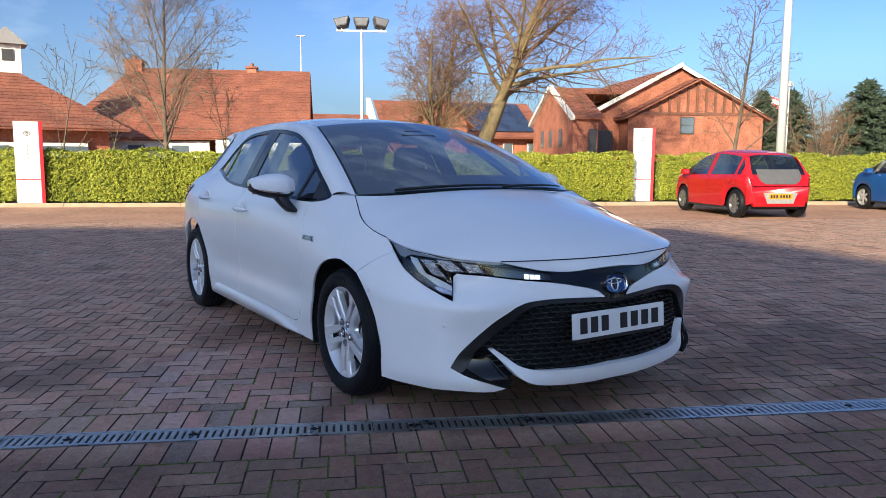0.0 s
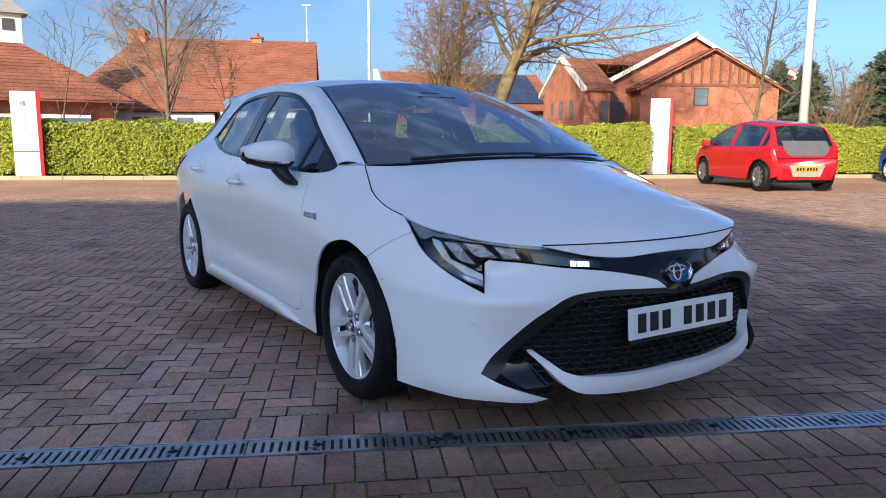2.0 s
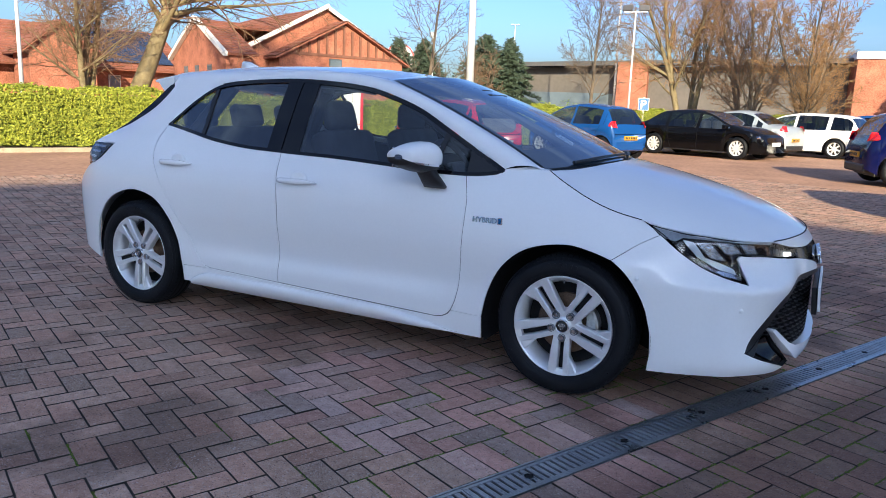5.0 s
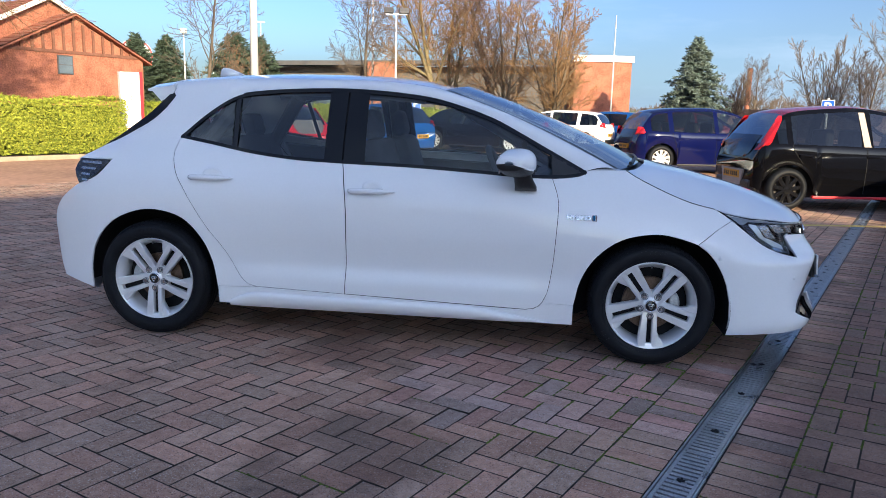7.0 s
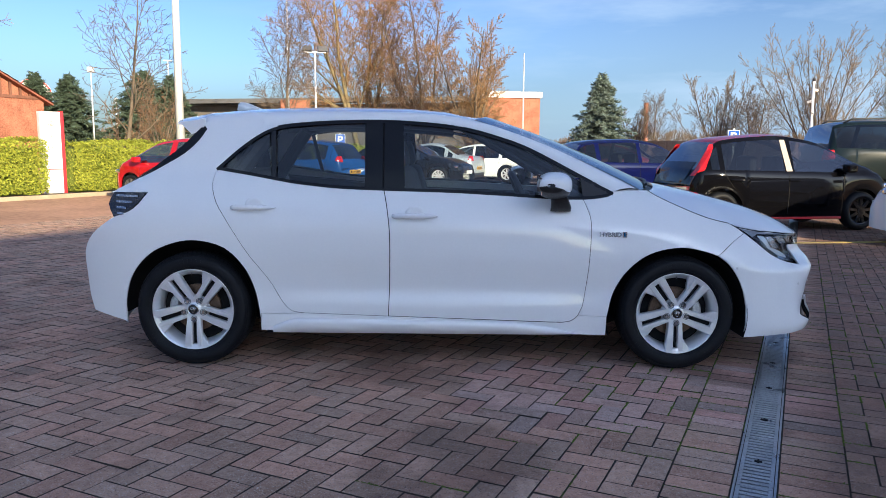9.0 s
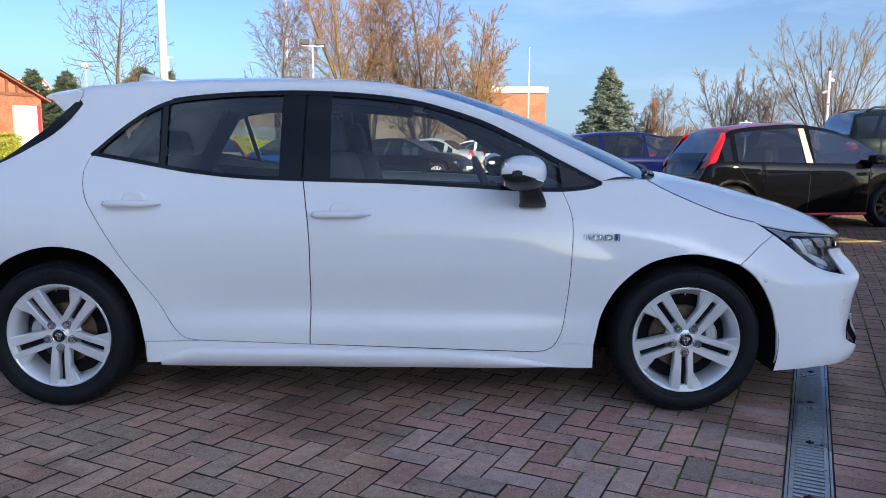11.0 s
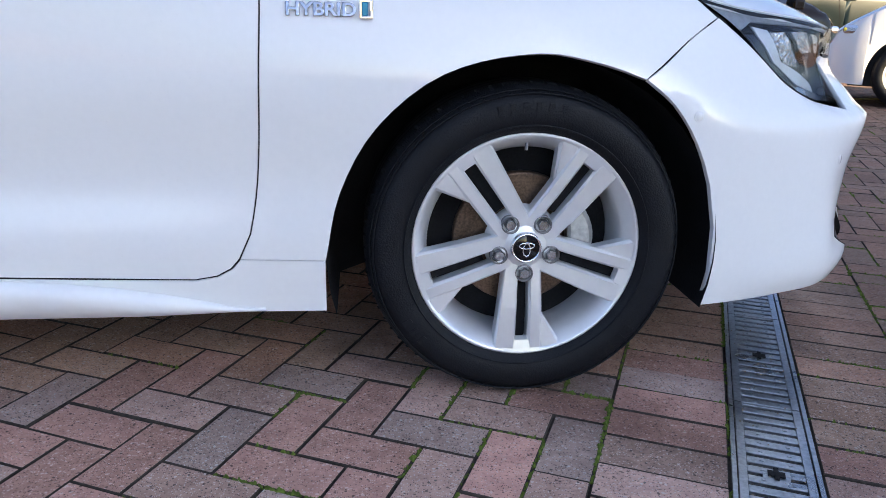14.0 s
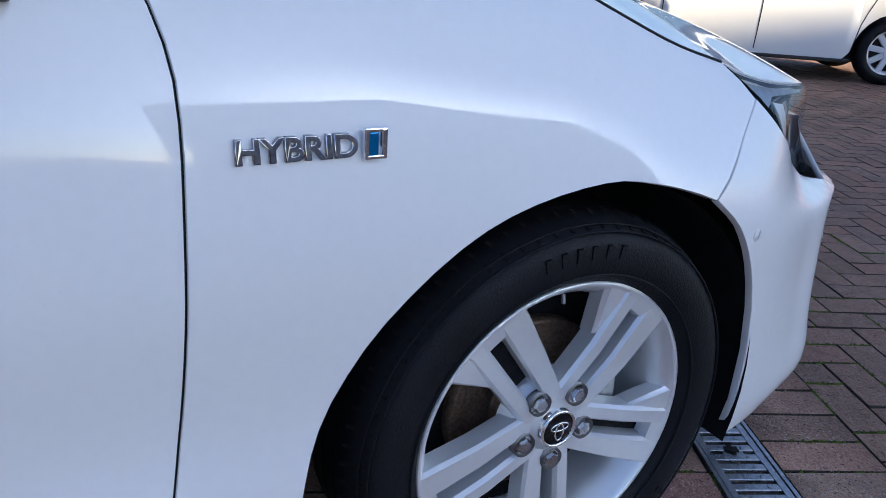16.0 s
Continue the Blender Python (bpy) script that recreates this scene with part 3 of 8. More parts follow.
def pier():
    p = thing("gate_pier", "pale stone pier standing in a gap of the hedge", "pier", at=frame_at(on_line(-7.92, 0.02), U))
    part("shaft", boxm(-0.10, 0.10, 0.0, 0.24, 0, 1.33, bevel=0.01), PIER_STONE, p)
    part("cap", boxm(-0.12, 0.12, -0.02, 0.26, 1.33, 1.38, bevel=0.012), PIER_STONE, p)


pier()


def totem(p, facing, w, h):
    t = thing("totem_sign", "white upright dealer sign with a red edge beside the hedge", "sign", group="totem signs", at=frame_at(p, facing))
    part("panel", boxm(-w / 2, w / 2 - 0.03, 0, 0.16, 0.03, h, bevel=0.006), WHITE_SIGN, t)
    part("red_edge", boxm(w / 2 - 0.03, w / 2 + 0.05, -0.004, 0.17, 0.03, h + 0.015, bevel=0.004), RED_SIGN, t, "red edge strip")
    part("foot", boxm(-w / 2 - 0.02, w / 2 + 0.06, -0.03, 0.2, -0.01, 0.03), LAMP_GREY, t)
    part("stripe", boxm(-w / 2, w / 2 - 0.035, -0.004, 0.002, h * 0.315, h * 0.325), RED_SIGN, t, "thin red stripe")
    bm = bmesh.new()
    for r, sx in ((0.07, 1.0), (0.035, 0.55)):
        ring = bmesh.ops.create_circle(bm, segments=24, radius=r, cap_ends=False)["verts"]
        bmesh.ops.scale(bm, vec=(sx, 0.7, 1), verts=ring)
    pts = [v.co.copy() for v in bm.verts]
    bm.free()
    bm = bmesh.new()
    for a in (pts[:24], pts[24:]):
        tube(bm, [(q.x, -0.006, h * 0.86 + q.y) for q in a + a[:1]], 0.006, 5, cap=False)
    part("emblem", bm, LAMP_GREY, t, "plain oval emblem")
    for i in range(4):
        part("lettering_bar", boxm(-0.012, 0.012, -0.004, 0.002, h * (0.70 - 0.045 * i), h * (0.72 - 0.045 * i)), CONCRETE, t)


totem((-17.35, -0.95, 0), (0.10, 1.0), 0.56, 2.05)
totem((-11.12, 13.62, 0), (0.62, 0.78), 0.52, 2.08)


# ---- lamp posts ----
HEAD_GLASS = mat("lamp_glass", (0.16, 0.16, 0.17), 0.15, var=0.2)


def lamp_post(p, h, r, kind, turn=0.0):
    t = thing("lamp_post", "tall pale steel lamp post", "lamp post", group="lamp posts", at=pose(*p, 0, 0, turn))
    bm = bmesh.new()
    tube(bm, [(0, 0, 0), (0, 0, h)], [r, r * 0.6], 12)
    part("pole", bm, POST, t, smooth=True)
    if kind == "flood":
        part("crossbar", boxm(-0.75, 0.75, -0.03, 0.03, h, h + 0.05), POST, t)
        for i in (-1, 0, 1):
            m = pose(i * 0.58, 0, h + 0.25, -24, i * 10, i * 12)
            bm = bmesh.new()
            prism(bm, [(-0.24, 0.15), (-0.16, -0.14), (0.16, -0.14), (0.24, 0.15)], -0.09, 0.11, m=m)
            head = part("floodlight", bm, LAMP_GREY, t, "dark floodlight with sloping sides")
            bm = bmesh.new()
            prism(bm, [(-0.20, 0.12), (-0.14, -0.11), (0.14, -0.11), (0.20, 0.12)], -0.098, -0.091, m=m)
            part("lamp_glass", bm, HEAD_GLASS, head, "grey lamp glass")
            bm = bmesh.new()
            tube(bm, [(i * 0.58, 0, h + 0.02), (i * 0.60, 0.02, h + 0.14)], 0.02, 6)
            part("bracket", bm, POST, t)
    elif kind == "twin":
        for i in (-1, 1):
            m = pose(i * 0.35, 0, h + 0.1, -25, 0, i * 10)
            part("floodlight", boxm(-0.22, 0.22, -0.08, 0.1, -0.12, 0.14, bevel=0.02, m=m), LAMP_GREY, t, "dark square floodlight")
        part("crossbar", boxm(-0.5, 0.5, -0.03, 0.03, h - 0.06, h), POST, t)
    elif kind == "street":
        part("lantern", boxm(-0.35, 0.35, -0.1, 0.1, h, h + 0.1, bevel=0.03), POST, t)
    elif kind == "box":
        part("lantern", boxm(-0.14, 0.14, -0.14, 0.14, h - 0.05, h + 0.22, bevel=0.02), POST, t)
    return t


lamp_post((-17.28, 8.03, 0), 5.0, 0.06, "flood", 62)
lamp_post((-9.12, 16.94, 0), 9.0, 0.13, "none")
lamp_post((-7.54, 30.2, 0), 5.7, 0.055, "twin", 10)
lamp_post((-52.2, 20.5, 0), 10.7, 0.09, "street", 60)
lamp_post((4.3, 53.0, 0), 8.6, 0.07, "none")
lamp_post((-36.0, 73.0, 0), 6.2, 0.09, "box")
lamp_post((-11.1, 40.8, 0), 11.5, 0.07, "none")
lamp_post((-24.4, 56.9, 0), 8.3, 0.08, "street", 20)
lamp_post((-20.1, 34.6, 0), 5.2, 0.05, "box")


# ---- buildings ----
def house_frame(p, q):
    """A pose at p with its x axis along p to q; y points away from the camera's side."""
    d = Vector((q[0] - p[0], q[1] - p[1], 0))
    return frame_at((p[0], p[1], 0), d), d.length


def slab(bm, pts, t):
    """A roof plane through four points, t thick."""
    P = [Vector(p) for p in pts]
    n = (P[1] - P[0]).cross(P[3] - P[0]).normalized()
    if n.z < 0:
        n = -n
    a = [bm.verts.new(p) for p in P]
    b = [bm.verts.new(p + n * t) for p in P]
    bm.faces.new(a)
    bm.faces.new(b[::-1])
    k = len(P)
    for i in range(k):
        bm.faces.new((a[i], b[i], b[(i + 1) % k], a[(i + 1) % k]))


COURSES = []


def tile_courses(p0, p1, p2, p3, rows, t=0.05):
    """Rows of overlapping tiles between the eave (p0-p1) and the ridge (p3-p2)."""
    p0, p1, p2, p3 = (Vector(p) for p in (p0, p1, p2, p3))
    n = (p1 - p0).cross(p3 - p0).normalized()
    if n.z < 0:
        n = -n
    for i in range(rows):
        a, b = i / rows, (i + 1) / rows
        l0, r0, l1, r1 = p0.lerp(p3, a), p1.lerp(p2, a), p0.lerp(p3, b), p1.lerp(p2, b)
        COURSES.append([l0 + n * t, r0 + n * t, r1 + n * t * 0.25, l1 + n * t * 0.25, l0, r0])


def tiled(name, bm, house):
    """The roof's deck with each course of tiles laid on it."""
    roof = part(name, bm, ROOF_TILE, house)
    for vs in COURSES:
        part("tile_course", raw("tile_course", vs, [(0, 1, 2, 3), (4, 5, 1, 0)], ROOF_TILE), None, roof)
    COURSES.clear()


def gable_house():
    m, L = house_frame((-34.1, 33.8), (-28.7, 45.6))
    h = thing("brick_gable_house", "red brick building with a white-edged gable and brown timber slats", "house", at=m)
    mid, top, eave, D = L * 0.50, 7.75, 4.45, 14
    re = L * 0.93  # the right wall stands a little in, under a higher eave
    ez2 = top - 0.25 - (top - 0.25 - eave) * (re - mid) / mid
    bm = bmesh.new()
    prism(bm, [(0, 0), (re, 0), (re, ez2), (mid, top - 0.25), (0, eave)], 0, 0.3)
    box(bm, 0, 0.3, 0.3, D, 0, eave)
    box(bm, re - 0.3, re, 0.3, D, 0, ez2)
    part("wall", bm, WALL_BRICK, h)
    bm = bmesh.new()
    for a, b in (((-0.5, eave - 0.3), (mid, top)), ((re + 0.4, ez2 - 0.2), (mid, top))):
        tile_courses((a[0], -0.4, a[1]), (a[0], D, a[1]), (b[0], D, b[1]), (b[0], -0.4, b[1]), 16)
        slab(bm, [(a[0], -0.4, a[1] - 0.1), (a[0], D, a[1] - 0.1), (b[0], D, b[1] - 0.1), (b[0], -0.4, b[1] - 0.1)], 0.06)
    tiled("roof", bm, h)
    bm = bmesh.new()
    for s in (-1, 1):
        a, b = Vector((-0.55, -0.48, eave - 0.42) if s < 0 else (re + 0.45, -0.48, ez2 - 0.30)), Vector((mid, -0.48, top - 0.02))
        d = (b - a)
        mm = Matrix.Translation(a) @ pose(0, 0, 0, 0, -math.degrees(math.atan2(d.z, d.x)), 0)
        box(bm, 0, d.length, 0, 0.08, -0.02, 0.24, m=mm)
    part("bargeboard", bm, WHITE, h, "white painted verge boards")
    # projecting porch gable
    x0, x1, pe, pt = L * 0.165, L * 0.91, 4.35, 6.75
    pm = (x0 + x1) / 2
    bm = bmesh.new()
    prism(bm, [(x0, 0), (x1, 0), (x1, pe), (x0, pe)], -1.6, -0.01)
    part("porch_wall", bm, WALL_BRICK, h)
    bm = bmesh.new()
    prism(bm, [(x0 + 0.4, pe), (x1 - 0.4, pe), (pm, pt - 0.2)], -1.5, -0.02)
    part("porch_gable", bm, WALL_BRICK, h)
    n = 13
    for i in range(n):
        x = x0 + 0.9 + (x1 - x0 - 1.8) * i / (n - 1)
        t = pe + (pt - 0.35 - pe) * (1 - abs(x - pm) / ((x1 - x0) / 2))
        part("slat", boxm(x - 0.07, x + 0.07, -1.62, -1.5, pe + 0.02, max(pe + 0.15, t)), SLAT, h)
    part("beam", boxm(x0 + 0.2, x1 - 0.2, -1.66, -1.55, pe - 0.05, pe + 0.14), SLAT, h)
    bm = bmesh.new()
    for s in (-1, 1):
        a = (pm + s * ((x1 - x0) / 2 + 0.4), pe - 0.25)
        tile_courses((a[0], -2.0, a[1]), (a[0], 0, a[1]), (pm, 0, pt), (pm, -2.0, pt), 9, 0.06)
        slab(bm, [(a[0], -2.0, a[1] - 0.14), (a[0], 0, a[1] - 0.14), (pm, 0, pt - 0.14), (pm, -2.0, pt - 0.14)], 0.1)
    tiled("porch_roof", bm, h)
    wx = L * 0.485
    w = part("window", boxm(wx - 0.5, wx + 0.5, -1.66, -1.58, 3.05, 4.2, bevel=0.01), LAMP_GREY, h, "grey framed window")
    for k in (0, 1):
        part("pane", boxm(wx - 0.43, wx + 0.43, -1.675, -1.65, 3.12 + 0.52 * k, 3.6 + 0.52 * k), PANE, w)
    part("doorway", boxm(L * 0.04, L * 0.13, -0.06, 0.05, 0, 3.3), LAMP_GREY, h, "dark recessed doorway")
    # wing whose own gable end looks away from the sun
    gx, y0, y1, ry, ez, rz = -2.5, -4.2, 5.0, 0.4, 4.0, 6.15
    turn = pose(0, 0, 0, 0, 0, 90)
    bm = bmesh.new()
    prism(bm, [(y0, 0), (y1, 0), (y1, ez), (ry, rz - 0.12), (y0, ez)], -gx - 0.3, -gx, m=turn)
    part("wing_gable", bm, WALL_BRICK, h)
    part("wing_wall", boxm(gx + 0.31, -0.9, y0, y0 + 0.3, 0, ez), WALL_BRICK, h)
    part("wing_doorway", boxm(-1.5, -1.0, y0 - 0.05, y0 + 0.02, 0, 3.2), LAMP_GREY, h, "dark doorway of the wing")
    for y in (-1.6, 0.6, 2.6):
        w = part("wing_window", boxm(gx - 0.03, gx + 0.06, y - 0.35, y + 0.35, 2.1, 3.3), LAMP_GREY, h)
        part("wing_pane", boxm(gx - 0.045, gx - 0.025, y - 0.28, y + 0.28, 2.18, 3.22), PANE, w)
    bm = bmesh.new()
    for x0, x1, a, b, n in ((gx - 0.2, -0.56, (y0 - 0.3, ez - 0.12), (ry, rz), 12), (-0.56, 3.1, (-0.3, rz - 0.33), (ry, rz), 3), (gx - 0.2, 3.1, (y1 + 0.3, ez - 0.12), (ry, rz), 12)):
        tile_courses((x0, a[0], a[1]), (x1, a[0], a[1]), (x1, b[0], b[1]), (x0, b[0], b[1]), n)
        slab(bm, [(x0, a[0], a[1] - 0.1), (x1, a[0], a[1] - 0.1), (x1, b[0], b[1] - 0.1), (x0, b[0], b[1] - 0.1)], 0.08)
    tiled("wing_roof", bm, h)
    for a, b in (((y0 - 0.35, ez - 0.16), (ry, rz + 0.02)), ((y1 + 0.35, ez - 0.16), (ry, rz + 0.02))):
        d = Vector((0, b[0] - a[0], b[1] - a[1]))
        sgn = 1 if d.y > 0 else -1
        bm = bmesh.new()
        prism(bm, [(a[0], a[1] - 0.12), (b[0], b[1] - 0.12), (b[0], b[1] + 0.14), (a[0], a[1] + 0.14)], -gx + 0.02, -gx + 0.30, m=turn)
        part("wing_verge", bm, WHITE, h, "white verge of the wing")


PANE = mat("window_pane", (0.10, 0.13, 0.16), 0.08, var=0.3, scale=1, coat=0.3)
gable_house()


def long_roof_house():
    m, L = house_frame((-42.65, 5.44), (-38.28, 15.1))
    h = thing("tiled_roof_house", "low brick house under a large red tiled roof with two chimneys", "house", at=m)
    D = 12
    part("wall", boxm(0.5, L - 0.5, 0.6, D, 0, 2.4), WALL_BRICK, h)
    bm = bmesh.new()
    tile_courses((-3.2, -2.0, 2.35), (L + 0.2, -2.0, 2.35), (L + 0.1, 5, 6.9), (-0.2, 5, 6.9), 26)
    slab(bm, [(-3.2, -2.0, 2.25), (L + 0.2, -2.0, 2.25), (L + 0.1, 5, 6.8), (-0.2, 5, 6.8)], 0.06)
    slab(bm, [(-3.2, 12.0, 2.25), (L + 0.2, 12.0, 2.25), (L + 0.1, 5, 6.8), (-0.2, 5, 6.8)], 0.06)
    slab(bm, [(-3.2, -2.0, 2.25), (-3.2, 12.0, 2.25), (-0.2, 5, 6.8), (-0.2, 4.99, 6.8)], 0.06)
    tiled("roof", bm, h)
    bm = bmesh.new()
    prism(bm, [(-2.0, 2.35), (12.0, 2.35), (5, 6.6)], 0, 0.25, m=pose(L - 0.1, 0, 0, 0, 0, 90))
    part("end_gable", bm, WALL_BRICK, h)
    for x, y, z, w in ((-0.16, 5, 7.25, 0.5), (7.0, 5, 7.0, 0.3)):
        c = part("chimney", boxm(x - w, x + w, y - w, y + w, 5.8, z), WALL_BRICK, h, "red brick chimney")
        part("chimney_cap", boxm(x - w - 0.08, x + w + 0.08, y - w - 0.08, y + w + 0.08, z, z + 0.12), ROOF_TILE, c)
        bm = bmesh.new()
        tube(bm, [(x, y, z + 0.1), (x, y, z + 0.35)], [0.14, 0.11], 10)
        part("chimney_pot", bm, ROOF_TILE, c)
    bm = bmesh.new()
    tile_courses((5.5, -3.0, 2.45), (10.5, -3.0, 2.45), (8.4, -0.6, 3.5), (7.6, -0.6, 3.5), 7)
    slab(bm, [(5.5, -3.0, 2.35), (10.5, -3.0, 2.35), (8.4, -0.6, 3.4), (7.6, -0.6, 3.4)], 0.06)
    tiled("porch_roof", bm, h)
    for a, b, y, hi in ((-2.6, 5.2, -1.6, 2.2), (5.7, 10.3, -2.7, 2.3)):
        band = part("render_band", boxm(a, b, y, y + 0.25, 0.2, hi), WHITE, h, "white rendered wall below the eaves")
        for k in range(3):
            x = a + (b - a) * (0.2 + 0.3 * k)
            part("window", boxm(x - 0.45, x + 0.45, y - 0.02, y + 0.03, 1.15, 1.95), PANE, band)


long_roof_house()


def hip_house():
    m, L = house_frame((-35.0, -8.5), (-35.2, 5.2))
    h = thing("hipped_roof_house", "brick pub with a hipped red tile roof and white cupola", "house", at=m)
    part("wall", boxm(0.6, L - 1.4, 0.4, 12, 0, 2.55), WALL_BRICK, h)
    bm = bmesh.new()
    tile_courses((-0.5, -0.6, 2.55), (L - 0.6, -0.6, 2.55), (8.6, 5, 5.65), (5.0, 5, 5.65), 18)
    slab(bm, [(-0.5, -0.6, 2.45), (L - 0.6, -0.6, 2.45), (8.6, 5, 5.55), (5.0, 5, 5.55)], 0.05)
    slab(bm, [(L - 0.6, -0.6, 2.45), (L - 0.6, 10.6, 2.45), (8.6, 5, 5.55), (8.6, 5, 5.56)], 0.05)
    slab(bm, [(-0.5, -0.6, 2.35), (-0.5, 10.6, 2.35), (5.0, 5, 5.5), (5.0, 5, 5.51)], 0.05)
    tiled("roof", bm, h)
    c = part("cupola", boxm(7.95, 9.15, 4.4, 5.6, 5.0, 6.75, bevel=0.03), WHITE, h, "white boarded cupola")
    bm = bmesh.new()
    r = bmesh.ops.create_cone(bm, cap_ends=True, segments=4, radius1=1.25, radius2=0.05, depth=0.9)["verts"]
    bmesh.ops.transform(bm, matrix=pose(8.55, 5, 7.2, 0, 0, 45), verts=r)
    part("cupola_roof", bm, GREY, c)
    part("louvre", boxm(8.3, 8.8, 4.36, 4.42, 5.95, 6.5), LAMP_GREY, c)
    part("white_band", boxm(2.0, L - 2.4, 0.1, 0.42, 0.9, 1.9), WHITE, h, "white painted wall band")
    for x in (7.4, 9.2, 10.6):
        part("window", boxm(x - 0.7, x + 0.7, 0.04, 0.14, 1.0, 1.75), PANE, h)


hip_house()


def back_range():
    """The lower roofs between the two larger houses, with the solar panels."""
    m, L = house_frame((-46.5, 17.5), (-40.0, 36.0))
    h = thing("low_roof_range", "low red tiled range with a brick gable and solar panels", "house", at=m)
    part("wall", boxm(0, L, 2.0, 10, 0, 3.2), WALL_BRICK, h)
    bm = bmesh.new()
    tile_courses((-1, 1.5, 2.9), (6.6, 1.5, 2.9), (6.6, 6, 4.8), (-1, 6, 4.8), 9)
    slab(bm, [(-1, 1.5, 2.8), (6.6, 1.5, 2.8), (6.6, 6, 4.7), (-1, 6, 4.7)], 0.06)
    tile_courses((6.6, 1.0, 3.0), (L, 1.0, 3.0), (L, 6.5, 6.0), (6.6, 6.5, 6.0), 14)
    slab(bm, [(6.6, 1.0, 2.9), (L, 1.0, 2.9), (L, 6.5, 5.9), (6.6, 6.5, 5.9)], 0.06)
    tiled("roof", bm, h)
    bm = bmesh.new()
    prism(bm, [(0.8, 3.0), (6.5, 3.0), (6.5, 6.2)], 0, 0.35, m=pose(6.4, 0.3, 0, 0, 0, 90))
    part("parapet", bm, WHITE, h, "pale parapet wall")
    bm = bmesh.new()
    prism(bm, [(8.25, 0), (12.05, 0), (12.05, 3.9), (10.15, 5.5), (8.25, 3.9)], -2.0, 1.5)
    part("front_gable", bm, WALL_BRICK, h)
    for i in range(6):
        x = 8.85 + i * 0.52
        t = 5.3 - abs(x - 10.15) * 0.84
        part("slat", boxm(x - 0.06, x + 0.06, -2.06, -1.98, 3.95, t), SLAT, h)
    bm = bmesh.new()
    for s in (-1, 1):
        tile_courses((10.15 + s * 2.4, -2.4, 3.6), (10.15 + s * 2.4, 2, 3.6), (10.15, 2, 5.65), (10.15, -2.4, 5.65), 7)
        slab(bm, [(10.15 + s * 2.4, -2.4, 3.5), (10.15 + s * 2.4, 2, 3.5), (10.15, 2, 5.55), (10.15, -2.4, 5.55)], 0.06)
    tiled("gable_roof", bm, h)
    for i in range(6):
        for j in range(3):
            x, a = 12.7 + i * 0.98, 0.12 + j * 0.27
            p = Vector((x, 1.0 + 5.5 * a, 3.0 + 3.0 * a)) + Vector((0, -0.06, 0.11))
            mm = Matrix.Translation(p) @ pose(0, 0, 0, math.degrees(math.atan2(3.0, 5.5)), 0, 0)
            part("solar_panel", boxm(0, 0.94, 0, 1.62, 0, 0.04, m=mm), PANEL_BLUE, h)
    for x in (14.5, 16.5, 18.5):
        w = part("window", boxm(x - 0.4, x + 0.4, 1.9, 2.02, 1.6, 2.6), WHITE, h)
        part("pane", boxm(x - 0.33, x + 0.33, 1.87, 1.91, 1.67, 2.53), PANE, w)


back_range()


def round_sign():
    m = frame_at((-33.2, 52.6, 0), (0.85, 0.45))
    s = thing("round_sign", "tall oval roadside sign in red and white on two posts", "sign", at=m)
    bm = bmesh.new()
    lathe(bm, [(0, -0.12), (1.28, -0.12), (1.28, 0.12), (0, 0.12)], 40, m=pose(0, 0, 5.2))
    part("disc", bm, WHITE_SIGN, s)
    bm = bmesh.new()
    lathe(bm, [(1.13, -0.14), (1.27, -0.14), (1.27, -0.10), (1.13, -0.10), (1.13, -0.14)], 40, m=pose(0, 0, 5.2))
    part("ring", bm, RED_SIGN, s)
    bm = bmesh.new()
    lathe(bm, [(0, -0.14), (0.8, -0.14), (0.8, -0.1)], 30, m=pose(0, 0, 5.6) @ Matrix.Diagonal((1, 1, 0.42, 1)))
    part("emblem", bm, RED_SIGN, s)
    for w, z in ((0.8, 4.75), (0.5, 4.35)):
        part("lettering_bar", boxm(-w, w, -0.14, -0.1, z, z + 0.26), RED_SIGN, s)
    for x in (-0.6, 0.6):
        bm = bmesh.new()
        tube(bm, [(x, 0, 0), (x, 0, 4.3)], 0.09, 8)
        part("post", bm, WHITE, s)


round_sign()


def retail_building():
    m, L = house_frame((-24.0, 56.0), (5.8, 60.5))
    h = thing("retail_building", "long low grey retail building with a brick end", "building", at=m)
    bm = bmesh.new()
    prism(bm, [(0, 0), (L - 4.62, 0), (L - 4.62, 5.35), (0, 4.65)], 0, 18)
    part("wall", bm, SHOP_WALL, h)
    part("end_block", boxm(L - 4.6, L, -2.5, 18, 0, 5.6), WALL_BRICK, h, "tall red brick end block")
    part("fascia", boxm(L - 4.7, L + 0.15, -2.65, 18.1, 5.6, 6.1), WHITE, h)
    bm = bmesh.new()
    slab(bm, [(-1.5, -1.6, 4.7), (L - 4.7, -1.6, 5.4), (L - 4.7, 18, 6.6), (-1.5, 18, 5.6)], 0.35)
    part("roof", bm, LAMP_GREY, h)
    part("shopfront", boxm(1, 9, -0.1, 0.02, 0.2, 2.8), PANE, h)
    part("brick_bay", boxm(8.9, 11.2, -1.9, 0.01, 0, 5.2), WALL_BRICK, h)


retail_building()


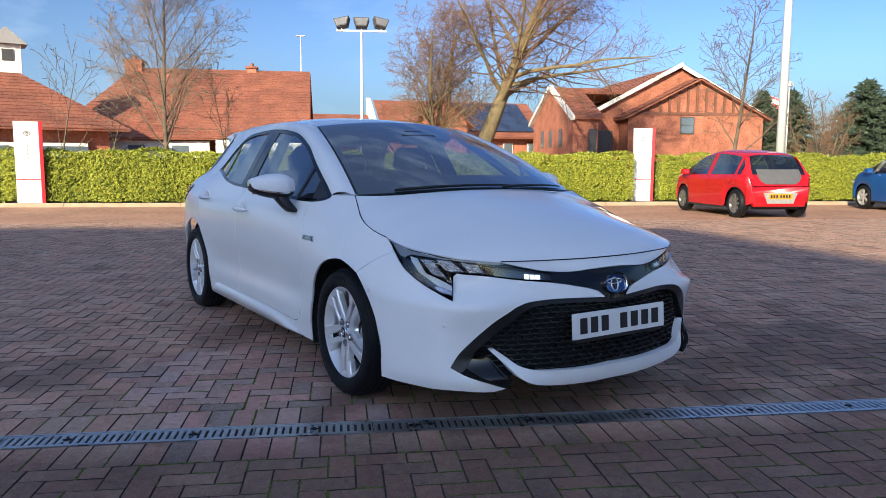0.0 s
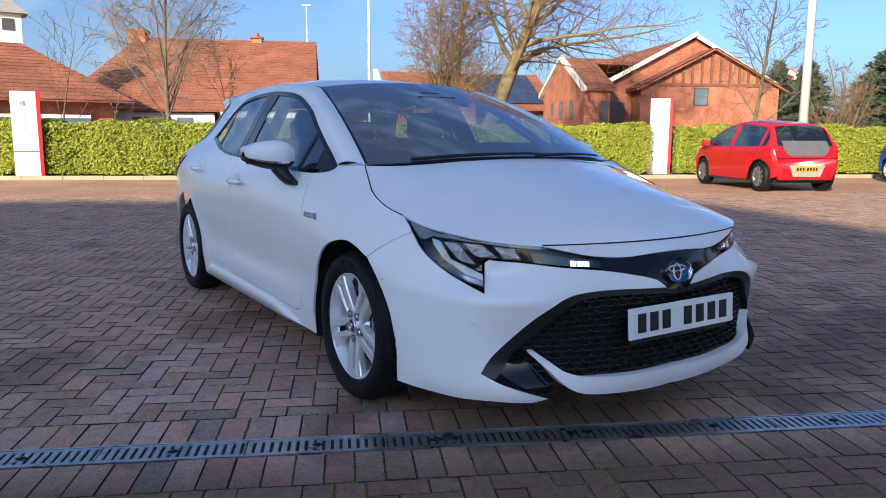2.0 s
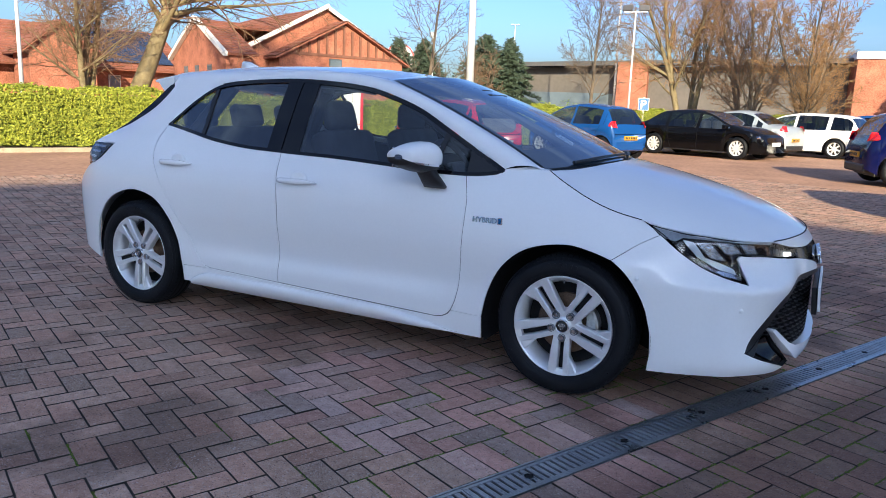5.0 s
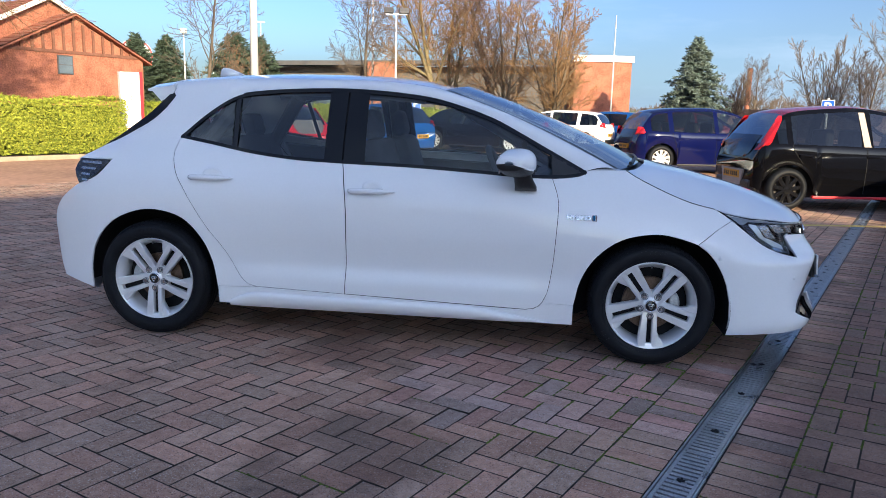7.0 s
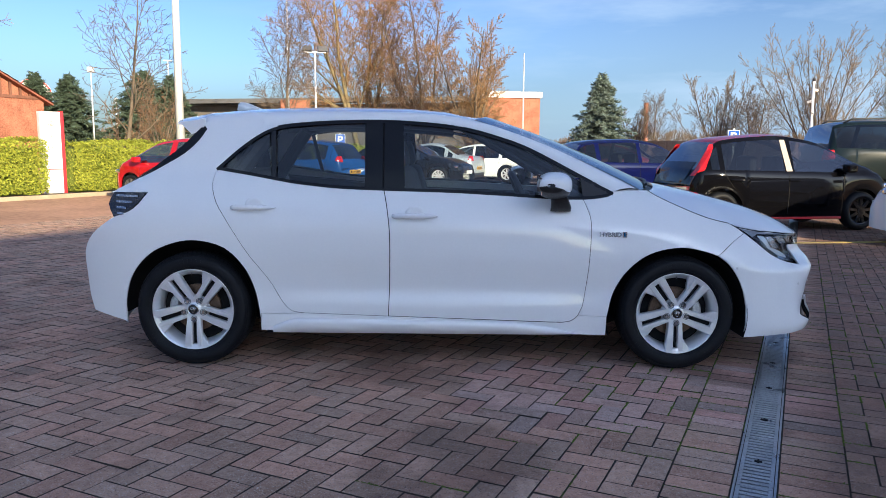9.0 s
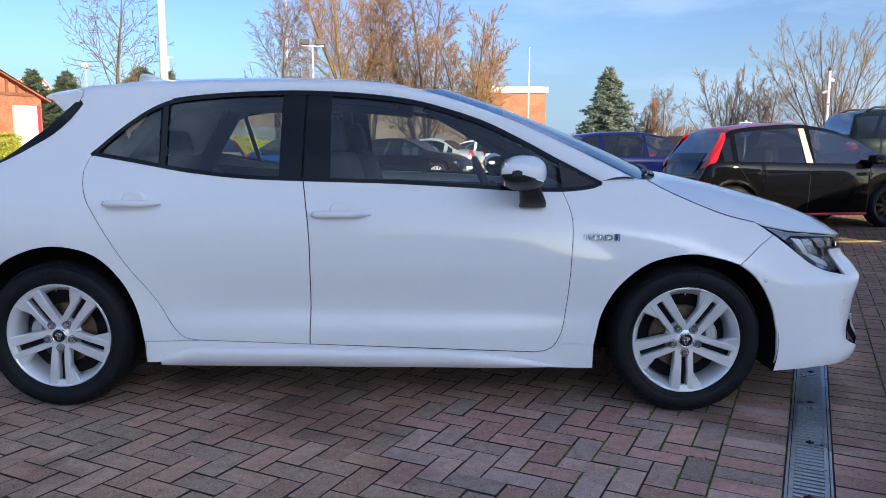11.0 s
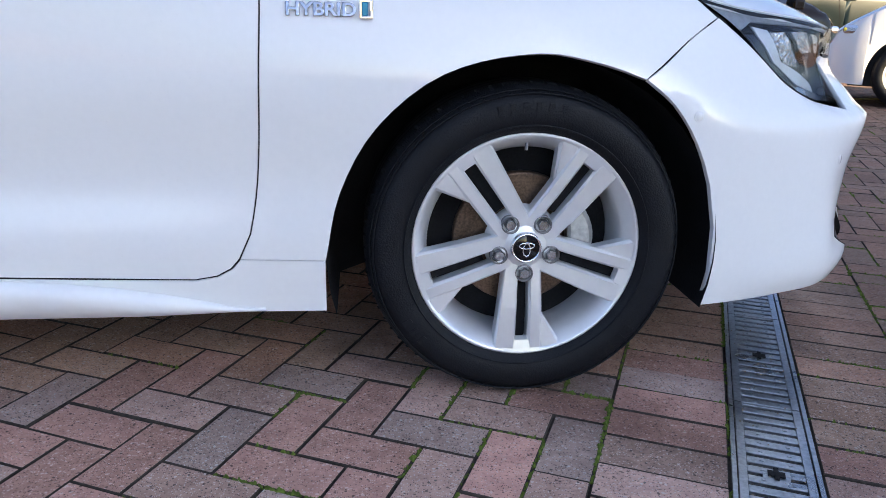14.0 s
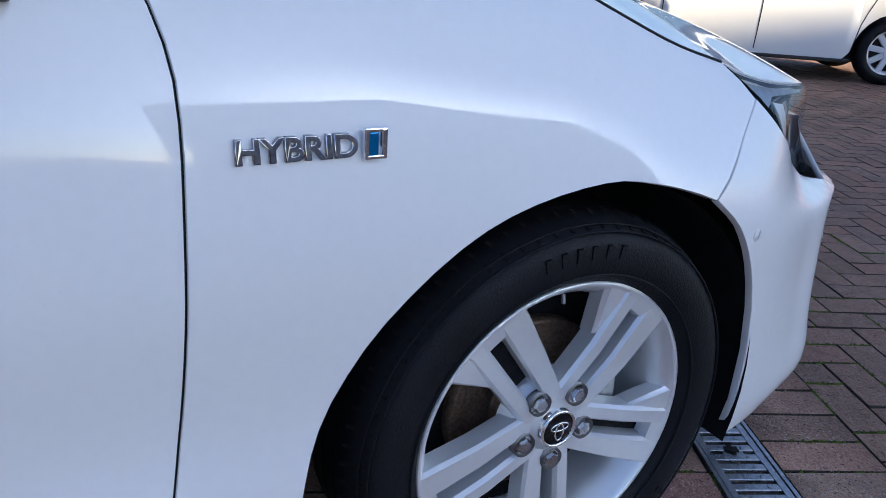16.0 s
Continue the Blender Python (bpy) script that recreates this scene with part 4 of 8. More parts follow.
def dealership():
    """An unseen tall building behind the camera, sized and placed so its roof shades the forecourt."""
    H = 14.0
    k = H / SUN_DIR.z
    off = Vector((SUN_DIR.x * k, SUN_DIR.y * k))
    c = Vector((-5.4, 8.2)) + off
    a = c + Vector((0.947, -0.322)) * 30
    b = c + Vector((-0.50, -0.866)) * 16
    pts = [b, c, a, a + Vector((-0.40, -0.92)) * 12, b + Vector((0.75, -0.66)) * 14]
    h = thing("tall_building", "unseen grey building that shades the forecourt", "building")
    bm = bmesh.new()
    lo = [bm.verts.new((p.x, p.y, 0)) for p in pts]
    hi = [bm.verts.new((p.x, p.y, H)) for p in pts]
    bm.faces.new(hi)
    for i in range(5):
        bm.faces.new((lo[i], lo[(i + 1) % 5], hi[(i + 1) % 5], hi[i]))
    part("wall", bm, FACADE, h)


dealership()

# ---- trees ----
def ring3(vs, fs, a, b, ra, rb, n):
    d = (b - a)
    if d.length < 1e-5:
        return
    d.normalize()
    ref = Vector((0, 0, 1)) if abs(d.z) < 0.9 else Vector((1, 0, 0))
    s = d.cross(ref).normalized()
    t = d.cross(s)
    k = len(vs)
    for p, r in ((a, ra), (b, rb)):
        for i in range(n):
            c, q = math.cos(2 * math.pi * i / n), math.sin(2 * math.pi * i / n)
            vs.append(p + r * (c * s + q * t))
    for i in range(n):
        fs.append((k + i, k + (i + 1) % n, k + n + (i + 1) % n, k + n + i))



def grow(rng, out, p, d, length, r, level, o):
    """One bent branch with side branches along it; o holds the tree's habit."""
    steps = (7, 6, 4, 2)[level]
    a, n = p.copy(), (8, 6, 4, 3)[level]
    rise = o["up"] * (0.04, 0.045, 0.04, 0.02)[level]
    wig = (o["sway"], 0.10, 0.15, 0.20)[level]
    kids = o["kids"][level] if level < 3 else 0
    lo = o["clear"] if level == 0 else 0.15
    marks = sorted(lo + (0.98 - lo) * (k + rng.random()) / kids for k in range(kids))
    turn = rng.uniform(0, 6.28)
    for i in range(steps):
        d = (d + Vector((rng.gauss(0, wig), rng.gauss(0, wig), rng.gauss(rise, wig * 0.6)))).normalized()
        b = a + d * (length / steps)
        r0, r1 = r * (1 - 0.8 * i / steps), r * (1 - 0.8 * (i + 1) / steps)
        which = out[0] if level < 2 else out[1]
        ring3(which[0], which[1], a, b, max(r0, o["thin"]), max(r1, o["thin"] * 0.7), n)
        while marks and marks[0] <= (i + 1) / steps:
            t = marks.pop(0)
            turn += 2.4 + rng.gauss(0, 0.4)
            ax = Matrix.Rotation(turn, 3, d) @ d.orthogonal().normalized()
            lean = rng.uniform(*o["spread"]) * (1.0 - 0.25 * t if level == 0 else 1.0)
            nd = Matrix.Rotation(radians(lean), 3, ax) @ d
            size = o["reach"][level] * length * (1.0 - 0.55 * t) * rng.uniform(0.75, 1.2)
            grow(rng, out, a.lerp(b, max(0, t * steps - i)), nd, size, max(r1, o["thin"]) * rng.uniform(0.36, 0.52), level + 1, o)
        a = b


def bare_tree(p, h, r, seed, label, twigs=None, bark=None, kids=(16, 9, 5), spread=(28, 55), up=1.0, lean=(0, 0), forks=1, fan=0.20, thin=0.007, clear=0.25, reach=(0.62, 0.5, 0.45), sway=0.06, name="bare_tree"):
    t = thing(name, label, "tree" if name != "bare_shrub" else "shrub", at=pose(*p))
    rng = random.Random(seed)
    out = ([], []), ([], [])
    o = dict(kids=kids, spread=spread, up=up, thin=thin, clear=clear, reach=reach, sway=sway)
    many = forks > 1
    for f in range(forks):
        g = fan * many
        d = Vector((lean[0] + rng.gauss(0, g), lean[1] + rng.gauss(0, g), 1)).normalized()
        grow(rng, out, Vector((rng.gauss(0, 0.12) * many, rng.gauss(0, 0.12) * many, -0.05)), d, h * (rng.uniform(0.75, 1.0) if many else 1.0), r, 0, o)
    part("trunk", raw("trunk", *out[0], bark or BARK, True), None, t)
    part("crown", raw("crown", *out[1], twigs or TWIG), None, t, "leafless winter twigs")
    return t


def conifer(p, h, w, seed, label, needles, taper=0.8):
    """A spire of drooping boughs, each a spray of many small needle clumps."""
    t = thing("conifer_tree", label, "tree", at=pose(*p))
    rng = random.Random(seed)
    bm = bmesh.new()
    tube(bm, [(0, 0, 0), (0, 0, h * 0.95)], [0.035 * h, 0.01], 8)
    part("trunk", bm, BARK, t)
    vs, fs = [], []
    n = int(30 * h)
    for k in range(n):
        f = (k + rng.random()) / n
        z = h * (0.05 + 0.93 * f)
        reach = w / 2 * (1 - f) ** taper * rng.uniform(0.65, 1.15) + 0.08
        a = k * 2.399 + rng.gauss(0, 0.3)
        out = Vector((math.cos(a), math.sin(a), 0))
        side = Vector((-out.y, out.x, 0))
        m = max(5, int(reach * 24))
        for i in range(m):
            q = (i + rng.random()) / m
            c = out * (reach * q) + side * rng.gauss(0, 0.10 * reach * (1.1 - q) + 0.05) + Vector((0, 0, z + 0.16 * reach * q - 0.25 * reach * q * q + rng.gauss(0, 0.05)))
            for _ in range(2):
                d = (out * rng.uniform(0.3, 1) + side * rng.gauss(0, 0.8) + Vector((0, 0, rng.gauss(0.1, 0.35)))).normalized()
                s = d.cross(Vector((rng.gauss(0, 0.3), rng.gauss(0, 0.3), 1))).normalized()
                l, ww = rng.uniform(0.18, 0.38), rng.uniform(0.05, 0.10)
                b = len(vs)
                vs += [c - s * ww, c + d * l, c + s * ww, c + d * l * 0.4 + Vector((0, 0, -0.05))]
                fs += [(b, b + 1, b + 2), (b, b + 3, b + 1), (b + 2, b + 1, b + 3)]
    part("crown", raw("crown", vs, fs, needles), None, t)


def bush(p, w, d, h, seed, label, leaf, n, size=0.06):
    """A rounded, uneven mass of small leaves over dark twigs."""
    t = thing("bush", label, "bush", at=pose(*p, 0, 0, seed * 37 % 90))
    rng = random.Random(seed)
    lumps = [(rng.uniform(-0.32, 0.32) * w, rng.uniform(-0.3, 0.3) * d, rng.uniform(0.25, 0.62) * h, rng.uniform(0.22, 0.38)) for _ in range(9)]

    def place(r):
        lx, ly, lz, s = r.choice(lumps)
        v = Vector((r.gauss(0, 1), r.gauss(0, 1), r.gauss(0, 1))).normalized()
        k = r.uniform(0.75, 1.05)
        return Vector((lx + v.x * s * w * k, ly + v.y * s * d * k, max(0.05, lz + v.z * s * h * 1.1 * k))), v

    vs, fs = leaves(n, place, size, seed)
    part("leaves", raw("leaves", vs, fs, leaf), None, t)["kind"] = "stuff"
    out = [], []
    for _ in range(14):
        e = Vector(rng.choice(lumps)[:3])
        ring3(out[0], out[1], Vector((rng.gauss(0, 0.1), rng.gauss(0, 0.1), 0)), e, 0.03, 0.012, 4)
    part("stems", raw("stems", *out, BARK), None, t)


SLENDER = "slender leafless tree with upswept grey-brown twigs behind the hedge"
bare_tree((-18.2, 2.5, 0), 6.2, 0.080, 3, SLENDER, twigs=TWIG_PALE, kids=(28, 16, 9), spread=(34, 62), clear=0.22, reach=(0.62, 0.5, 0.44), up=1.2, thin=0.0055, sway=0.03)
bare_tree((-20.6, 0.0, 0), 4.0, 0.035, 4, "small leafless sapling with few twigs", kids=(9, 4, 2), spread=(25, 50))
bare_tree((-19.6, 4.6, 0), 3.6, 0.035, 5, "small leafless sapling with few twigs", kids=(9, 5, 2), spread=(25, 55))
bare_tree((-20.2, 1.2, 0), 3.2, 0.03, 15, "small leafless sapling with few twigs", kids=(8, 4, 2), spread=(25, 55))
bare_tree((-24.5, 17.0, 0), 10.8, 0.42, 16, "large leaning leafless tree with a thick sunlit trunk", twigs=TWIG_RED, bark=YELLOW_BARK, kids=(26, 18, 14), spread=(38, 78), up=0.10, lean=(0.20, 0.31), thin=0.0080, clear=0.36, reach=(0.72, 0.58, 0.44), sway=0.025)
bare_tree((-25.2, 15.9, 0), 8.2, 0.16, 7, "leafless tree with several thin stems", twigs=TWIG_RED, bark=YELLOW_BARK, kids=(18, 14, 10), spread=(35, 70), up=0.7, forks=3, thin=0.0085, clear=0.22, reach=(0.5, 0.55, 0.44))
bare_tree((-10.8, 17.0, 0), 5.6, 0.075, 8, "slender leafless tree with dark upswept branches", kids=(15, 10, 6), spread=(36, 62), clear=0.24, reach=(0.52, 0.5, 0.42), up=1.1)
bare_tree((-8.07, 26.2, 0), 6.2, 0.09, 9, SLENDER, kids=(22, 13, 8), spread=(32, 56), clear=0.25, reach=(0.5, 0.5, 0.4), up=1.0)
bare_tree((-5.6, 33.7, 0), 11.5, 0.14, 10, "tall yellow-barked leafless tree with a broad brown crown", twigs=TWIG_GOLD, bark=YELLOW_BARK, kids=(20, 13, 9), spread=(30, 62), up=0.9, forks=4, fan=0.24, thin=0.010, clear=0.2, reach=(0.44, 0.52, 0.44))
bare_tree((-0.2, 28.6, 0), 7.0, 0.09, 11, "leafless tree with a dense orange-brown crown", twigs=TWIG_GOLD, kids=(17, 12, 8), spread=(28, 58), up=0.9, forks=5, fan=0.30, thin=0.009, clear=0.12, reach=(0.38, 0.5, 0.44))
bare_tree((-2.6, 31.5, 0), 8.6, 0.10, 12, "leafless tree with a dense brown crown", twigs=TWIG_RED, kids=(18, 12, 8), spread=(28, 58), up=0.9, forks=4, fan=0.26, thin=0.010, clear=0.12, reach=(0.4, 0.5, 0.44))
bare_tree((-13.6, 27.5, 0), 4.3, 0.06, 13, "low spreading leafless bush behind the hedge", twigs=TWIG_RED, kids=(12, 7, 4), spread=(30, 60), forks=4, clear=0.15, reach=(0.4, 0.5, 0.4), name="bare_shrub")
bare_tree((-16.5, 31.0, 0), 4.0, 0.06, 14, "low red-brown leafless bush behind the hedge", twigs=TWIG_RED, kids=(12, 8, 4), spread=(25, 50), forks=4, clear=0.1, reach=(0.4, 0.5, 0.4), name="bare_shrub")
FAR = "distant leafless tree with a rounded winter crown"
bare_tree((14.5, 60.0, 0), 5.0, 0.10, 21, FAR, kids=(10, 9, 6), thin=0.011, spread=(24, 48), forks=6, fan=0.4, clear=0.2, reach=(0.4, 0.5, 0.45))
bare_tree((19.0, 51.7, 0), 7.4, 0.055, 22, FAR, twigs=TWIG_PALE, kids=(10, 8, 6), thin=0.010, spread=(16, 40), forks=13, fan=0.46, clear=0.12, reach=(0.36, 0.5, 0.45))
bare_tree((23.0, 44.6, 0), 9.8, 0.065, 23, FAR, twigs=TWIG_PALE, kids=(11, 8, 6), thin=0.0095, spread=(15, 38), forks=13, fan=0.34, clear=0.15, reach=(0.33, 0.5, 0.45), up=1.2)
bare_tree((24.6, 38.0, 0), 9.6, 0.065, 24, FAR, twigs=TWIG_PALE, kids=(12, 8, 6), thin=0.009, spread=(15, 40), forks=8, fan=0.24, clear=0.15, reach=(0.33, 0.5, 0.45), up=1.2)
bare_tree((19.4, 72.5, 0), 6.2, 0.13, 25, FAR, kids=(18, 12, 6), thin=0.012, clear=0.2)
bare_tree((25.5, 62.0, 0), 7.0, 0.13, 26, FAR, kids=(18, 12, 6), thin=0.011, clear=0.2, forks=2)
DARK_FIR = "dark green conifer with drooping boughs behind the hedge"
conifer((-30.3, 47.6, 0), 6.5, 5.2, 31, DARK_FIR, CONIFER, 0.70)
conifer((-27.5, 46.8, 0), 6.3, 5.4, 32, DARK_FIR, CONIFER, 0.65)
conifer((-22.5, 47.0, 0), 6.6, 6.4, 33, DARK_FIR, CONIFER, 0.60)
conifer((-20.9, 47.8, 0), 6.4, 5.6, 34, DARK_FIR, CONIFER, 0.75)
conifer((9.5, 49.0, 0), 6.8, 6.2, 35, "blue-green cedar with a broad pointed crown", CEDAR)
for i in range(5):
    bush((-4.2 + i * 1.45, 28.3 + 0.1 * i, 0), 1.9, 1.6, 1.35 + 0.15 * (i % 2), 40 + i, "bright green ivy bush on the bank beside the car park", IVY, 1500, 0.055)
for i, (x, y) in enumerate(((3.3, 35.4), (4.8, 36.2), (6.4, 37.0))):
    bush((x, y, 0), 1.6, 1.4, 1.2, 50 + i, "low red-brown winter bush beside the car park", TWIG_RED, 900, 0.05)
for i in range(3):
    bush((5.4 + 1.8 * i, 47 + i, 0), 2.4, 2.0, 1.9, 60 + i, "dark green evergreen bush by the far fence", CONIFER, 900, 0.08)
bush((-10.2, 28.0, 0), 2.4, 2.0, 1.9, 64, "pale green rounded bush behind the hedge", IVY, 1500, 0.06)


# ---- signs, fence and masts of the car park ----
def parking_sign(p, facing, k=0.78):
    s = thing("parking_sign", "square blue parking sign with a white letter on a post", "sign", at=frame_at(p, facing))
    bm = bmesh.new()
    tube(bm, [(0, 0.03, 0), (0, 0.03, p[3] + 0.25)], 0.03, 8)
    part("post", bm, POST, s)
    b = part("board", boxm(-0.25 * k, 0.25 * k, -0.01, 0.01, p[3] - 0.29 * k, p[3] + 0.29 * k, bevel=0.004), WHITE_SIGN, s)
    part("blue_field", boxm(-0.225 * k, 0.225 * k, -0.014, -0.008, p[3] - 0.265 * k, p[3] + 0.265 * k), BLUE_SIGN, b, "blue field")
    cu = bpy.data.curves.new("letter", "FONT")
    cu.body, cu.size, cu.extrude, cu.offset = "P", 0.56 * k, 0.002, 0.010
    tmp = new("letter", cu)
    me = bpy.data.meshes.new_from_object(tmp.evaluated_get(bpy.context.evaluated_depsgraph_get()))
    bpy.data.objects.remove(tmp)
    cx = (min(v.co.x for v in me.vertices) + max(v.co.x for v in me.vertices)) / 2
    for v in me.vertices:
        v.co = Vector((v.co.x - cx, -0.017 - v.co.z, v.co.y + p[3] - 0.20 * k))
    me.materials.clear()
    me.materials.append(WHITE_SIGN)
    part("letter", me, None, b)


parking_sign((-5.6, 24.7, 0, 1.60), (0.95, 0.30))
parking_sign((7.2, 17.6, 0, 1.66), (1.0, -0.25), 0.66)


def cctv_mast(p, h):
    s = thing("camera_mast", "white steel mast carrying security cameras", "mast", at=pose(*p))
    bm = bmesh.new()
    tube(bm, [(0, 0, 0), (0, 0, h)], [0.045, 0.035], 10)
    part("pole", bm, WHITE_SIGN, s, smooth=True)
    for z, a in ((h - 0.25, 20), (h - 0.6, 140), (h - 0.95, 250)):
        c = part("camera_body", boxm(-0.03, 0.17, -0.035, 0.035, -0.035, 0.035, bevel=0.012, m=pose(0, 0, z, 0, 12, a)), WHITE_SIGN, s)
        part("lens", boxm(0.17, 0.178, -0.025, 0.025, -0.025, 0.025, m=pose(0, 0, z, 0, 12, a)), GLOSS_BLACK, c)
    bm = bmesh.new()
    lathe(bm, [(0.0, 0.10), (0.04, 0.08), (0.06, 0.03), (0.06, 0.0), (0.0, -0.06)], 16, m=pose(0, 0, h + 0.02, 90))
    part("dome", bm, LAMP_GREY, s, "dark camera dome", smooth=True)


cctv_mast((10.0, 18.7, 0), 3.4)


def fence():
    f = thing("fence", "weathered timber fence along the far edge of the car park", "fence", at=frame_at((9.0, 73.0, 0), (0.55, -0.835)))
    me = from_bm("fence_board", boxm(0.01, 0.29, -0.02, 0.02, 0, 2.2), FENCE)
    post = from_bm("post", boxm(-0.05, 0.05, 0.02, 0.12, 0, 2.3), FENCE)
    for i in range(150):
        part("fence_board", me, None, f).matrix_basis = pose(i * 0.3, 0, 0.02 * math.sin(i * 7.3))
        if i % 8 == 0:
            part("post", post, None, f).matrix_basis = pose(i * 0.3, 0, 0)


fence()


def chimney_stack(p, h, r):
    s = thing("brick_chimney_stack", "tall brown brick works chimney far away", "chimney", at=pose(*p))
    bm = bmesh.new()
    lathe(bm, [(r * 1.25, 0), (r, h - 0.5)], 16, m=pose(0, 0, 0, 90))
    part("shaft", bm, WALL_BRICK, s, smooth=True)
    bm = bmesh.new()
    lathe(bm, [(r * 1.0, h - 0.5), (r * 1.2, h - 0.4), (r * 1.2, h), (r * 0.7, h)], 16, m=pose(0, 0, 0, 90))
    part("crown", bm, WALL_BRICK, s)


chimney_stack((29.0, 112.0, 0), 8.8, 0.32)


def far_wood(name, label, c, a0, a1, r, h, n, seed, leaf, wide):
    """A belt of far trees on an arc, as a ragged mass of leaves and twigs."""
    rng = random.Random(seed)
    bumps = [(rng.uniform(a0, a1), rng.uniform(0.5, 1.0), rng.uniform(0.6, 2.2)) for _ in range(60)]

    def top(a):
        return h * (0.45 + 0.55 * max(s * math.exp(-(((a - b) / w) ** 2)) for b, s, w in bumps))

    vs, fs = [], []
    for _ in range(n):
        a = rng.uniform(a0, a1)
        z = top(a) * rng.random() ** 0.8
        rr = r + rng.gauss(0, 2.5)
        p = Vector((c[0] + rr * math.cos(radians(a)), c[1] + rr * math.sin(radians(a)), max(0.1, z - 0.6)))
        side = Vector((-math.sin(radians(a)), math.cos(radians(a)), 0))
        w, l = rng.uniform(*wide), rng.uniform(0.5, 1.3)
        b = len(vs)
        vs += [p - side * w, p + side * w, p + side * rng.gauss(0, 0.3) + Vector((0, 0, l))]
        fs.append((b, b + 1, b + 2))
    ob = part(name, raw(name, vs, fs, leaf), None, None)
    tagged(ob, label, "woods", kind="stuff")


far_wood("far_woods", "grey-brown winter woods along the horizon", (0, 0), 58, 175, 125, 5.5, 30000, 71, TWIG, (0.03, 0.10))
far_wood("far_hedgerow", "dull green hedgerow along the horizon", (0, 0), 55, 178, 115, 2.4, 14000, 72, CONIFER, (0.10, 0.3))


def parking_line(a, b, w, material):
    d = Vector((b[0] - a[0], b[1] - a[1], 0))
    ob = part("parking_line", boxm(0, d.length, -w / 2, w / 2, -0.002, 0.0045), material)
    ob.matrix_basis = frame_at((a[0], a[1], 0), d)
    tagged(ob, "worn yellow painted parking line on the paving", "line", group="parking lines", kind="structure")


LINE_YELLOW = mat("line_paint", (0.55, 0.42, 0.12), 0.8, var=0.3, scale=8, fine=60, bump=0.2)
parking_line((2.6, 4.87), (7.6, 5.62), 0.10, LINE_YELLOW)

# ---- wheels and parked cars ----
def wheel(parent, x, y, z, R, rim_r, width, side, rim_mat, spokes=5, name="wheel", turn=0.0):
    """A tyre with a rim of plain spokes; side: -1 for the car's right."""
    w = new(name)
    w.parent = parent
    w.matrix_basis = pose(x, y, z, 0, turn, 0 if side < 0 else 180)
    bm = bmesh.new()
    b = width / 2
    lathe(bm, [(rim_r, -b + 0.02), (rim_r + 0.012, -b), (R - 0.05, -b - 0.004), (R - 0.018, -b + 0.02), (R, -b + 0.05), (R, b - 0.05), (R - 0.02, b), (rim_r, b)], 40)
    part("tyre", bm, RUBBER, w, smooth=True)
    bm = bmesh.new()
    lathe(bm, [(rim_r, -b + 0.015), (rim_r - 0.012, -b + 0.02), (rim_r - 0.03, -b + 0.06), (rim_r - 0.04, b)], 40)
    for i in range(spokes):
        a = 360 / spokes * i
        box(bm, -0.028, 0.028, -b + 0.02, -b + 0.05, 0.03, rim_r - 0.008, bevel=0.006, m=pose(0, 0, 0, 0, a, 0), seg=1)
    lathe(bm, [(0.0, -b + 0.012), (0.06, -b + 0.014), (0.07, -b + 0.05)], 20)
    part("rim", bm, rim_mat, w)
    bm = bmesh.new()
    lathe(bm, [(0, -b + 0.09), (rim_r - 0.01, -b + 0.09)], 24)
    part("brake_drum", bm, DARK_METAL, w)
    return w


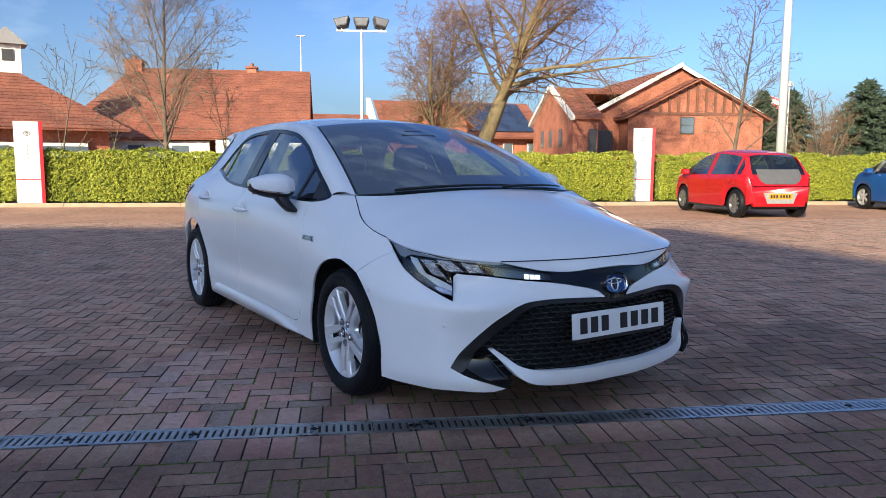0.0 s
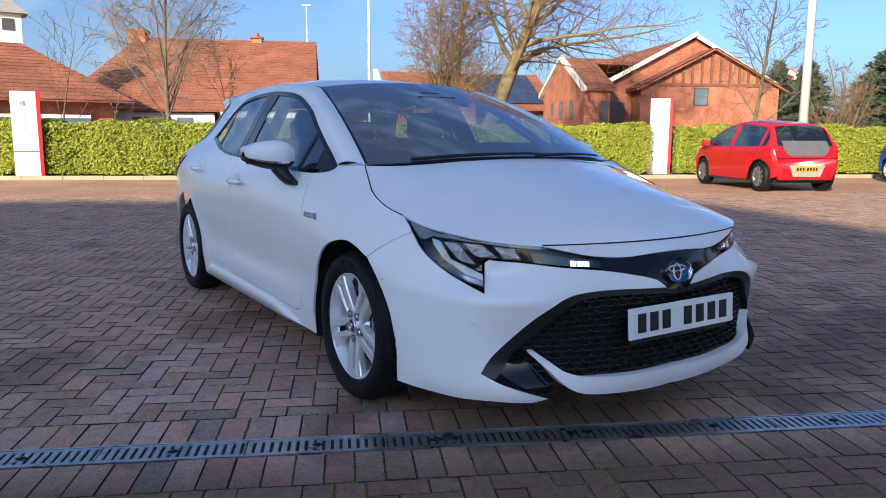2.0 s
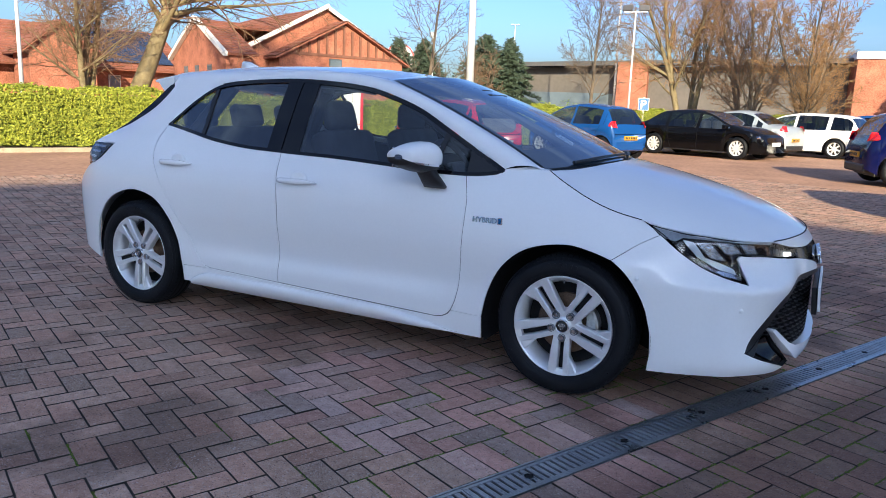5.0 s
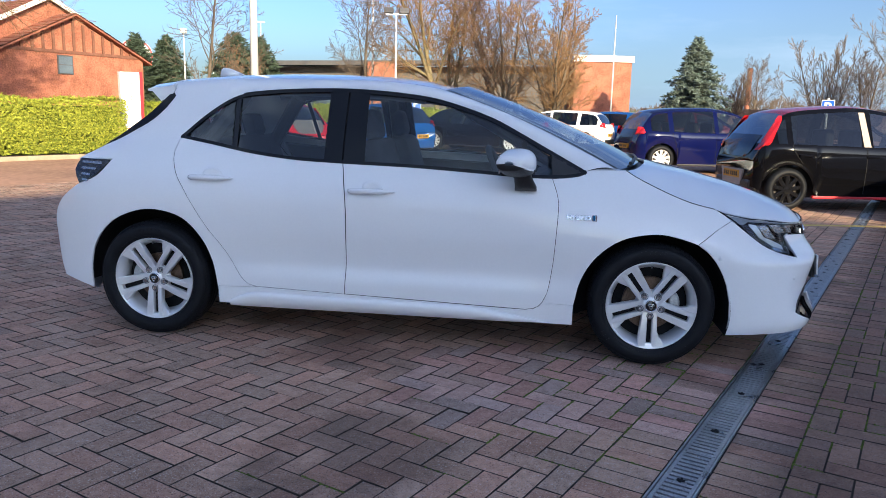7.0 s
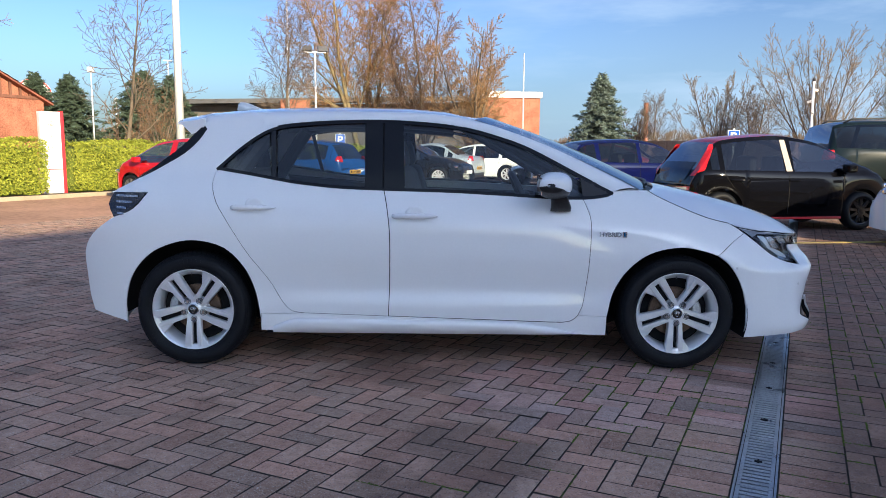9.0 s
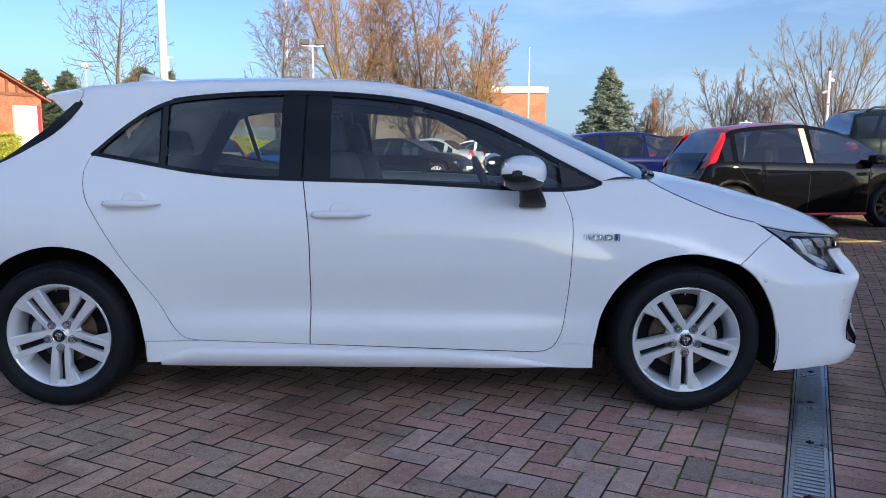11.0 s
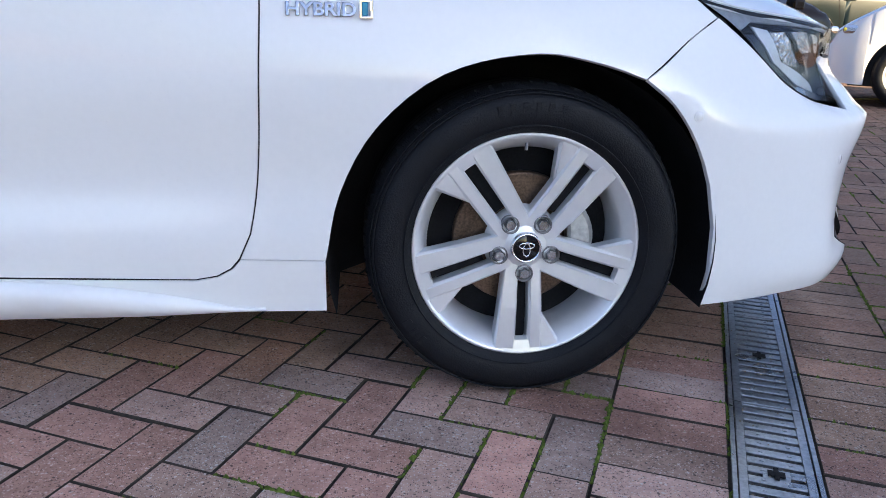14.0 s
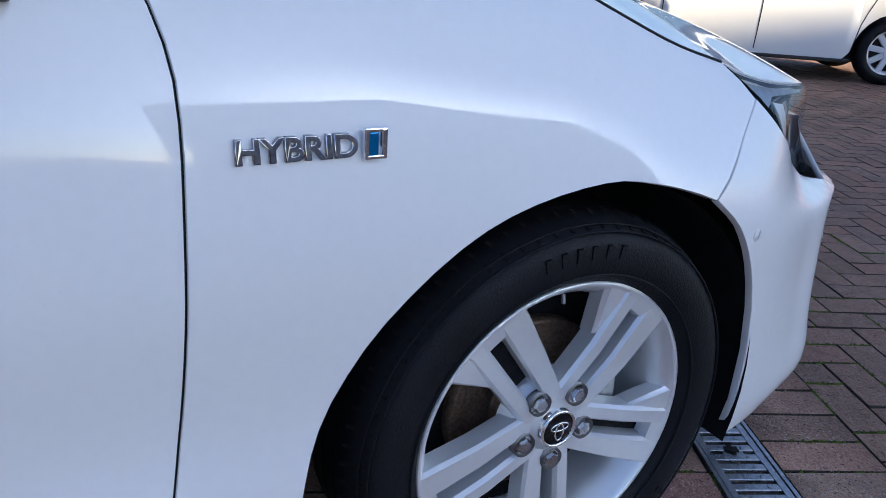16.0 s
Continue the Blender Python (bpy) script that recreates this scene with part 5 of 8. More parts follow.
def parked(name, label, category, at, paint, L, W, H, wb, fo, style="hatch", R=0.30, rim=ALLOY, spokes=7, accent=None, tail_shape=0, roof_paint=None, bumper=None, pillar=None, hatch=None):
    """A parked car, its front axle above the origin, nose towards +x."""
    car = thing(name, label, category, group="parked cars", at=at)
    ro = L - wb - fo
    xr, xf = -wb - ro, fo
    belt, hw, zb = (0.68 if style == "suv" else 0.60) * H, W / 2, 0.20
    if style == "hatch":
        top = spline([(xr, 0.50 * H), (xr + 0.05, 0.61 * H), (xr + 0.14, 0.70 * H), (xr + 0.40, 0.915 * H), (xr + 0.50, 0.945 * H), (xr + 1.0, 0.985 * H), (-1.40, H), (-0.85, 0.955 * H), (0.0, 0.70 * H), (0.12, 0.675 * H), (fo - 0.25, 0.55 * H), (fo - 0.04, 0.44 * H), (fo, 0.36 * H)])
        g0, g1 = xr + 0.30, -0.12
    elif style == "saloon":
        top = spline([(xr, 0.52 * H), (xr + 0.05, 0.66 * H), (xr + 0.55, 0.72 * H), (xr + 1.25, 0.96 * H), (-1.7, H), (-1.15, 0.96 * H), (-0.25, 0.71 * H), (0, 0.68 * H), (fo - 0.25, 0.56 * H), (fo - 0.04, 0.46 * H), (fo, 0.36 * H)])
        g0, g1 = xr + 0.72, -0.3
    else:
        top = spline([(xr, 0.55 * H), (xr + 0.04, 0.62 * H), (xr + 0.22, 0.96 * H), (-wb, H), (-1.35, H), (-0.95, 0.96 * H), (-0.25, 0.70 * H), (0.1, 0.67 * H), (fo - 0.2, 0.60 * H), (fo - 0.03, 0.52 * H), (fo, 0.40 * H)])
        g0, g1 = xr + 0.25, -0.35
    plan = spline([(xr, 0.80), (xr + 0.12, 0.90), (xr + 0.5, 0.98), (-wb / 2, 1.0), (0, 0.985), (fo - 0.35, 0.93), (fo - 0.08, 0.78), (fo, 0.66)])
    RA = R + 0.055

    def bottom(x):
        z = zb + 0.10 * max(0, (x - fo + 0.25) / 0.25) * 0.3 + 0.12 * max(0, (xr + 0.25 - x) / 0.25)
        for wx in (0, -wb):
            if abs(x - wx) < RA:
                z = max(z, R - 0.01 + math.sqrt(max(0, RA**2 - (x - wx) ** 2)))
        return z

    xs = sorted({round(v, 4) for v in list(np.linspace(xr, xf, 44)) + [w + RA * c for w in (0, -wb) for c in (-1, -0.999, -0.96, -0.87, -0.7, -0.5, -0.25, 0, 0.25, 0.5, 0.7, 0.87, 0.96, 0.999, 1)]})

    def section(x):
        t, p, b = top(x), plan(x), bottom(x)
        cab = max(0.0, min(1.0, (t - belt) / (H - belt)))
        bl = min(belt + 0.04 * (-x / wb), t - 0.05) if cab > 0.02 else t - 0.05
        bl = max(bl, b + 0.05)
        w = hw * p
        wr = w * (0.94 - 0.26 * cab)
        zs = [b, b + 0.25 * (bl - b), b + 0.55 * (bl - b), b + 0.85 * (bl - b), bl]
        ws = [0.955, 0.985, 1.0, 0.99, 0.965]
        pts = [(w * k, z) for k, z in zip(ws, zs)]
        pts += [(w * 0.955, bl + 0.012), (wr + 0.02, t - 0.055 - 0.02 * cab), (wr - 0.05, t - 0.018), (wr * 0.55, t + 0.012 * cab), (0, t + 0.02 * cab)]
        return pts

    S = [section(x) for x in xs]
    bodyv, bodyf, roof_f, glassf, rows = [], [], [], {}, len(S[0])
    for x, s in zip(xs, S):
        bodyv += [(x, -y, z) for y, z in s] + [(x, y, z) for y, z in s]
    pill = (-1.28 if style != "suv" else -1.45, -2.35)
    for i in range(len(xs) - 1):
        xm = (xs[i] + xs[i + 1]) / 2
        for sd in (0, 1):
            for j in range(rows - 1):
                a = i * 2 * rows + sd * rows + j
                c = (i + 1) * 2 * rows + sd * rows + j
                f = (a, a + 1, c + 1, c) if sd else (a, c, c + 1, a + 1)
                tall = top(xm) - belt
                side_glass = j == 5 and g0 < xm < g1 and tall > 0.16 and abs(xm - pill[0]) > 0.05 and abs(xm - pill[1]) > 0.05
                screen = j >= 7 and ((-0.95 < xm < g1 + 0.05 and style != "saloon") or (-1.2 < xm < g1 + 0.05 and style == "saloon") or (xr + 0.09 < xm < xr + 0.40 and style != "saloon") or (style == "saloon" and xr + 0.6 < xm < xr + 1.15)) and tall > 0.05
                if side_glass:
                    glassf.setdefault(('window', sd, sum(xm > q for q in pill)), []).append(f)
                elif screen:
                    glassf.setdefault(('windscreen' if xm > -1.3 else 'tailgate_glass', 2, 0), []).append(f)
                elif roof_paint and j >= 7 and top(xm) > 0.90 * H:
                    roof_f.append(f)
                else:
                    bodyf.append(f)
    for f0 in (0, (len(xs) - 1) * 2 * rows):
        bodyf.append([f0 + k for k in range(rows)] + [f0 + rows + k for k in range(rows - 1, -1, -1)])
    part("body", raw("body", bodyv, bodyf, paint, True), None, car)
    if roof_f:
        glassf[("roof", 3, 0)] = roof_f
    for (nm, _, zone), ff in glassf.items():
        used = sorted({k for f in ff for k in f})
        at_ = {k: n for n, k in enumerate(used)}
        part(nm, raw(nm, [bodyv[k] for k in used], [[at_[k] for k in f] for f in ff], roof_paint if nm == "roof" else PALE_TINT if nm == "windscreen" or (nm == "window" and zone == 2) else TINT_DARK, True), None, car, "red painted roof" if nm == "roof" else "tinted car glass")
    # thin dark strips on the body that paint the shade of door gaps
    for sd in (-1, 1):
        for gx, lean in ((-0.36, 0.0), (pill[0], 0.0), (pill[1] + 0.02, 0.16)):
            vs, fs = [], []
            for k in range(9):
                f = k / 8
                x = gx + lean * (1 - f) ** 2
                sec = section(x)
                lo_z, hi_z = sec[0][1] + 0.06, sec[4][1]
                z = lo_z + (hi_z - lo_z) * f
                w = np.interp(z, [q[1] for q in sec[:6]], [q[0] for q in sec[:6]]) + 0.003
                vs += [(x - 0.005, sd * w, z), (x + 0.005, sd * w, z)]
                if k:
                    fs.append((2 * k - 2, 2 * k - 1, 2 * k + 1, 2 * k))
            part("door_gap", raw("door_gap", vs, fs, LINER), None, car)
    # the door pillar's sunlit look, painted beige over the body
    if pillar:
        for sd in (-1, 1):
            s0, s1 = section(pill[0] + 0.01), section(pill[0] - 0.04)
            vs = [(pill[0] + 0.055, sd * (s0[5][0] + 0.004), s0[5][1]), (pill[0] - 0.045, sd * (s0[5][0] + 0.004), s0[5][1]), (pill[0] - 0.075, sd * (s1[6][0] + 0.004), s1[6][1]), (pill[0] + 0.01, sd * (s1[6][0] + 0.004), s1[6][1])]
            part("pillar_trim", raw("pillar_trim", vs, [(0, 1, 2, 3)], pillar), None, car, "door pillar with its sunlit look painted beige")
    if style == "suv":
        for sd in (-1, 1):
            y = sd * hw * 0.60
            bm = bmesh.new()
            tube(bm, [(x, y, top(x) + dz) for x, dz in ((xr + 0.40, -0.01), (xr + 0.55, 0.05), (-wb / 2 - 0.4, 0.055), (-1.55, 0.05), (-1.40, -0.01))], 0.018, 8)
            part("roof_rail", bm, BLACK, car, "black roof rail", smooth=True)
    bm = bmesh.new()
    box(bm, xr + 0.2, xf - 0.25, -hw * 0.72, hw * 0.72, 0.18, 0.42 * H)
    part("underbody", bm, BLACK, car)
    for sx in (-0.95, -1.9):
        for y in (-0.36, 0.36):
            part("seat", boxm(sx - 0.42, sx - 0.28, y - 0.22, y + 0.22, 0.5, H * 0.78, bevel=0.05), FABRIC, car)
    for wx in (0, -wb):
        for sd in (-1, 1):
            wheel(car, wx, sd * (hw - 0.140), R, R, R * 0.68, 0.19, sd, rim, spokes)
    for sd in (-1, 1):
        # tail light: a patch laid over the body's rear corner
        quad = ((xr + 0.02, 0.57), (xr + 0.17, 0.60), (xr + 0.40, 0.90), (xr + 0.33, 0.90)) if tail_shape == 1 else ((xr, 0.58), (xr + 0.20, 0.60), (xr + 0.17, 0.70), (xr + 0.05, 0.70))
        bm = bmesh.new()
        n, grid = 7, []
        for u in range(n):
            for v in range(n):
                a, b = u / (n - 1), v / (n - 1)
                x = (quad[0][0] * (1 - a) + quad[1][0] * a) * (1 - b) + (quad[3][0] * (1 - a) + quad[2][0] * a) * b
                z = ((quad[0][1] * (1 - a) + quad[1][1] * a) * (1 - b) + (quad[3][1] * (1 - a) + quad[2][1] * a) * b) * H
                sec = section(x)
                w = np.interp(z, [q[1] for q in sec[:8]], [q[0] for q in sec[:8]])
                edge = u in (0, n - 1) or v in (0, n - 1)
                grid.append(bm.verts.new((x - (0 if edge else 0.008), sd * (w + (-0.01 if edge else 0.014)), z)))
        for u in range(n - 1):
            for v in range(n - 1):
                bm.faces.new((grid[u * n + v], grid[u * n + v + 1], grid[(u + 1) * n + v + 1], grid[(u + 1) * n + v]))
        part("tail_light", bm, TAIL, car, "red tail light")
        bm = bmesh.new()
        box(bm, xf - 0.42, xf - 0.14, sd * hw * 0.80 - 0.07, sd * hw * 0.80 + 0.07, 0.44 * H, 0.50 * H, bevel=0.03)
        part("headlight", bm, CHROME, car)
        part("mirror", boxm(-0.42, -0.27, sd * (hw + 0.02) - 0.03, sd * (hw + 0.02) + 0.11 * sd + 0.03, belt + 0.02, belt + 0.15, bevel=0.03) if sd > 0 else boxm(-0.42, -0.27, -hw - 0.16, -hw + 0.02, belt + 0.02, belt + 0.15, bevel=0.03), paint, car)
        for hx in (-1.2, -2.15):
            part("door_handle", boxm(hx - 0.09, hx + 0.09, sd * hw * 0.985 - 0.02, sd * hw * 0.985 + 0.02, belt - 0.12, belt - 0.085, bevel=0.008), paint, car)
        part("sill", boxm(-wb + RA, -RA, sd * hw * 0.93 - 0.03, sd * hw * 0.93 + 0.03, 0.185, 0.222, bevel=0.01), accent or BLACK, car)
    if tail_shape == 1:
        # dark hatch panel under the rear window, with rounded lower corners
        prof = [(top(x), x) for x in np.linspace(xr, xr + 0.5, 40)]
        zs, px = [q[0] for q in prof], [q[1] for q in prof]
        bm = bmesh.new()
        grid = []
        for v in range(7):
            z = H * (0.50 + 0.215 * v / 6)
            half = hw * (0.40 + 0.20 * min(1, (v / 6) * 2.2) ** 0.5)
            for u in range(9):
                y = half * (u / 4 - 1)
                grid.append(bm.verts.new((np.interp(z, zs, px) - 0.022 + 0.02 * abs(u / 4 - 1) ** 2, y, z)))
        for v in range(6):
            for u in range(8):
                k = v * 9 + u
                bm.faces.new((grid[k], grid[k + 1], grid[k + 10], grid[k + 9]))
        part("hatch_panel", bm, hatch or GLOSS_BLACK, car, "dark hatch panel under the window", smooth=True)
    if tail_shape == 1:
        bm = bmesh.new()
        prism(bm, [(-hw * 0.46, 0.375 * H), (-hw * 0.36, 0.22 * H), (hw * 0.36, 0.22 * H), (hw * 0.46, 0.375 * H)], -xr + 0.002, -xr + 0.026, m=pose(0, 0, 0, 0, 0, 90))
        part("bumper_insert", bm, HUBCAP, car, "grey bumper insert round the plate")
    pz = (0.285 if tail_shape == 1 else 0.36) * H
    p = part("number_plate", boxm(xr - 0.036, xr + 0.05, -0.26, 0.26, pz, pz + 0.11, bevel=0.004), YELLOW, car, "yellow rear number plate")
    for i in range(7):
        y = -0.21 + i * 0.062 + (0.03 if i > 3 else 0)
        part("plate_bar", boxm(xr - 0.039, xr - 0.034, y, y + 0.04, pz + 0.025, pz + 0.085), BLACK, p)
    part("front_plate", boxm(xf - 0.02, xf + 0.025, -0.26, 0.26, 0.3 * H, 0.3 * H + 0.11), WHITE_SIGN, car)
    part("rear_bumper", boxm(xr - 0.018, xr + 0.12, -hw * 0.72, hw * 0.72, 0.24, 0.33 * H if bumper else 0.42, bevel=0.04), bumper or BLACK, car)
    return car


RED_PAINT = mat("red_paint", (0.34, 0.006, 0.012), 0.2, var=0.03, coat=0.3, spec=0.3)
BLUE_PAINT = mat("blue_paint", (0.008, 0.052, 0.20), 0.2, var=0.03, coat=0.3, spec=0.3)
NAVY_PAINT = mat("navy_paint", (0.003, 0.005, 0.045), 0.10, var=0.03, coat=0.0, spec=0.3)
BLACK_PAINT = mat("black_paint", (0.003, 0.003, 0.004), 0.06, var=0.1, coat=0.0, spec=0.2)
SILVER_PAINT = mat("silver_paint", (0.38, 0.42, 0.45), 0.35, 0.3, var=0.03, coat=0.7)
GREEN_PAINT = mat("green_paint", (0.005, 0.011, 0.013), 0.30, var=0.03, coat=0.3, spec=0.2)
DARK_RED = mat("dark_red_paint", (0.09, 0.004, 0.008), 0.2, var=0.03, coat=0.3, spec=0.3)
ROOF_RED = mat("red_roof", (0.20, 0.006, 0.012), 0.15, var=0.03, coat=0.0, spec=0.3)
HUBCAP = mat("hubcap_grey", (0.30, 0.30, 0.30), 0.5, 0.2, var=0.15, scale=20)
# grey that paints the sky's reflection into the red car's hatch panel
HATCH_SKY = mat("hatch_sky", (0.10, 0.10, 0.105), 0.2, var=0.1, scale=8, coat=0.5)
PILLAR_SUNLIT = mat("pillar_sunlit_beige", (0.36, 0.31, 0.26), 0.6, var=0.1, scale=8)
DARK_ALLOY = mat("dark_alloy", (0.16, 0.16, 0.17), 0.35, 0.6, var=0.1, scale=20)


def aligned(rear, angle, wb):
    """A pose for a car whose rear axle's middle stands at rear and which points along angle."""
    a = radians(angle)
    return pose(rear[0] + wb * math.cos(a), rear[1] + wb * math.sin(a), 0, 0, 0, angle)


parked("red_city_car", "small bright red five-door city car parked by the hedge", "car", aligned((-6.2, 12.0), 155.2, 2.34), RED_PAINT, 3.46, 1.62, 1.42, 2.34, 0.66, tail_shape=1, spokes=8, rim=DARK_ALLOY, bumper=RED_PAINT, hatch=HATCH_SKY)
parked("blue_city_car", "small light blue five-door city car parked by the hedge", "car", aligned((-4.35, 16.6), 153.8, 2.34), BLUE_PAINT, 3.42, 1.62, 1.46, 2.34, 0.66, spokes=6, rim=HUBCAP, bumper=BLUE_PAINT)
parked("black_saloon", "black four-door saloon parked in a row", "car", aligned((-4.0, 21.6), -20, 2.81), BLACK_PAINT, 4.63, 1.81, 1.43, 2.81, 0.8, style="saloon", R=0.33, spokes=10)
parked("navy_hatchback", "dark metallic blue five-door hatchback", "car", aligned((1.9, 13.75), 15, 2.56), NAVY_PAINT, 3.94, 1.74, 1.49, 2.56, 0.8, R=0.32, spokes=10)
parked("black_city_car", "small black city car with a red roof and red trim", "car", aligned((2.70, 7.05), 10, 2.34), BLACK_PAINT, 3.46, 1.62, 1.46, 2.34, 0.66, rim=GLOSS_BLACK, accent=RED_SIGN, pillar=PILLAR_SUNLIT, tail_shape=1, spokes=9, roof_paint=ROOF_RED)
parked("white_small_car", "small white car with white wheel trims", "car", aligned((7.22, 3.36), 142.3, 2.55), PAINT, 3.95, 1.70, 1.50, 2.55, 0.75, R=0.31, rim=WHITE_SIGN, spokes=9)
parked("dark_suv", "dark green sport utility car", "car", aligned((6.78, 9.95), -5, 2.6), GREEN_PAINT, 4.4, 1.85, 1.80, 2.6, 0.85, style="suv", R=0.35)
parked("dark_red_hatchback", "dark red hatchback parked far back in the row", "car", aligned((3.4, 23.4), 15, 2.5), DARK_RED, 4.0, 1.75, 1.5, 2.5, 0.8)
for i, (x, y, pt, st) in enumerate(((-0.9, 22.6, SILVER_PAINT, "saloon"), (1.2, 24.6, PAINT, "hatch"), (3.2, 26.6, BLUE_PAINT, "hatch"))):
    parked(("silver_saloon", "white_hatchback", "bright_blue_hatchback")[i], ("silver four-door saloon parked in a row", "white hatchback parked in a row", "bright blue hatchback parked in a row")[i], "car", aligned((x, y), 160, 2.6), pt, 4.2, 1.78, 1.46, 2.6, 0.85, style=st, R=0.32)

# ---- the white hatchback: its surfaces ----
# x forward from the front axle, y to the car's left, z up. Half widths over (x, z) for the flanks,
# distances from the front axle's middle over (angle, z) for the nose, heights over (x, y) for the bonnet.
FLANK_Z = [0.15, 0.24, 0.34, 0.43, 0.50, 0.62, 0.74, 0.85, 0.95, 1.08, 1.22, 1.37]
FLANK = {
    -3.40: [0.60, 0.62, 0.63, 0.635, 0.64, 0.645, 0.64, 0.62, 0.59, 0.53, 0.48, 0.42],
    -3.20: [0.745, 0.765, 0.774, 0.78, 0.785, 0.79, 0.785, 0.765, 0.725, 0.61, 0.55, 0.46],
    -2.95: [0.815, 0.835, 0.844, 0.852, 0.858, 0.864, 0.862, 0.842, 0.785, 0.645, 0.575, 0.485],
    -2.53: [0.845, 0.862, 0.871, 0.878, 0.884, 0.890, 0.889, 0.868, 0.80, 0.68, 0.598, 0.505],
    -2.00: [0.850, 0.862, 0.872, 0.861, 0.868, 0.888, 0.890, 0.872, 0.808, 0.728, 0.645, 0.545],
    -1.40: [0.850, 0.862, 0.873, 0.857, 0.866, 0.886, 0.888, 0.872, 0.812, 0.742, 0.662, 0.565],
    -0.80: [0.850, 0.862, 0.873, 0.857, 0.866, 0.886, 0.884, 0.862, 0.806, 0.735, 0.652, 0.55],
    -0.35: [0.850, 0.862, 0.871, 0.869, 0.877, 0.889, 0.876, 0.836, 0.758, 0.675, 0.59, 0.49],
    0.00: [0.852, 0.864, 0.871, 0.879, 0.885, 0.890, 0.864, 0.800, 0.700, 0.60, 0.50, 0.40],
}
NOSE_Z = [0.15, 0.23, 0.32, 0.42, 0.545, 0.585, 0.64, 0.72, 0.80, 0.88, 0.96]
NOSE = {
    0: [0.915, 0.955, 0.962, 0.965, 0.960, 0.953, 0.942, 0.885, 0.76, 0.60, 0.40],
    18: [0.945, 0.980, 0.977, 0.968, 0.950, 0.938, 0.920, 0.896, 0.800, 0.620, 0.420],
    32: [1.000, 1.028, 0.998, 0.992, 1.012, 0.985, 0.935, 0.922, 0.830, 0.660, 0.480],
    40: [1.006, 1.040, 1.008, 1.012, 1.034, 0.968, 0.936, 0.932, 0.845, 0.690, 0.510],
    47: [1.000, 1.032, 1.020, 1.012, 1.008, 0.947, 0.930, 0.928, 0.845, 0.710, 0.530],
    55: [0.960, 0.990, 0.982, 0.974, 0.966, 0.934, 0.914, 0.903, 0.830, 0.715, 0.560],
    66: [0.920, 0.932, 0.936, 0.938, 0.940, 0.932, 0.914, 0.872, 0.818, 0.730, 0.600],
    78: [0.872, 0.879, 0.889, 0.900, 0.910, 0.911, 0.902, 0.864, 0.818, 0.755, 0.64],
    90: [0.852, 0.861, 0.869, 0.878, 0.889, 0.890, 0.887, 0.869, 0.833, 0.775, 0.688],
    104: [0.850, 0.86, 0.867, 0.874, 0.888, 0.890, 0.890, 0.882, 0.856, 0.815, 0.745],
}


def table(cols, rows_at):
    """A smooth surface through a table: a function of (column, row)."""
    keys = np.array(sorted(cols), float)
    z0, z1, n = rows_at[0], rows_at[-1], 400
    zs = np.linspace(z0, z1, n + 1)
    D = np.array([[f(z) for z in zs] for f in (spline(list(zip(rows_at, cols[k]))) for k in keys)]).T
    h = np.diff(keys)
    d = np.diff(D, axis=1) / h
    M = np.zeros_like(D)
    for i in range(1, len(keys) - 1):
        w1, w2 = 2 * h[i] + h[i - 1], h[i] + 2 * h[i - 1]
        ok = d[:, i - 1] * d[:, i] > 0
        M[ok, i] = (w1 + w2) / (w1 / d[ok, i - 1] + w2 / d[ok, i])
    M[:, 0], M[:, -1] = d[:, 0], d[:, -1]
    K, D, M = keys.tolist(), D.tolist(), M.tolist()

    def f(a, b):
        a = min(max(a, K[0]), K[-1])
        i = 0
        while i < len(K) - 2 and a > K[i + 1]:
            i += 1
        hh = K[i + 1] - K[i]
        s = (a - K[i]) / hh
        c0, c1, c2, c3 = 2 * s**3 - 3 * s**2 + 1, (s**3 - 2 * s**2 + s) * hh, 3 * s**2 - 2 * s**3, (s**3 - s**2) * hh
        v = min(max((b - z0) / (z1 - z0), 0.0), 1.0) * n
        j = min(int(v), n - 1)
        v -= j
        p, q, mp, mq = D[j], D[j + 1], M[j], M[j + 1]
        return (1 - v) * (c0 * p[i] + c1 * mp[i] + c2 * p[i + 1] + c3 * mp[i + 1]) + v * (c0 * q[i] + c1 * mq[i] + c2 * q[i + 1] + c3 * mq[i + 1])

    return f


flank_w, nose_r = table(FLANK, FLANK_Z), table(NOSE, NOSE_Z)


def flank(x, z):
    """The right flank's point at (x, z)."""
    if x <= 0:
        return Vector((x, -flank_w(x, z), z))
    lo, hi = 5.0, 104.0
    for _ in range(26):
        mid = (lo + hi) / 2
        if nose_r(mid, z) * math.cos(radians(mid)) > x:
            lo = mid
        else:
            hi = mid
    return Vector((x, -nose_r(lo, z) * math.sin(radians(lo)), z))


def nose(a, z):
    """The nose's point at the angle a (positive to the car's right) and height z."""
    r = nose_r(abs(a), z)
    return Vector((r * math.cos(radians(a)), -r * math.sin(radians(a)), z))


SEAM = [(-0.150, 0.968), (-0.10, 0.938), (-0.013, 0.896), (0.092, 0.851), (0.182, 0.820), (0.285, 0.796)]  # bonnet edge over the wing
LAMP_TOP = [(69.1, 0.794), (65.7, 0.779), (59.3, 0.761), (50.9, 0.747), (42.2, 0.731), (33.2, 0.719)]  # its edge over the headlight
bonnet_edge = spline([(p.x, -p.y, p.z) for p in [flank(x, z) for x, z in SEAM] + [nose(a, z) for a, z in LAMP_TOP[1:]]] + [(0.89, 0.44, 0.56)])
bonnet_mid = spline([(-0.3, 1.03), (0.0, 0.995), (0.2, 0.956), (0.4, 0.908), (0.6, 0.852), (0.75, 0.797), (0.83, 0.760), (0.885, 0.722)])


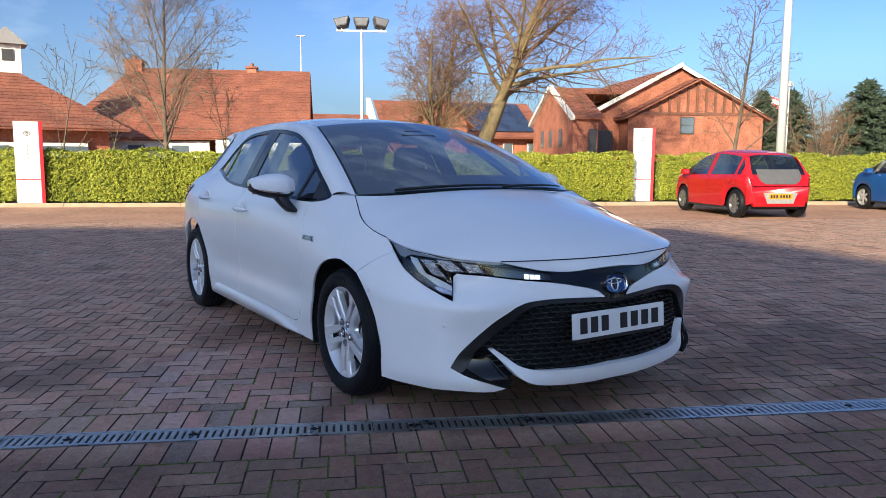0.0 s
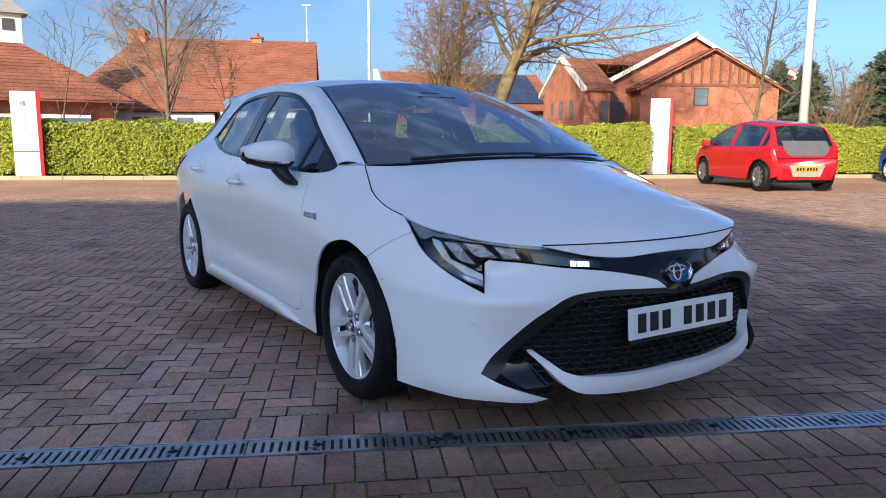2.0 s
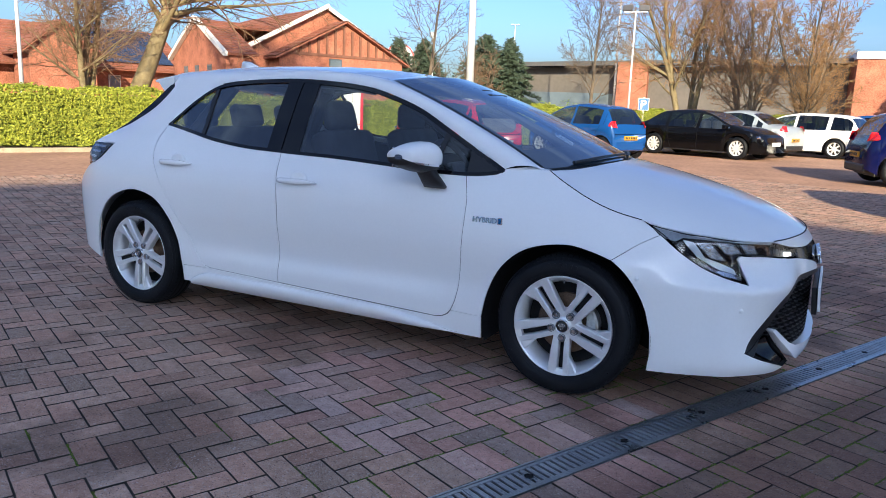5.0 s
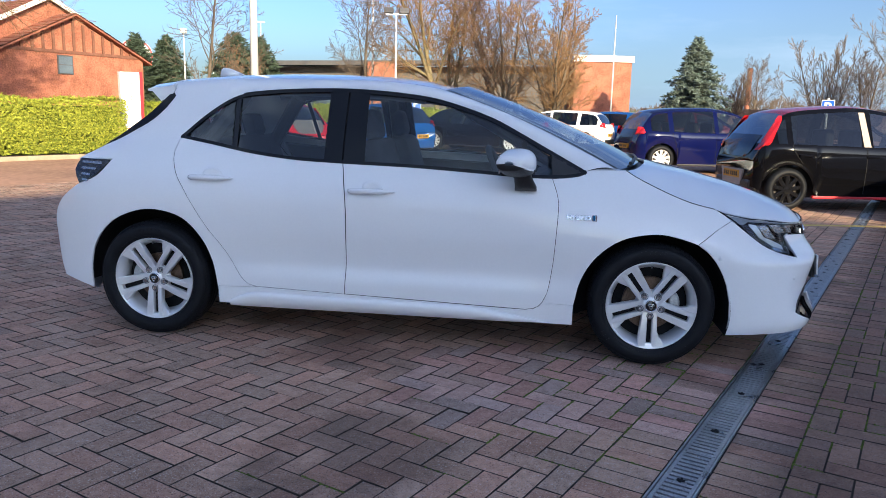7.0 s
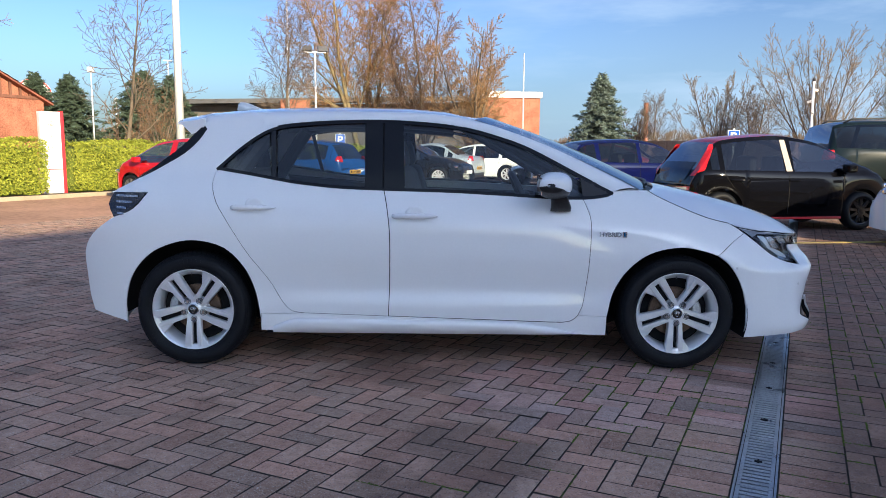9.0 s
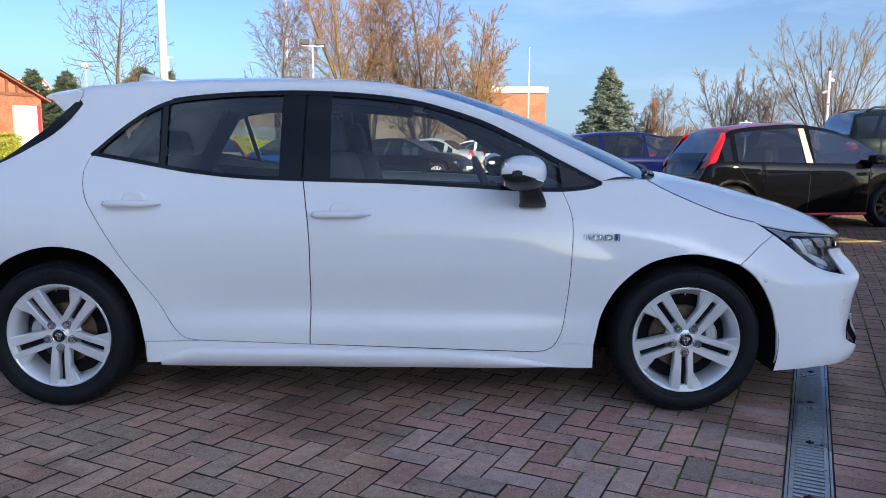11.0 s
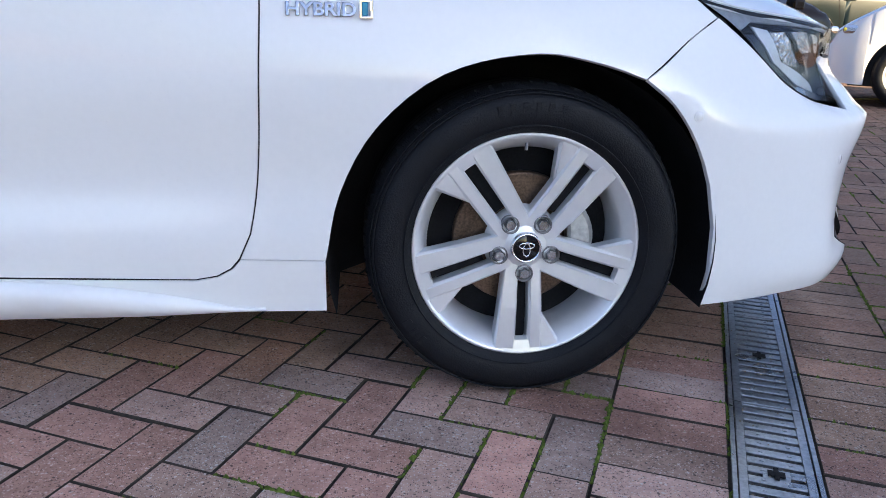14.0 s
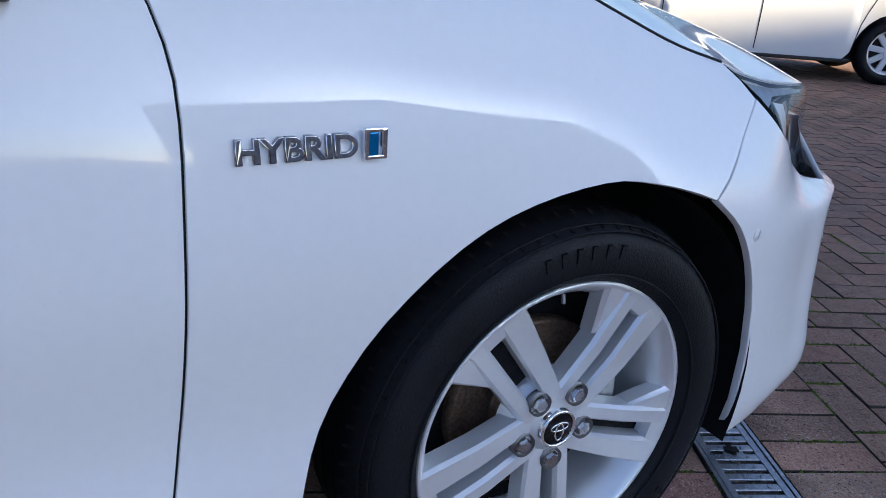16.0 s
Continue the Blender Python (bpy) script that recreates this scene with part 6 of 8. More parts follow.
def bonnet(x, y):
    ye, ze = bonnet_edge(x)
    k = min(1.2, abs(y) / ye)
    return Vector((x, y, ze + (bonnet_mid(x) - ze) * (1 - k**2.2)))


def screen(s, q):
    """The windscreen: s from its foot (0) to the roof (1), q across (-1 right to 1 left)."""
    k = 1 - q * q
    a = Vector((-0.185 + 0.17 * k, 0.690 * q, 0.966 + 0.022 * k))
    b = Vector((-1.105 + 0.10 * k, 0.500 * q, 1.354 + 0.034 * k))
    return a.lerp(b, s) + Vector((0.10, 0, 0.24)) * (4 * s * (1 - s) * 0.085)

# ---- panel tools ----
from mathutils.geometry import delaunay_2d_cdt


def curve(pts, step=0.03):
    """A dense smooth curve through the points, its ends sharp."""
    P = [np.array(p, float) for p in pts]
    if len(P) == 2:
        n = max(1, int(np.linalg.norm(P[1] - P[0]) / step))
        return [tuple(P[0] + (P[1] - P[0]) * i / n) for i in range(n)]
    out = []
    for i in range(len(P) - 1):
        p0, p1, p2, p3 = P[max(i - 1, 0)], P[i], P[i + 1], P[min(i + 2, len(P) - 1)]
        l = np.linalg.norm(p2 - p1)
        t1 = (p2 - p0) / max(1e-6, np.linalg.norm(p2 - p1) + np.linalg.norm(p1 - p0)) * l if i else (p2 - p1)
        t2 = (p3 - p1) / max(1e-6, np.linalg.norm(p3 - p2) + np.linalg.norm(p2 - p1)) * l if i < len(P) - 2 else (p2 - p1)
        n = max(1, int(l / step))
        for k in range(n):
            s = k / n
            out.append(tuple((2 * s**3 - 3 * s**2 + 1) * p1 + (s**3 - 2 * s**2 + s) * t1 + (3 * s**2 - 2 * s**3) * p2 + (s**3 - s**2) * t2))
    return out


def outline(*curves, step=0.03):
    out = []
    for c in curves:
        out += curve(c, step)
    return out


def inset(poly, d):
    """The polygon drawn in by d on all sides."""
    P = np.array(poly)
    nxt, prv = np.roll(P, -1, 0), np.roll(P, 1, 0)
    area = np.sum(P[:, 0] * nxt[:, 1] - nxt[:, 0] * P[:, 1])
    e1, e2 = P - prv, nxt - P
    n1 = np.stack([-e1[:, 1], e1[:, 0]], 1) / (np.linalg.norm(e1, axis=1)[:, None] + 1e-9)
    n2 = np.stack([-e2[:, 1], e2[:, 0]], 1) / (np.linalg.norm(e2, axis=1)[:, None] + 1e-9)
    n = n1 + n2
    n /= np.maximum(0.35, np.linalg.norm(n, axis=1)[:, None] ** 2 / 2)
    return [tuple(p) for p in P + n * d * (1 if area > 0 else -1)]


def inside(P, q):
    x, y = P[:, 0], P[:, 1]
    x2, y2 = np.roll(x, -1), np.roll(y, -1)
    c = (y > q[1]) != (y2 > q[1])
    with np.errstate(divide="ignore", invalid="ignore"):
        xi = (x2 - x) * (q[1] - y) / (y2 - y) + x
    return bool(np.sum(c & (q[0] < xi)) % 2)


def sheet(poly, surf, step=0.03, thick=0.012, push=0.0, side=1, scale=1.0, gap=0.0018):
    """A panel over the outline, laid on a surface, with its edge turned in. scale: metres for one unit of the first axis."""
    P = [(a * scale, b) for a, b in poly]
    if gap:
        P = inset(P, gap)
    A = np.array(P)
    lo, hi = A.min(0), A.max(0)
    pts = []
    for i, x in enumerate(np.arange(lo[0] + step / 2, hi[0], step)):
        for y in np.arange(lo[1] + step * (0.25 + 0.5 * (i % 2)), hi[1], step):
            if np.min((A[:, 0] - x) ** 2 + (A[:, 1] - y) ** 2) > (0.45 * step) ** 2 and inside(A, (x, y)):
                pts.append((x, y))
    n = len(P)
    r = delaunay_2d_cdt([Vector(p) for p in P + pts], [(i, (i + 1) % n) for i in range(n)], [list(range(n))], 1, 1e-6)
    co, fs = r[0], r[2]
    e = 0.002

    def at(p, d=0.0):
        a, b = p[0] / scale, p[1]
        q = surf(a, b)
        if d or push:
            nn = (surf(a + e / scale, b) - surf(a - e / scale, b)).cross(surf(a, b + e) - surf(a, b - e)).normalized()
            q = q + nn * (SIGN[surf] * (push + d))
        return Vector((q.x, q.y * side, q.z))

    vs = [at(p) for p in co]
    faces = [tuple(f) for f in fs]
    # which way round the faces run
    if faces:
        f = faces[len(faces) // 2]
        nn = (vs[f[1]] - vs[f[0]]).cross(vs[f[2]] - vs[f[0]])
        c = (vs[f[0]] + vs[f[1]] + vs[f[2]]) / 3
        if nn.dot(at(((co[f[0]] + co[f[1]] + co[f[2]]) / 3), 0.02) - c) < 0:
            faces = [g[::-1] for g in faces]
    if thick:
        b = len(vs)
        rim = [at(p) for p in P] + [at(p, -0.0025) for p in inset(P, -0.0008)] + [at(p, -thick) for p in P]
        vs += rim
        for k in range(2):
            for i in range(n):
                j = (i + 1) % n
                faces.append((b + k * n + i, b + k * n + j, b + (k + 1) * n + j, b + (k + 1) * n + i))
    return vs, faces


SIGN = {flank: 1, nose: 1, bonnet: 1, screen: 1}


def orient():
    """Which way each surface's own normal points: 1 outwards."""
    for f, p, q, o in ((flank, -1.4, 0.6, (0, -1, 0)), (nose, 20, 0.5, (1, 0, 0)), (bonnet, 0.3, 0.1, (0, 0, 1)), (screen, 0.5, 0.1, (0.5, 0, 1))):
        k = 0.002 if f is not nose else 0.1
        nn = (f(p + k, q) - f(p - k, q)).cross(f(p, q + 0.002) - f(p, q - 0.002))
        SIGN[f] = 1 if nn.dot(Vector(o)) > 0 else -1


orient()
DEG = 0.0165  # metres for a degree round the nose


def panel(name, poly, surf, material, parent, label="", side=1, smooth=True, **k):
    if surf is nose:
        k.setdefault("scale", DEG)
    vs, fs = sheet(poly, surf, side=side, **k)
    return part(name, raw(name, vs, fs, material, smooth), None, parent, label)


def strip(pts2, surf, width, push=0.003, side=1, scale=1.0):
    """A flat moulding of a width along a curve on a surface."""
    P = np.array([(a * scale, b) for a, b in pts2])
    t = np.gradient(P, axis=0)
    t /= np.linalg.norm(t, axis=1)[:, None] + 1e-9
    nn = np.stack([-t[:, 1], t[:, 0]], 1)
    vs, fs = [], []
    e = 0.002
    for p, m in zip(P, nn):
        for k, d in ((-0.5, -0.004), (-0.5, push), (0.5, push), (0.5, -0.004)):
            a, b = p + m * width * k
            q = surf(a / scale, b)
            w = (surf(a / scale + e / scale, b) - surf(a / scale - e / scale, b)).cross(surf(a / scale, b + e) - surf(a / scale, b - e)).normalized() * SIGN[surf]
            q = q + w * d
            vs.append(Vector((q.x, q.y * side, q.z)))
    for i in range(len(P) - 1):
        for k in range(3):
            fs.append((4 * i + k, 4 * i + k + 1, 4 * i + 5 + k, 4 * i + 4 + k))
    return vs, fs

# ---- the white hatchback ----
hero = thing("hatchback", "glossy white five-door hatchback parked across the paving", "car")
DLO_UP = [(-2.536, 1.070), (-2.421, 1.180), (-2.302, 1.268), (-2.207, 1.306), (-2.013, 1.329), (-1.803, 1.339), (-1.651, 1.341), (-1.496, 1.336), (-1.303, 1.321), (-1.143, 1.298), (-0.985, 1.256), (-0.828, 1.201), (-0.673, 1.124), (-0.55, 1.058), (-0.426, 0.993), (-0.350, 0.954)]
DLO_LO = [(-0.350, 0.954), (-0.383, 0.939), (-0.496, 0.926), (-0.684, 0.928), (-0.929, 0.942), (-1.237, 0.957), (-1.598, 0.966), (-1.855, 0.976), (-2.075, 0.998), (-2.204, 1.018), (-2.335, 1.040), (-2.469, 1.060), (-2.536, 1.070)]
ARCH_F = [(-0.384, 0.185), (-0.384, 0.289), (-0.356, 0.420), (-0.287, 0.544), (-0.170, 0.637), (-0.003, 0.674), (0.122, 0.656), (0.196, 0.632)]
ARCH_R = [(-3.018, 0.231), (-3.014, 0.360), (-2.962, 0.502), (-2.855, 0.618), (-2.715, 0.680), (-2.593, 0.692), (-2.452, 0.654), (-2.352, 0.556), (-2.297, 0.433), (-2.272, 0.305), (-2.268, 0.197)]
DOOR_F = [(-0.518, 0.926), (-0.493, 0.861), (-0.481, 0.802), (-0.485, 0.666), (-0.497, 0.479), (-0.518, 0.345), (-0.540, 0.297)]
DOOR_FC = [(-0.540, 0.297), (-0.557, 0.277), (-0.584, 0.262), (-0.625, 0.255)]
DOOR_B = [(-1.598, 0.966), (-1.577, 0.870), (-1.563, 0.750), (-1.561, 0.596), (-1.570, 0.283)]
DOOR_R = [(-2.020, 0.297), (-2.095, 0.308), (-2.146, 0.360), (-2.218, 0.481), (-2.334, 0.637), (-2.439, 0.804), (-2.514, 0.921), (-2.542, 1.000), (-2.536, 1.070)]
HATCH = [(-3.10, 0.94), (-2.961, 1.021), (-2.926, 1.051), (-2.846, 1.121), (-2.759, 1.191), (-2.696, 1.262), (-2.650, 1.318)]
QUARTER_TOP = [(-2.207, 1.306), (-2.28, 1.345), (-2.45, 1.343), (-2.650, 1.318)]


def rail_edge(x):
    """The roof's edge above the side windows."""
    return Vector((x, -ROOF_W(x), ROOF_Z(x)))


ROOF_W = spline([(-3.1, 0.46), (-2.7, 0.47), (-2.2, 0.48), (-1.6, 0.49), (-1.105, 0.500)])
ROOF_Z = spline([(-3.1, 1.315), (-2.87, 1.345), (-2.68, 1.368), (-2.37, 1.394), (-1.92, 1.404), (-1.58, 1.401), (-1.3, 1.384), (-1.105, 1.354)])


def bezier_strip(A, C, lift, n=7):
    """Rows of points from the curve A to the curve C, bowed by lift."""
    vs, fs = [], []
    for a, c, l in zip(A, C, lift):
        m = (a + c) / 2 + l
        for k in range(n):
            s = k / (n - 1)
            vs.append(a * (1 - s) ** 2 + m * 2 * s * (1 - s) + c * s * s)
    for i in range(len(A) - 1):
        for k in range(n - 1):
            fs.append((i * n + k, i * n + k + 1, (i + 1) * n + k + 1, (i + 1) * n + k))
    return vs, fs


def mirrored(vs, side):
    return [Vector((v.x, v.y * side, v.z)) for v in vs]


def flank_parts(side):
    S = dict(side=side)
    hand = "right" if side > 0 else "left"
    wing_poly = outline([(-0.384, 0.292)] + ARCH_F[2:], [(0.196, 0.632), (0.29, 0.70), (0.365, 0.742)], [(0.365, 0.742), (0.33, 0.77), (0.285, 0.796)], SEAM[::-1], [(-0.150, 0.968), (-0.350, 0.962)], [(-0.350, 0.962), (-0.383, 0.939), (-0.496, 0.926), (-0.518, 0.926)], DOOR_F, [(-0.540, 0.297), (-0.384, 0.292)])
    panel("front_wing", wing_poly, flank, PAINT, hero, step=0.022, gap=0.0007, **S)
    door = panel("front_door", outline(DLO_LO[2:7], DOOR_B, [(-1.570, 0.283), (-0.625, 0.255)], (DOOR_F + DOOR_FC[1:])[::-1], [(-0.518, 0.926), (-0.496, 0.926)]), flank, PAINT, hero, gap=0.003, step=0.03, **S)
    rear = panel("rear_door", outline(DLO_LO[6:], DOOR_R[::-1], [(-2.020, 0.297), (-1.570, 0.283)], DOOR_B[::-1]), flank, PAINT, hero, gap=0.0022, step=0.03, **S)
    quarter = outline(ARCH_R, [(-2.268, 0.197), (-2.264, 0.29)], [(-2.264, 0.29), (-2.02, 0.297)], DOOR_R[:-1] + [(-2.540, 1.060)], DLO_UP[:4], QUARTER_TOP, HATCH[::-1], [(-3.10, 0.94), (-2.885, 0.945)], [(-2.885, 0.945), (-2.950, 0.860), (-3.08, 0.805)], [(-3.08, 0.805), (-3.20, 0.72), (-3.265, 0.62), (-3.262, 0.50), (-3.25, 0.36), (-3.225, 0.28)], [(-3.225, 0.28), (-3.010, 0.231)])
    panel("rear_quarter", quarter, flank, PAINT, hero, step=0.028, **S)
    panel("sill", outline([(-2.264, 0.29), (-2.02, 0.297)], [(-2.02, 0.297), (-1.57, 0.283), (-0.625, 0.255), (-0.584, 0.262), (-0.557, 0.277), (-0.54, 0.297)], [(-0.54, 0.297), (-0.384, 0.292)], [(-0.384, 0.292), (-0.384, 0.185)], [(-0.384, 0.185), (-2.268, 0.197)], [(-2.268, 0.197), (-2.264, 0.29)]), flank, PAINT, hero, step=0.03, **S)
    # skirt that stands proud of the sill
    vs, fs, sx = [], [], np.linspace(-2.20, -0.50, 60)
    for x in sx:
        front = max(0.0, (x + 1.0) / 0.5)
        back = max(0.0, (-2.06 - x) / 0.14)
        zb = 0.190
        zt = max(zb + 0.006, 0.270 - 0.010 * (x + 2.02) - 0.072 * front**2.0 - 0.05 * back**1.5)
        k = min(1.0, (zt - zb) / 0.045)
        for dz, o in ((0.0, 0.001), (-0.004, 0.014), (-0.012, 0.021), (-0.022, 0.024), (-0.030, 0.024), (None, 0.020), (None, -0.01)):
            z = zt + dz * k if dz is not None else zb
            vs.append(flank(x, max(zb, z)) + Vector((0, -o * (0.15 + 0.85 * k) if o > 0 else -o, 0)))
    for i in range(len(sx) - 1):
        for k in range(6):
            fs.append((i * 7 + k, i * 7 + k + 1, (i + 1) * 7 + k + 1, (i + 1) * 7 + k))
    part("side_skirt", raw("side_skirt", mirrored(vs, side), fs, PAINT, True), None, hero)
    # roof rail and screen pillar
    U1 = curve([(-2.30, 1.290), (-2.207, 1.318)] + [(x, z + 0.010) for x, z in DLO_UP[4:-1]] + [(-0.350, 0.962)], 0.03) + [(-0.350, 0.962)]
    n = len(U1)
    A = [flank(x, z) for x, z in U1]
    C = []
    for x, z in U1:
        t = (x + 2.30) / 1.95
        if x < -1.28:
            C.append(rail_edge(x + 0.0 + 0.175 * max(0, (x + 2.30) / 1.02)))
        else:
            s = (x + 1.28) / (1.28 - 0.350)
            C.append(screen(1 - s, -1.0))
    lift = []
    for a, c in zip(A, C):
        d = c - a
        o = Vector((0.25 if a.x > -1.2 else 0, -0.75, 0.65)).normalized()
        lift.append(o * (0.34 * d.length))
    vs, fs = bezier_strip(A, C, lift, 8)
    part("roof_rail", raw("roof_rail", mirrored(vs, side), fs, PAINT, True), None, hero)
    # dark strips behind the door gaps, painting the shade inside them
    for line in (DOOR_F + DOOR_FC[1:], DOOR_B, DOOR_R[:-1], [(-0.625, 0.255), (-1.10, 0.269), (-1.57, 0.283), (-2.02, 0.297)]):
        pts = curve(line, 0.03) + [line[-1]]
        vs, fs = strip(pts, flank, 0.012, -0.0035, side)
        part("shut_line", raw("shut_line", vs, fs, LINER), None, hero)
    # bonnet's shut line, its shade a dark strip, and the seal between the door frames
    pts = curve(SEAM, 0.03) + [SEAM[-1]]
    vs, fs = strip(pts, flank, 0.0032, 0.0010, side)
    part("shut_line", raw("shut_line", vs, fs, LINER), None, hero)
    vs, fs = strip([(-1.601 - 0.014 * k / 8, 0.960 + 0.384 * k / 8) for k in range(9)], flank, 0.04, -0.008, side)
    part("door_seal", raw("door_seal", vs, fs, LINER), None, hero)
    # edge of the tailgate glass below the spoiler
    inner = [(x + 0.64 * o, z - 0.765 * o) for (x, z), o in zip(HATCH[1:], (0.002, 0.012, 0.030, 0.042, 0.046, 0.034))]
    panel("tailgate_glass_edge", outline(HATCH[1:], [HATCH[-1], inner[-1]], inner[::-1], [inner[0], HATCH[1]]), flank, GLOSS_BLACK, hero, "dark edge of the tailgate glass", thick=0.004, push=0.0035, step=0.03, gap=0, **S)
    # roof edge over the rear quarter
    xs = np.linspace(-2.22, -2.66, 16)
    A = [flank(x, np.interp(-x, [-q[0] for q in QUARTER_TOP], [q[1] for q in QUARTER_TOP]) - 0.004) for x in xs]
    C = [rail_edge(x) for x in xs]
    vs, fs = bezier_strip(A, C, [Vector((0, -0.75, 0.65)).normalized() * (0.20 * (c - a).length) for a, c in zip(A, C)], 6)
    part("rear_roof_rail", raw("rear_roof_rail", mirrored(vs, side), fs, PAINT, True), None, hero)
    # foot of the screen pillar
    A = [flank(-0.36 + 0.215 * t, 0.960 + 0.008 * t) for t in np.linspace(0, 1, 10)]
    C = [screen(0.02 * (1 - t), -1.0).lerp(Vector((-0.150, -0.688, 0.970)), t) for t in np.linspace(0, 1, 10)]
    vs, fs = bezier_strip(A, C, [Vector((0, -0.3, 0.95)) * (0.06 * (c - a).length) for a, c in zip(A, C)], 6)
    part("pillar_foot", raw("pillar_foot", mirrored(vs, side), fs, PAINT, True), None, hero)
    # glass and black surrounds
    up = curve(DLO_UP, 0.03) + [DLO_UP[-1]]
    lo = curve(DLO_LO, 0.03) + [DLO_LO[-1]]
    ux, uz = [p[0] for p in up], [p[1] for p in up]
    lx, lz = [p[0] for p in lo][::-1], [p[1] for p in lo][::-1]

    def pane(x0t, x0b, x1t, x1b, m=0.009):
        """The outline of one pane between two slanting ends."""
        def end(xt, xb):
            ts = [i / 8 for i in range(9)]
            zt, zb_ = np.interp(xt, ux, uz) - m, np.interp(xb, lx, lz) + m
            return [(xb + (xt - xb) * t, zb_ + (zt - zb_) * t) for t in ts]
        a, b = end(x0t, x0b), end(x1t, x1b)
        top = [(x, np.interp(x, ux, uz) - m) for x in np.linspace(x0t, x1t, 24)]
        bot = [(x, np.interp(x, lx, lz) + m) for x in np.linspace(x1b, x0b, 24)]
        return a[:-1] + top[:-1] + b[::-1][:-1] + bot[:-1]

    panel("rear_quarter_glass", pane(-2.262, -2.225, -2.49, -2.49, 0.010), flank, TINT_R, hero, thick=0.004, push=-0.006, step=0.06, **S)
    panel("rear_window", pane(-2.222, -2.186, -1.72, -1.70), flank, TINT_R, rear, thick=0.004, push=-0.006, step=0.06, **S)
    panel("front_window", pane(-1.505, -1.485, -0.672, -0.700), flank, GLASS, door, thick=0.004, push=-0.006, step=0.06, **S)
    panel("front_quarter_glass", pane(-0.648, -0.684, -0.545, -0.535, 0.010), flank, GLASS, door, thick=0.004, push=-0.006, step=0.05, **S)
    panel("mirror_sail", pane(-0.530, -0.520, -0.372, -0.392, 0.005), flank, BLACK, door, "matt black corner trim", thick=0.006, push=0.001, step=0.05, **S)
    panel("pillar_trim", pane(-1.722, -1.702, -1.618, -1.604, 0.004), flank, GLOSS_BLACK, rear, thick=0.004, push=-0.001, step=0.05, **S)
    panel("pillar_trim", pane(-1.612, -1.598, -1.503, -1.483, 0.004), flank, GLOSS_BLACK, door, thick=0.004, push=-0.001, step=0.05, **S)
    vs, fs = strip([(x, z - 0.003) for x, z in up], flank, 0.018, 0.001, side)
    part("window_moulding", raw("window_moulding", vs, fs, GLOSS_BLACK), None, hero, "black upper window moulding")
    vs, fs = strip([(x, z + 0.004) for x, z in lo], flank, 0.016, 0.002, side)
    part("waist_moulding", raw("waist_moulding", vs, fs, GLOSS_BLACK), None, hero, "black waist moulding")
    for xt, xb in ((-2.242, -2.205), (-0.660, -0.692)):
        pts = [(xb + (xt - xb) * t, (np.interp(xb, lx, lz) + (np.interp(xt, ux, uz) - np.interp(xb, lx, lz)) * t)) for t in np.linspace(0, 1, 10)]
        vs, fs = strip(pts, flank, 0.026, -0.001, side)
        part("window_divider", raw("window_divider", vs, fs, BLACK), None, hero)
    # inner trim behind the doors, dark
    for nm, poly in (("door_trim", [(-0.50, 0.90), (-1.55, 0.94), (-1.55, 0.30), (-0.62, 0.28), (-0.50, 0.45)]), ("door_trim", [(-1.60, 0.94), (-2.46, 1.03), (-2.40, 0.80), (-2.12, 0.40), (-2.02, 0.32), (-1.60, 0.30)])):
        panel(nm, outline(*[[a, b] for a, b in zip(poly, poly[1:] + poly[:1])], step=0.1), flank, CABIN, hero, push=-0.045, thick=0.02, step=0.12, **S)
    # door handles over their recesses
    for owner, x0, x1, z in ((door, -1.545, -1.305, 0.832), (rear, -2.408, -2.168, 0.871)):
        xm = (x0 + x1) / 2
        p = flank(xm, z)
        h = bmesh.new()
        L = x1 - x0
        pts, rad = [], []
        for i in range(13):
            t = i / 12
            pts.append(((x0 + L * t), -0.012 - 0.026 * math.sin(math.pi * t) ** 0.6, 0.002 * math.sin(math.pi * t)))
            rad.append(float(np.interp(t, [0, 0.06, 0.25, 0.5, 0.72, 0.88, 1.0], [0.010, 0.0145, 0.0145, 0.0155, 0.0150, 0.0095, 0.002])))
        tube(h, [(a, p.y + b, z + c) for a, b, c in pts], rad, 10)
        bmesh.ops.transform(h, matrix=Matrix.Diagonal((1, side, 1, 1)), verts=h.verts)
        hd = part("door_handle", h, PAINT, owner, smooth=True)
        bm = bmesh.new()
        lathe(bm, [(0.0, 0.0), (0.03, -0.001), (0.043, -0.004), (0.047, 0.004)], 24, m=Matrix.Translation(flank(xm, z + 0.012) + Vector((0, -0.002, 0))) @ Matrix.Diagonal((1.15, 1, 0.9, 1)))
        bmesh.ops.transform(bm, matrix=Matrix.Diagonal((1, side, 1, 1)), verts=bm.verts)
        part("handle_recess", bm, PAINT, hd, smooth=True)
        if owner is door and side > 0:
            bm = bmesh.new()
            lathe(bm, [(0, -0.004), (0.004, -0.004), (0.004, 0.01)], 12, m=Matrix.Translation((x0 + 0.022, p.y - 0.020, z + 0.004)))
            part("lock_button", bm, BLACK, hd)
    # wheel housings
    for wx, r in ((0.0, 0.372), (-2.64, 0.392)):
        bm = bmesh.new()
        rings = []
        for y in (0.858 if wx == 0 else 0.80, 0.60, 0.52):
            rr = r if y > 0.55 else 0.02
            rings.append([bm.verts.new((wx + rr * math.cos(a) * (1.03), -y * side, 0.29 + rr * math.sin(a) * 1.02)) for a in np.linspace(-0.30, math.pi + (0.30 if wx == 0 else 0.05), 30)])
        for a, b in zip(rings, rings[1:]):
            for k in range(29):
                bm.faces.new((a[k], a[k + 1], b[k + 1], b[k]))
        part("wheel_housing", bm, LINER, hero, "black wheel arch liner", smooth=True)
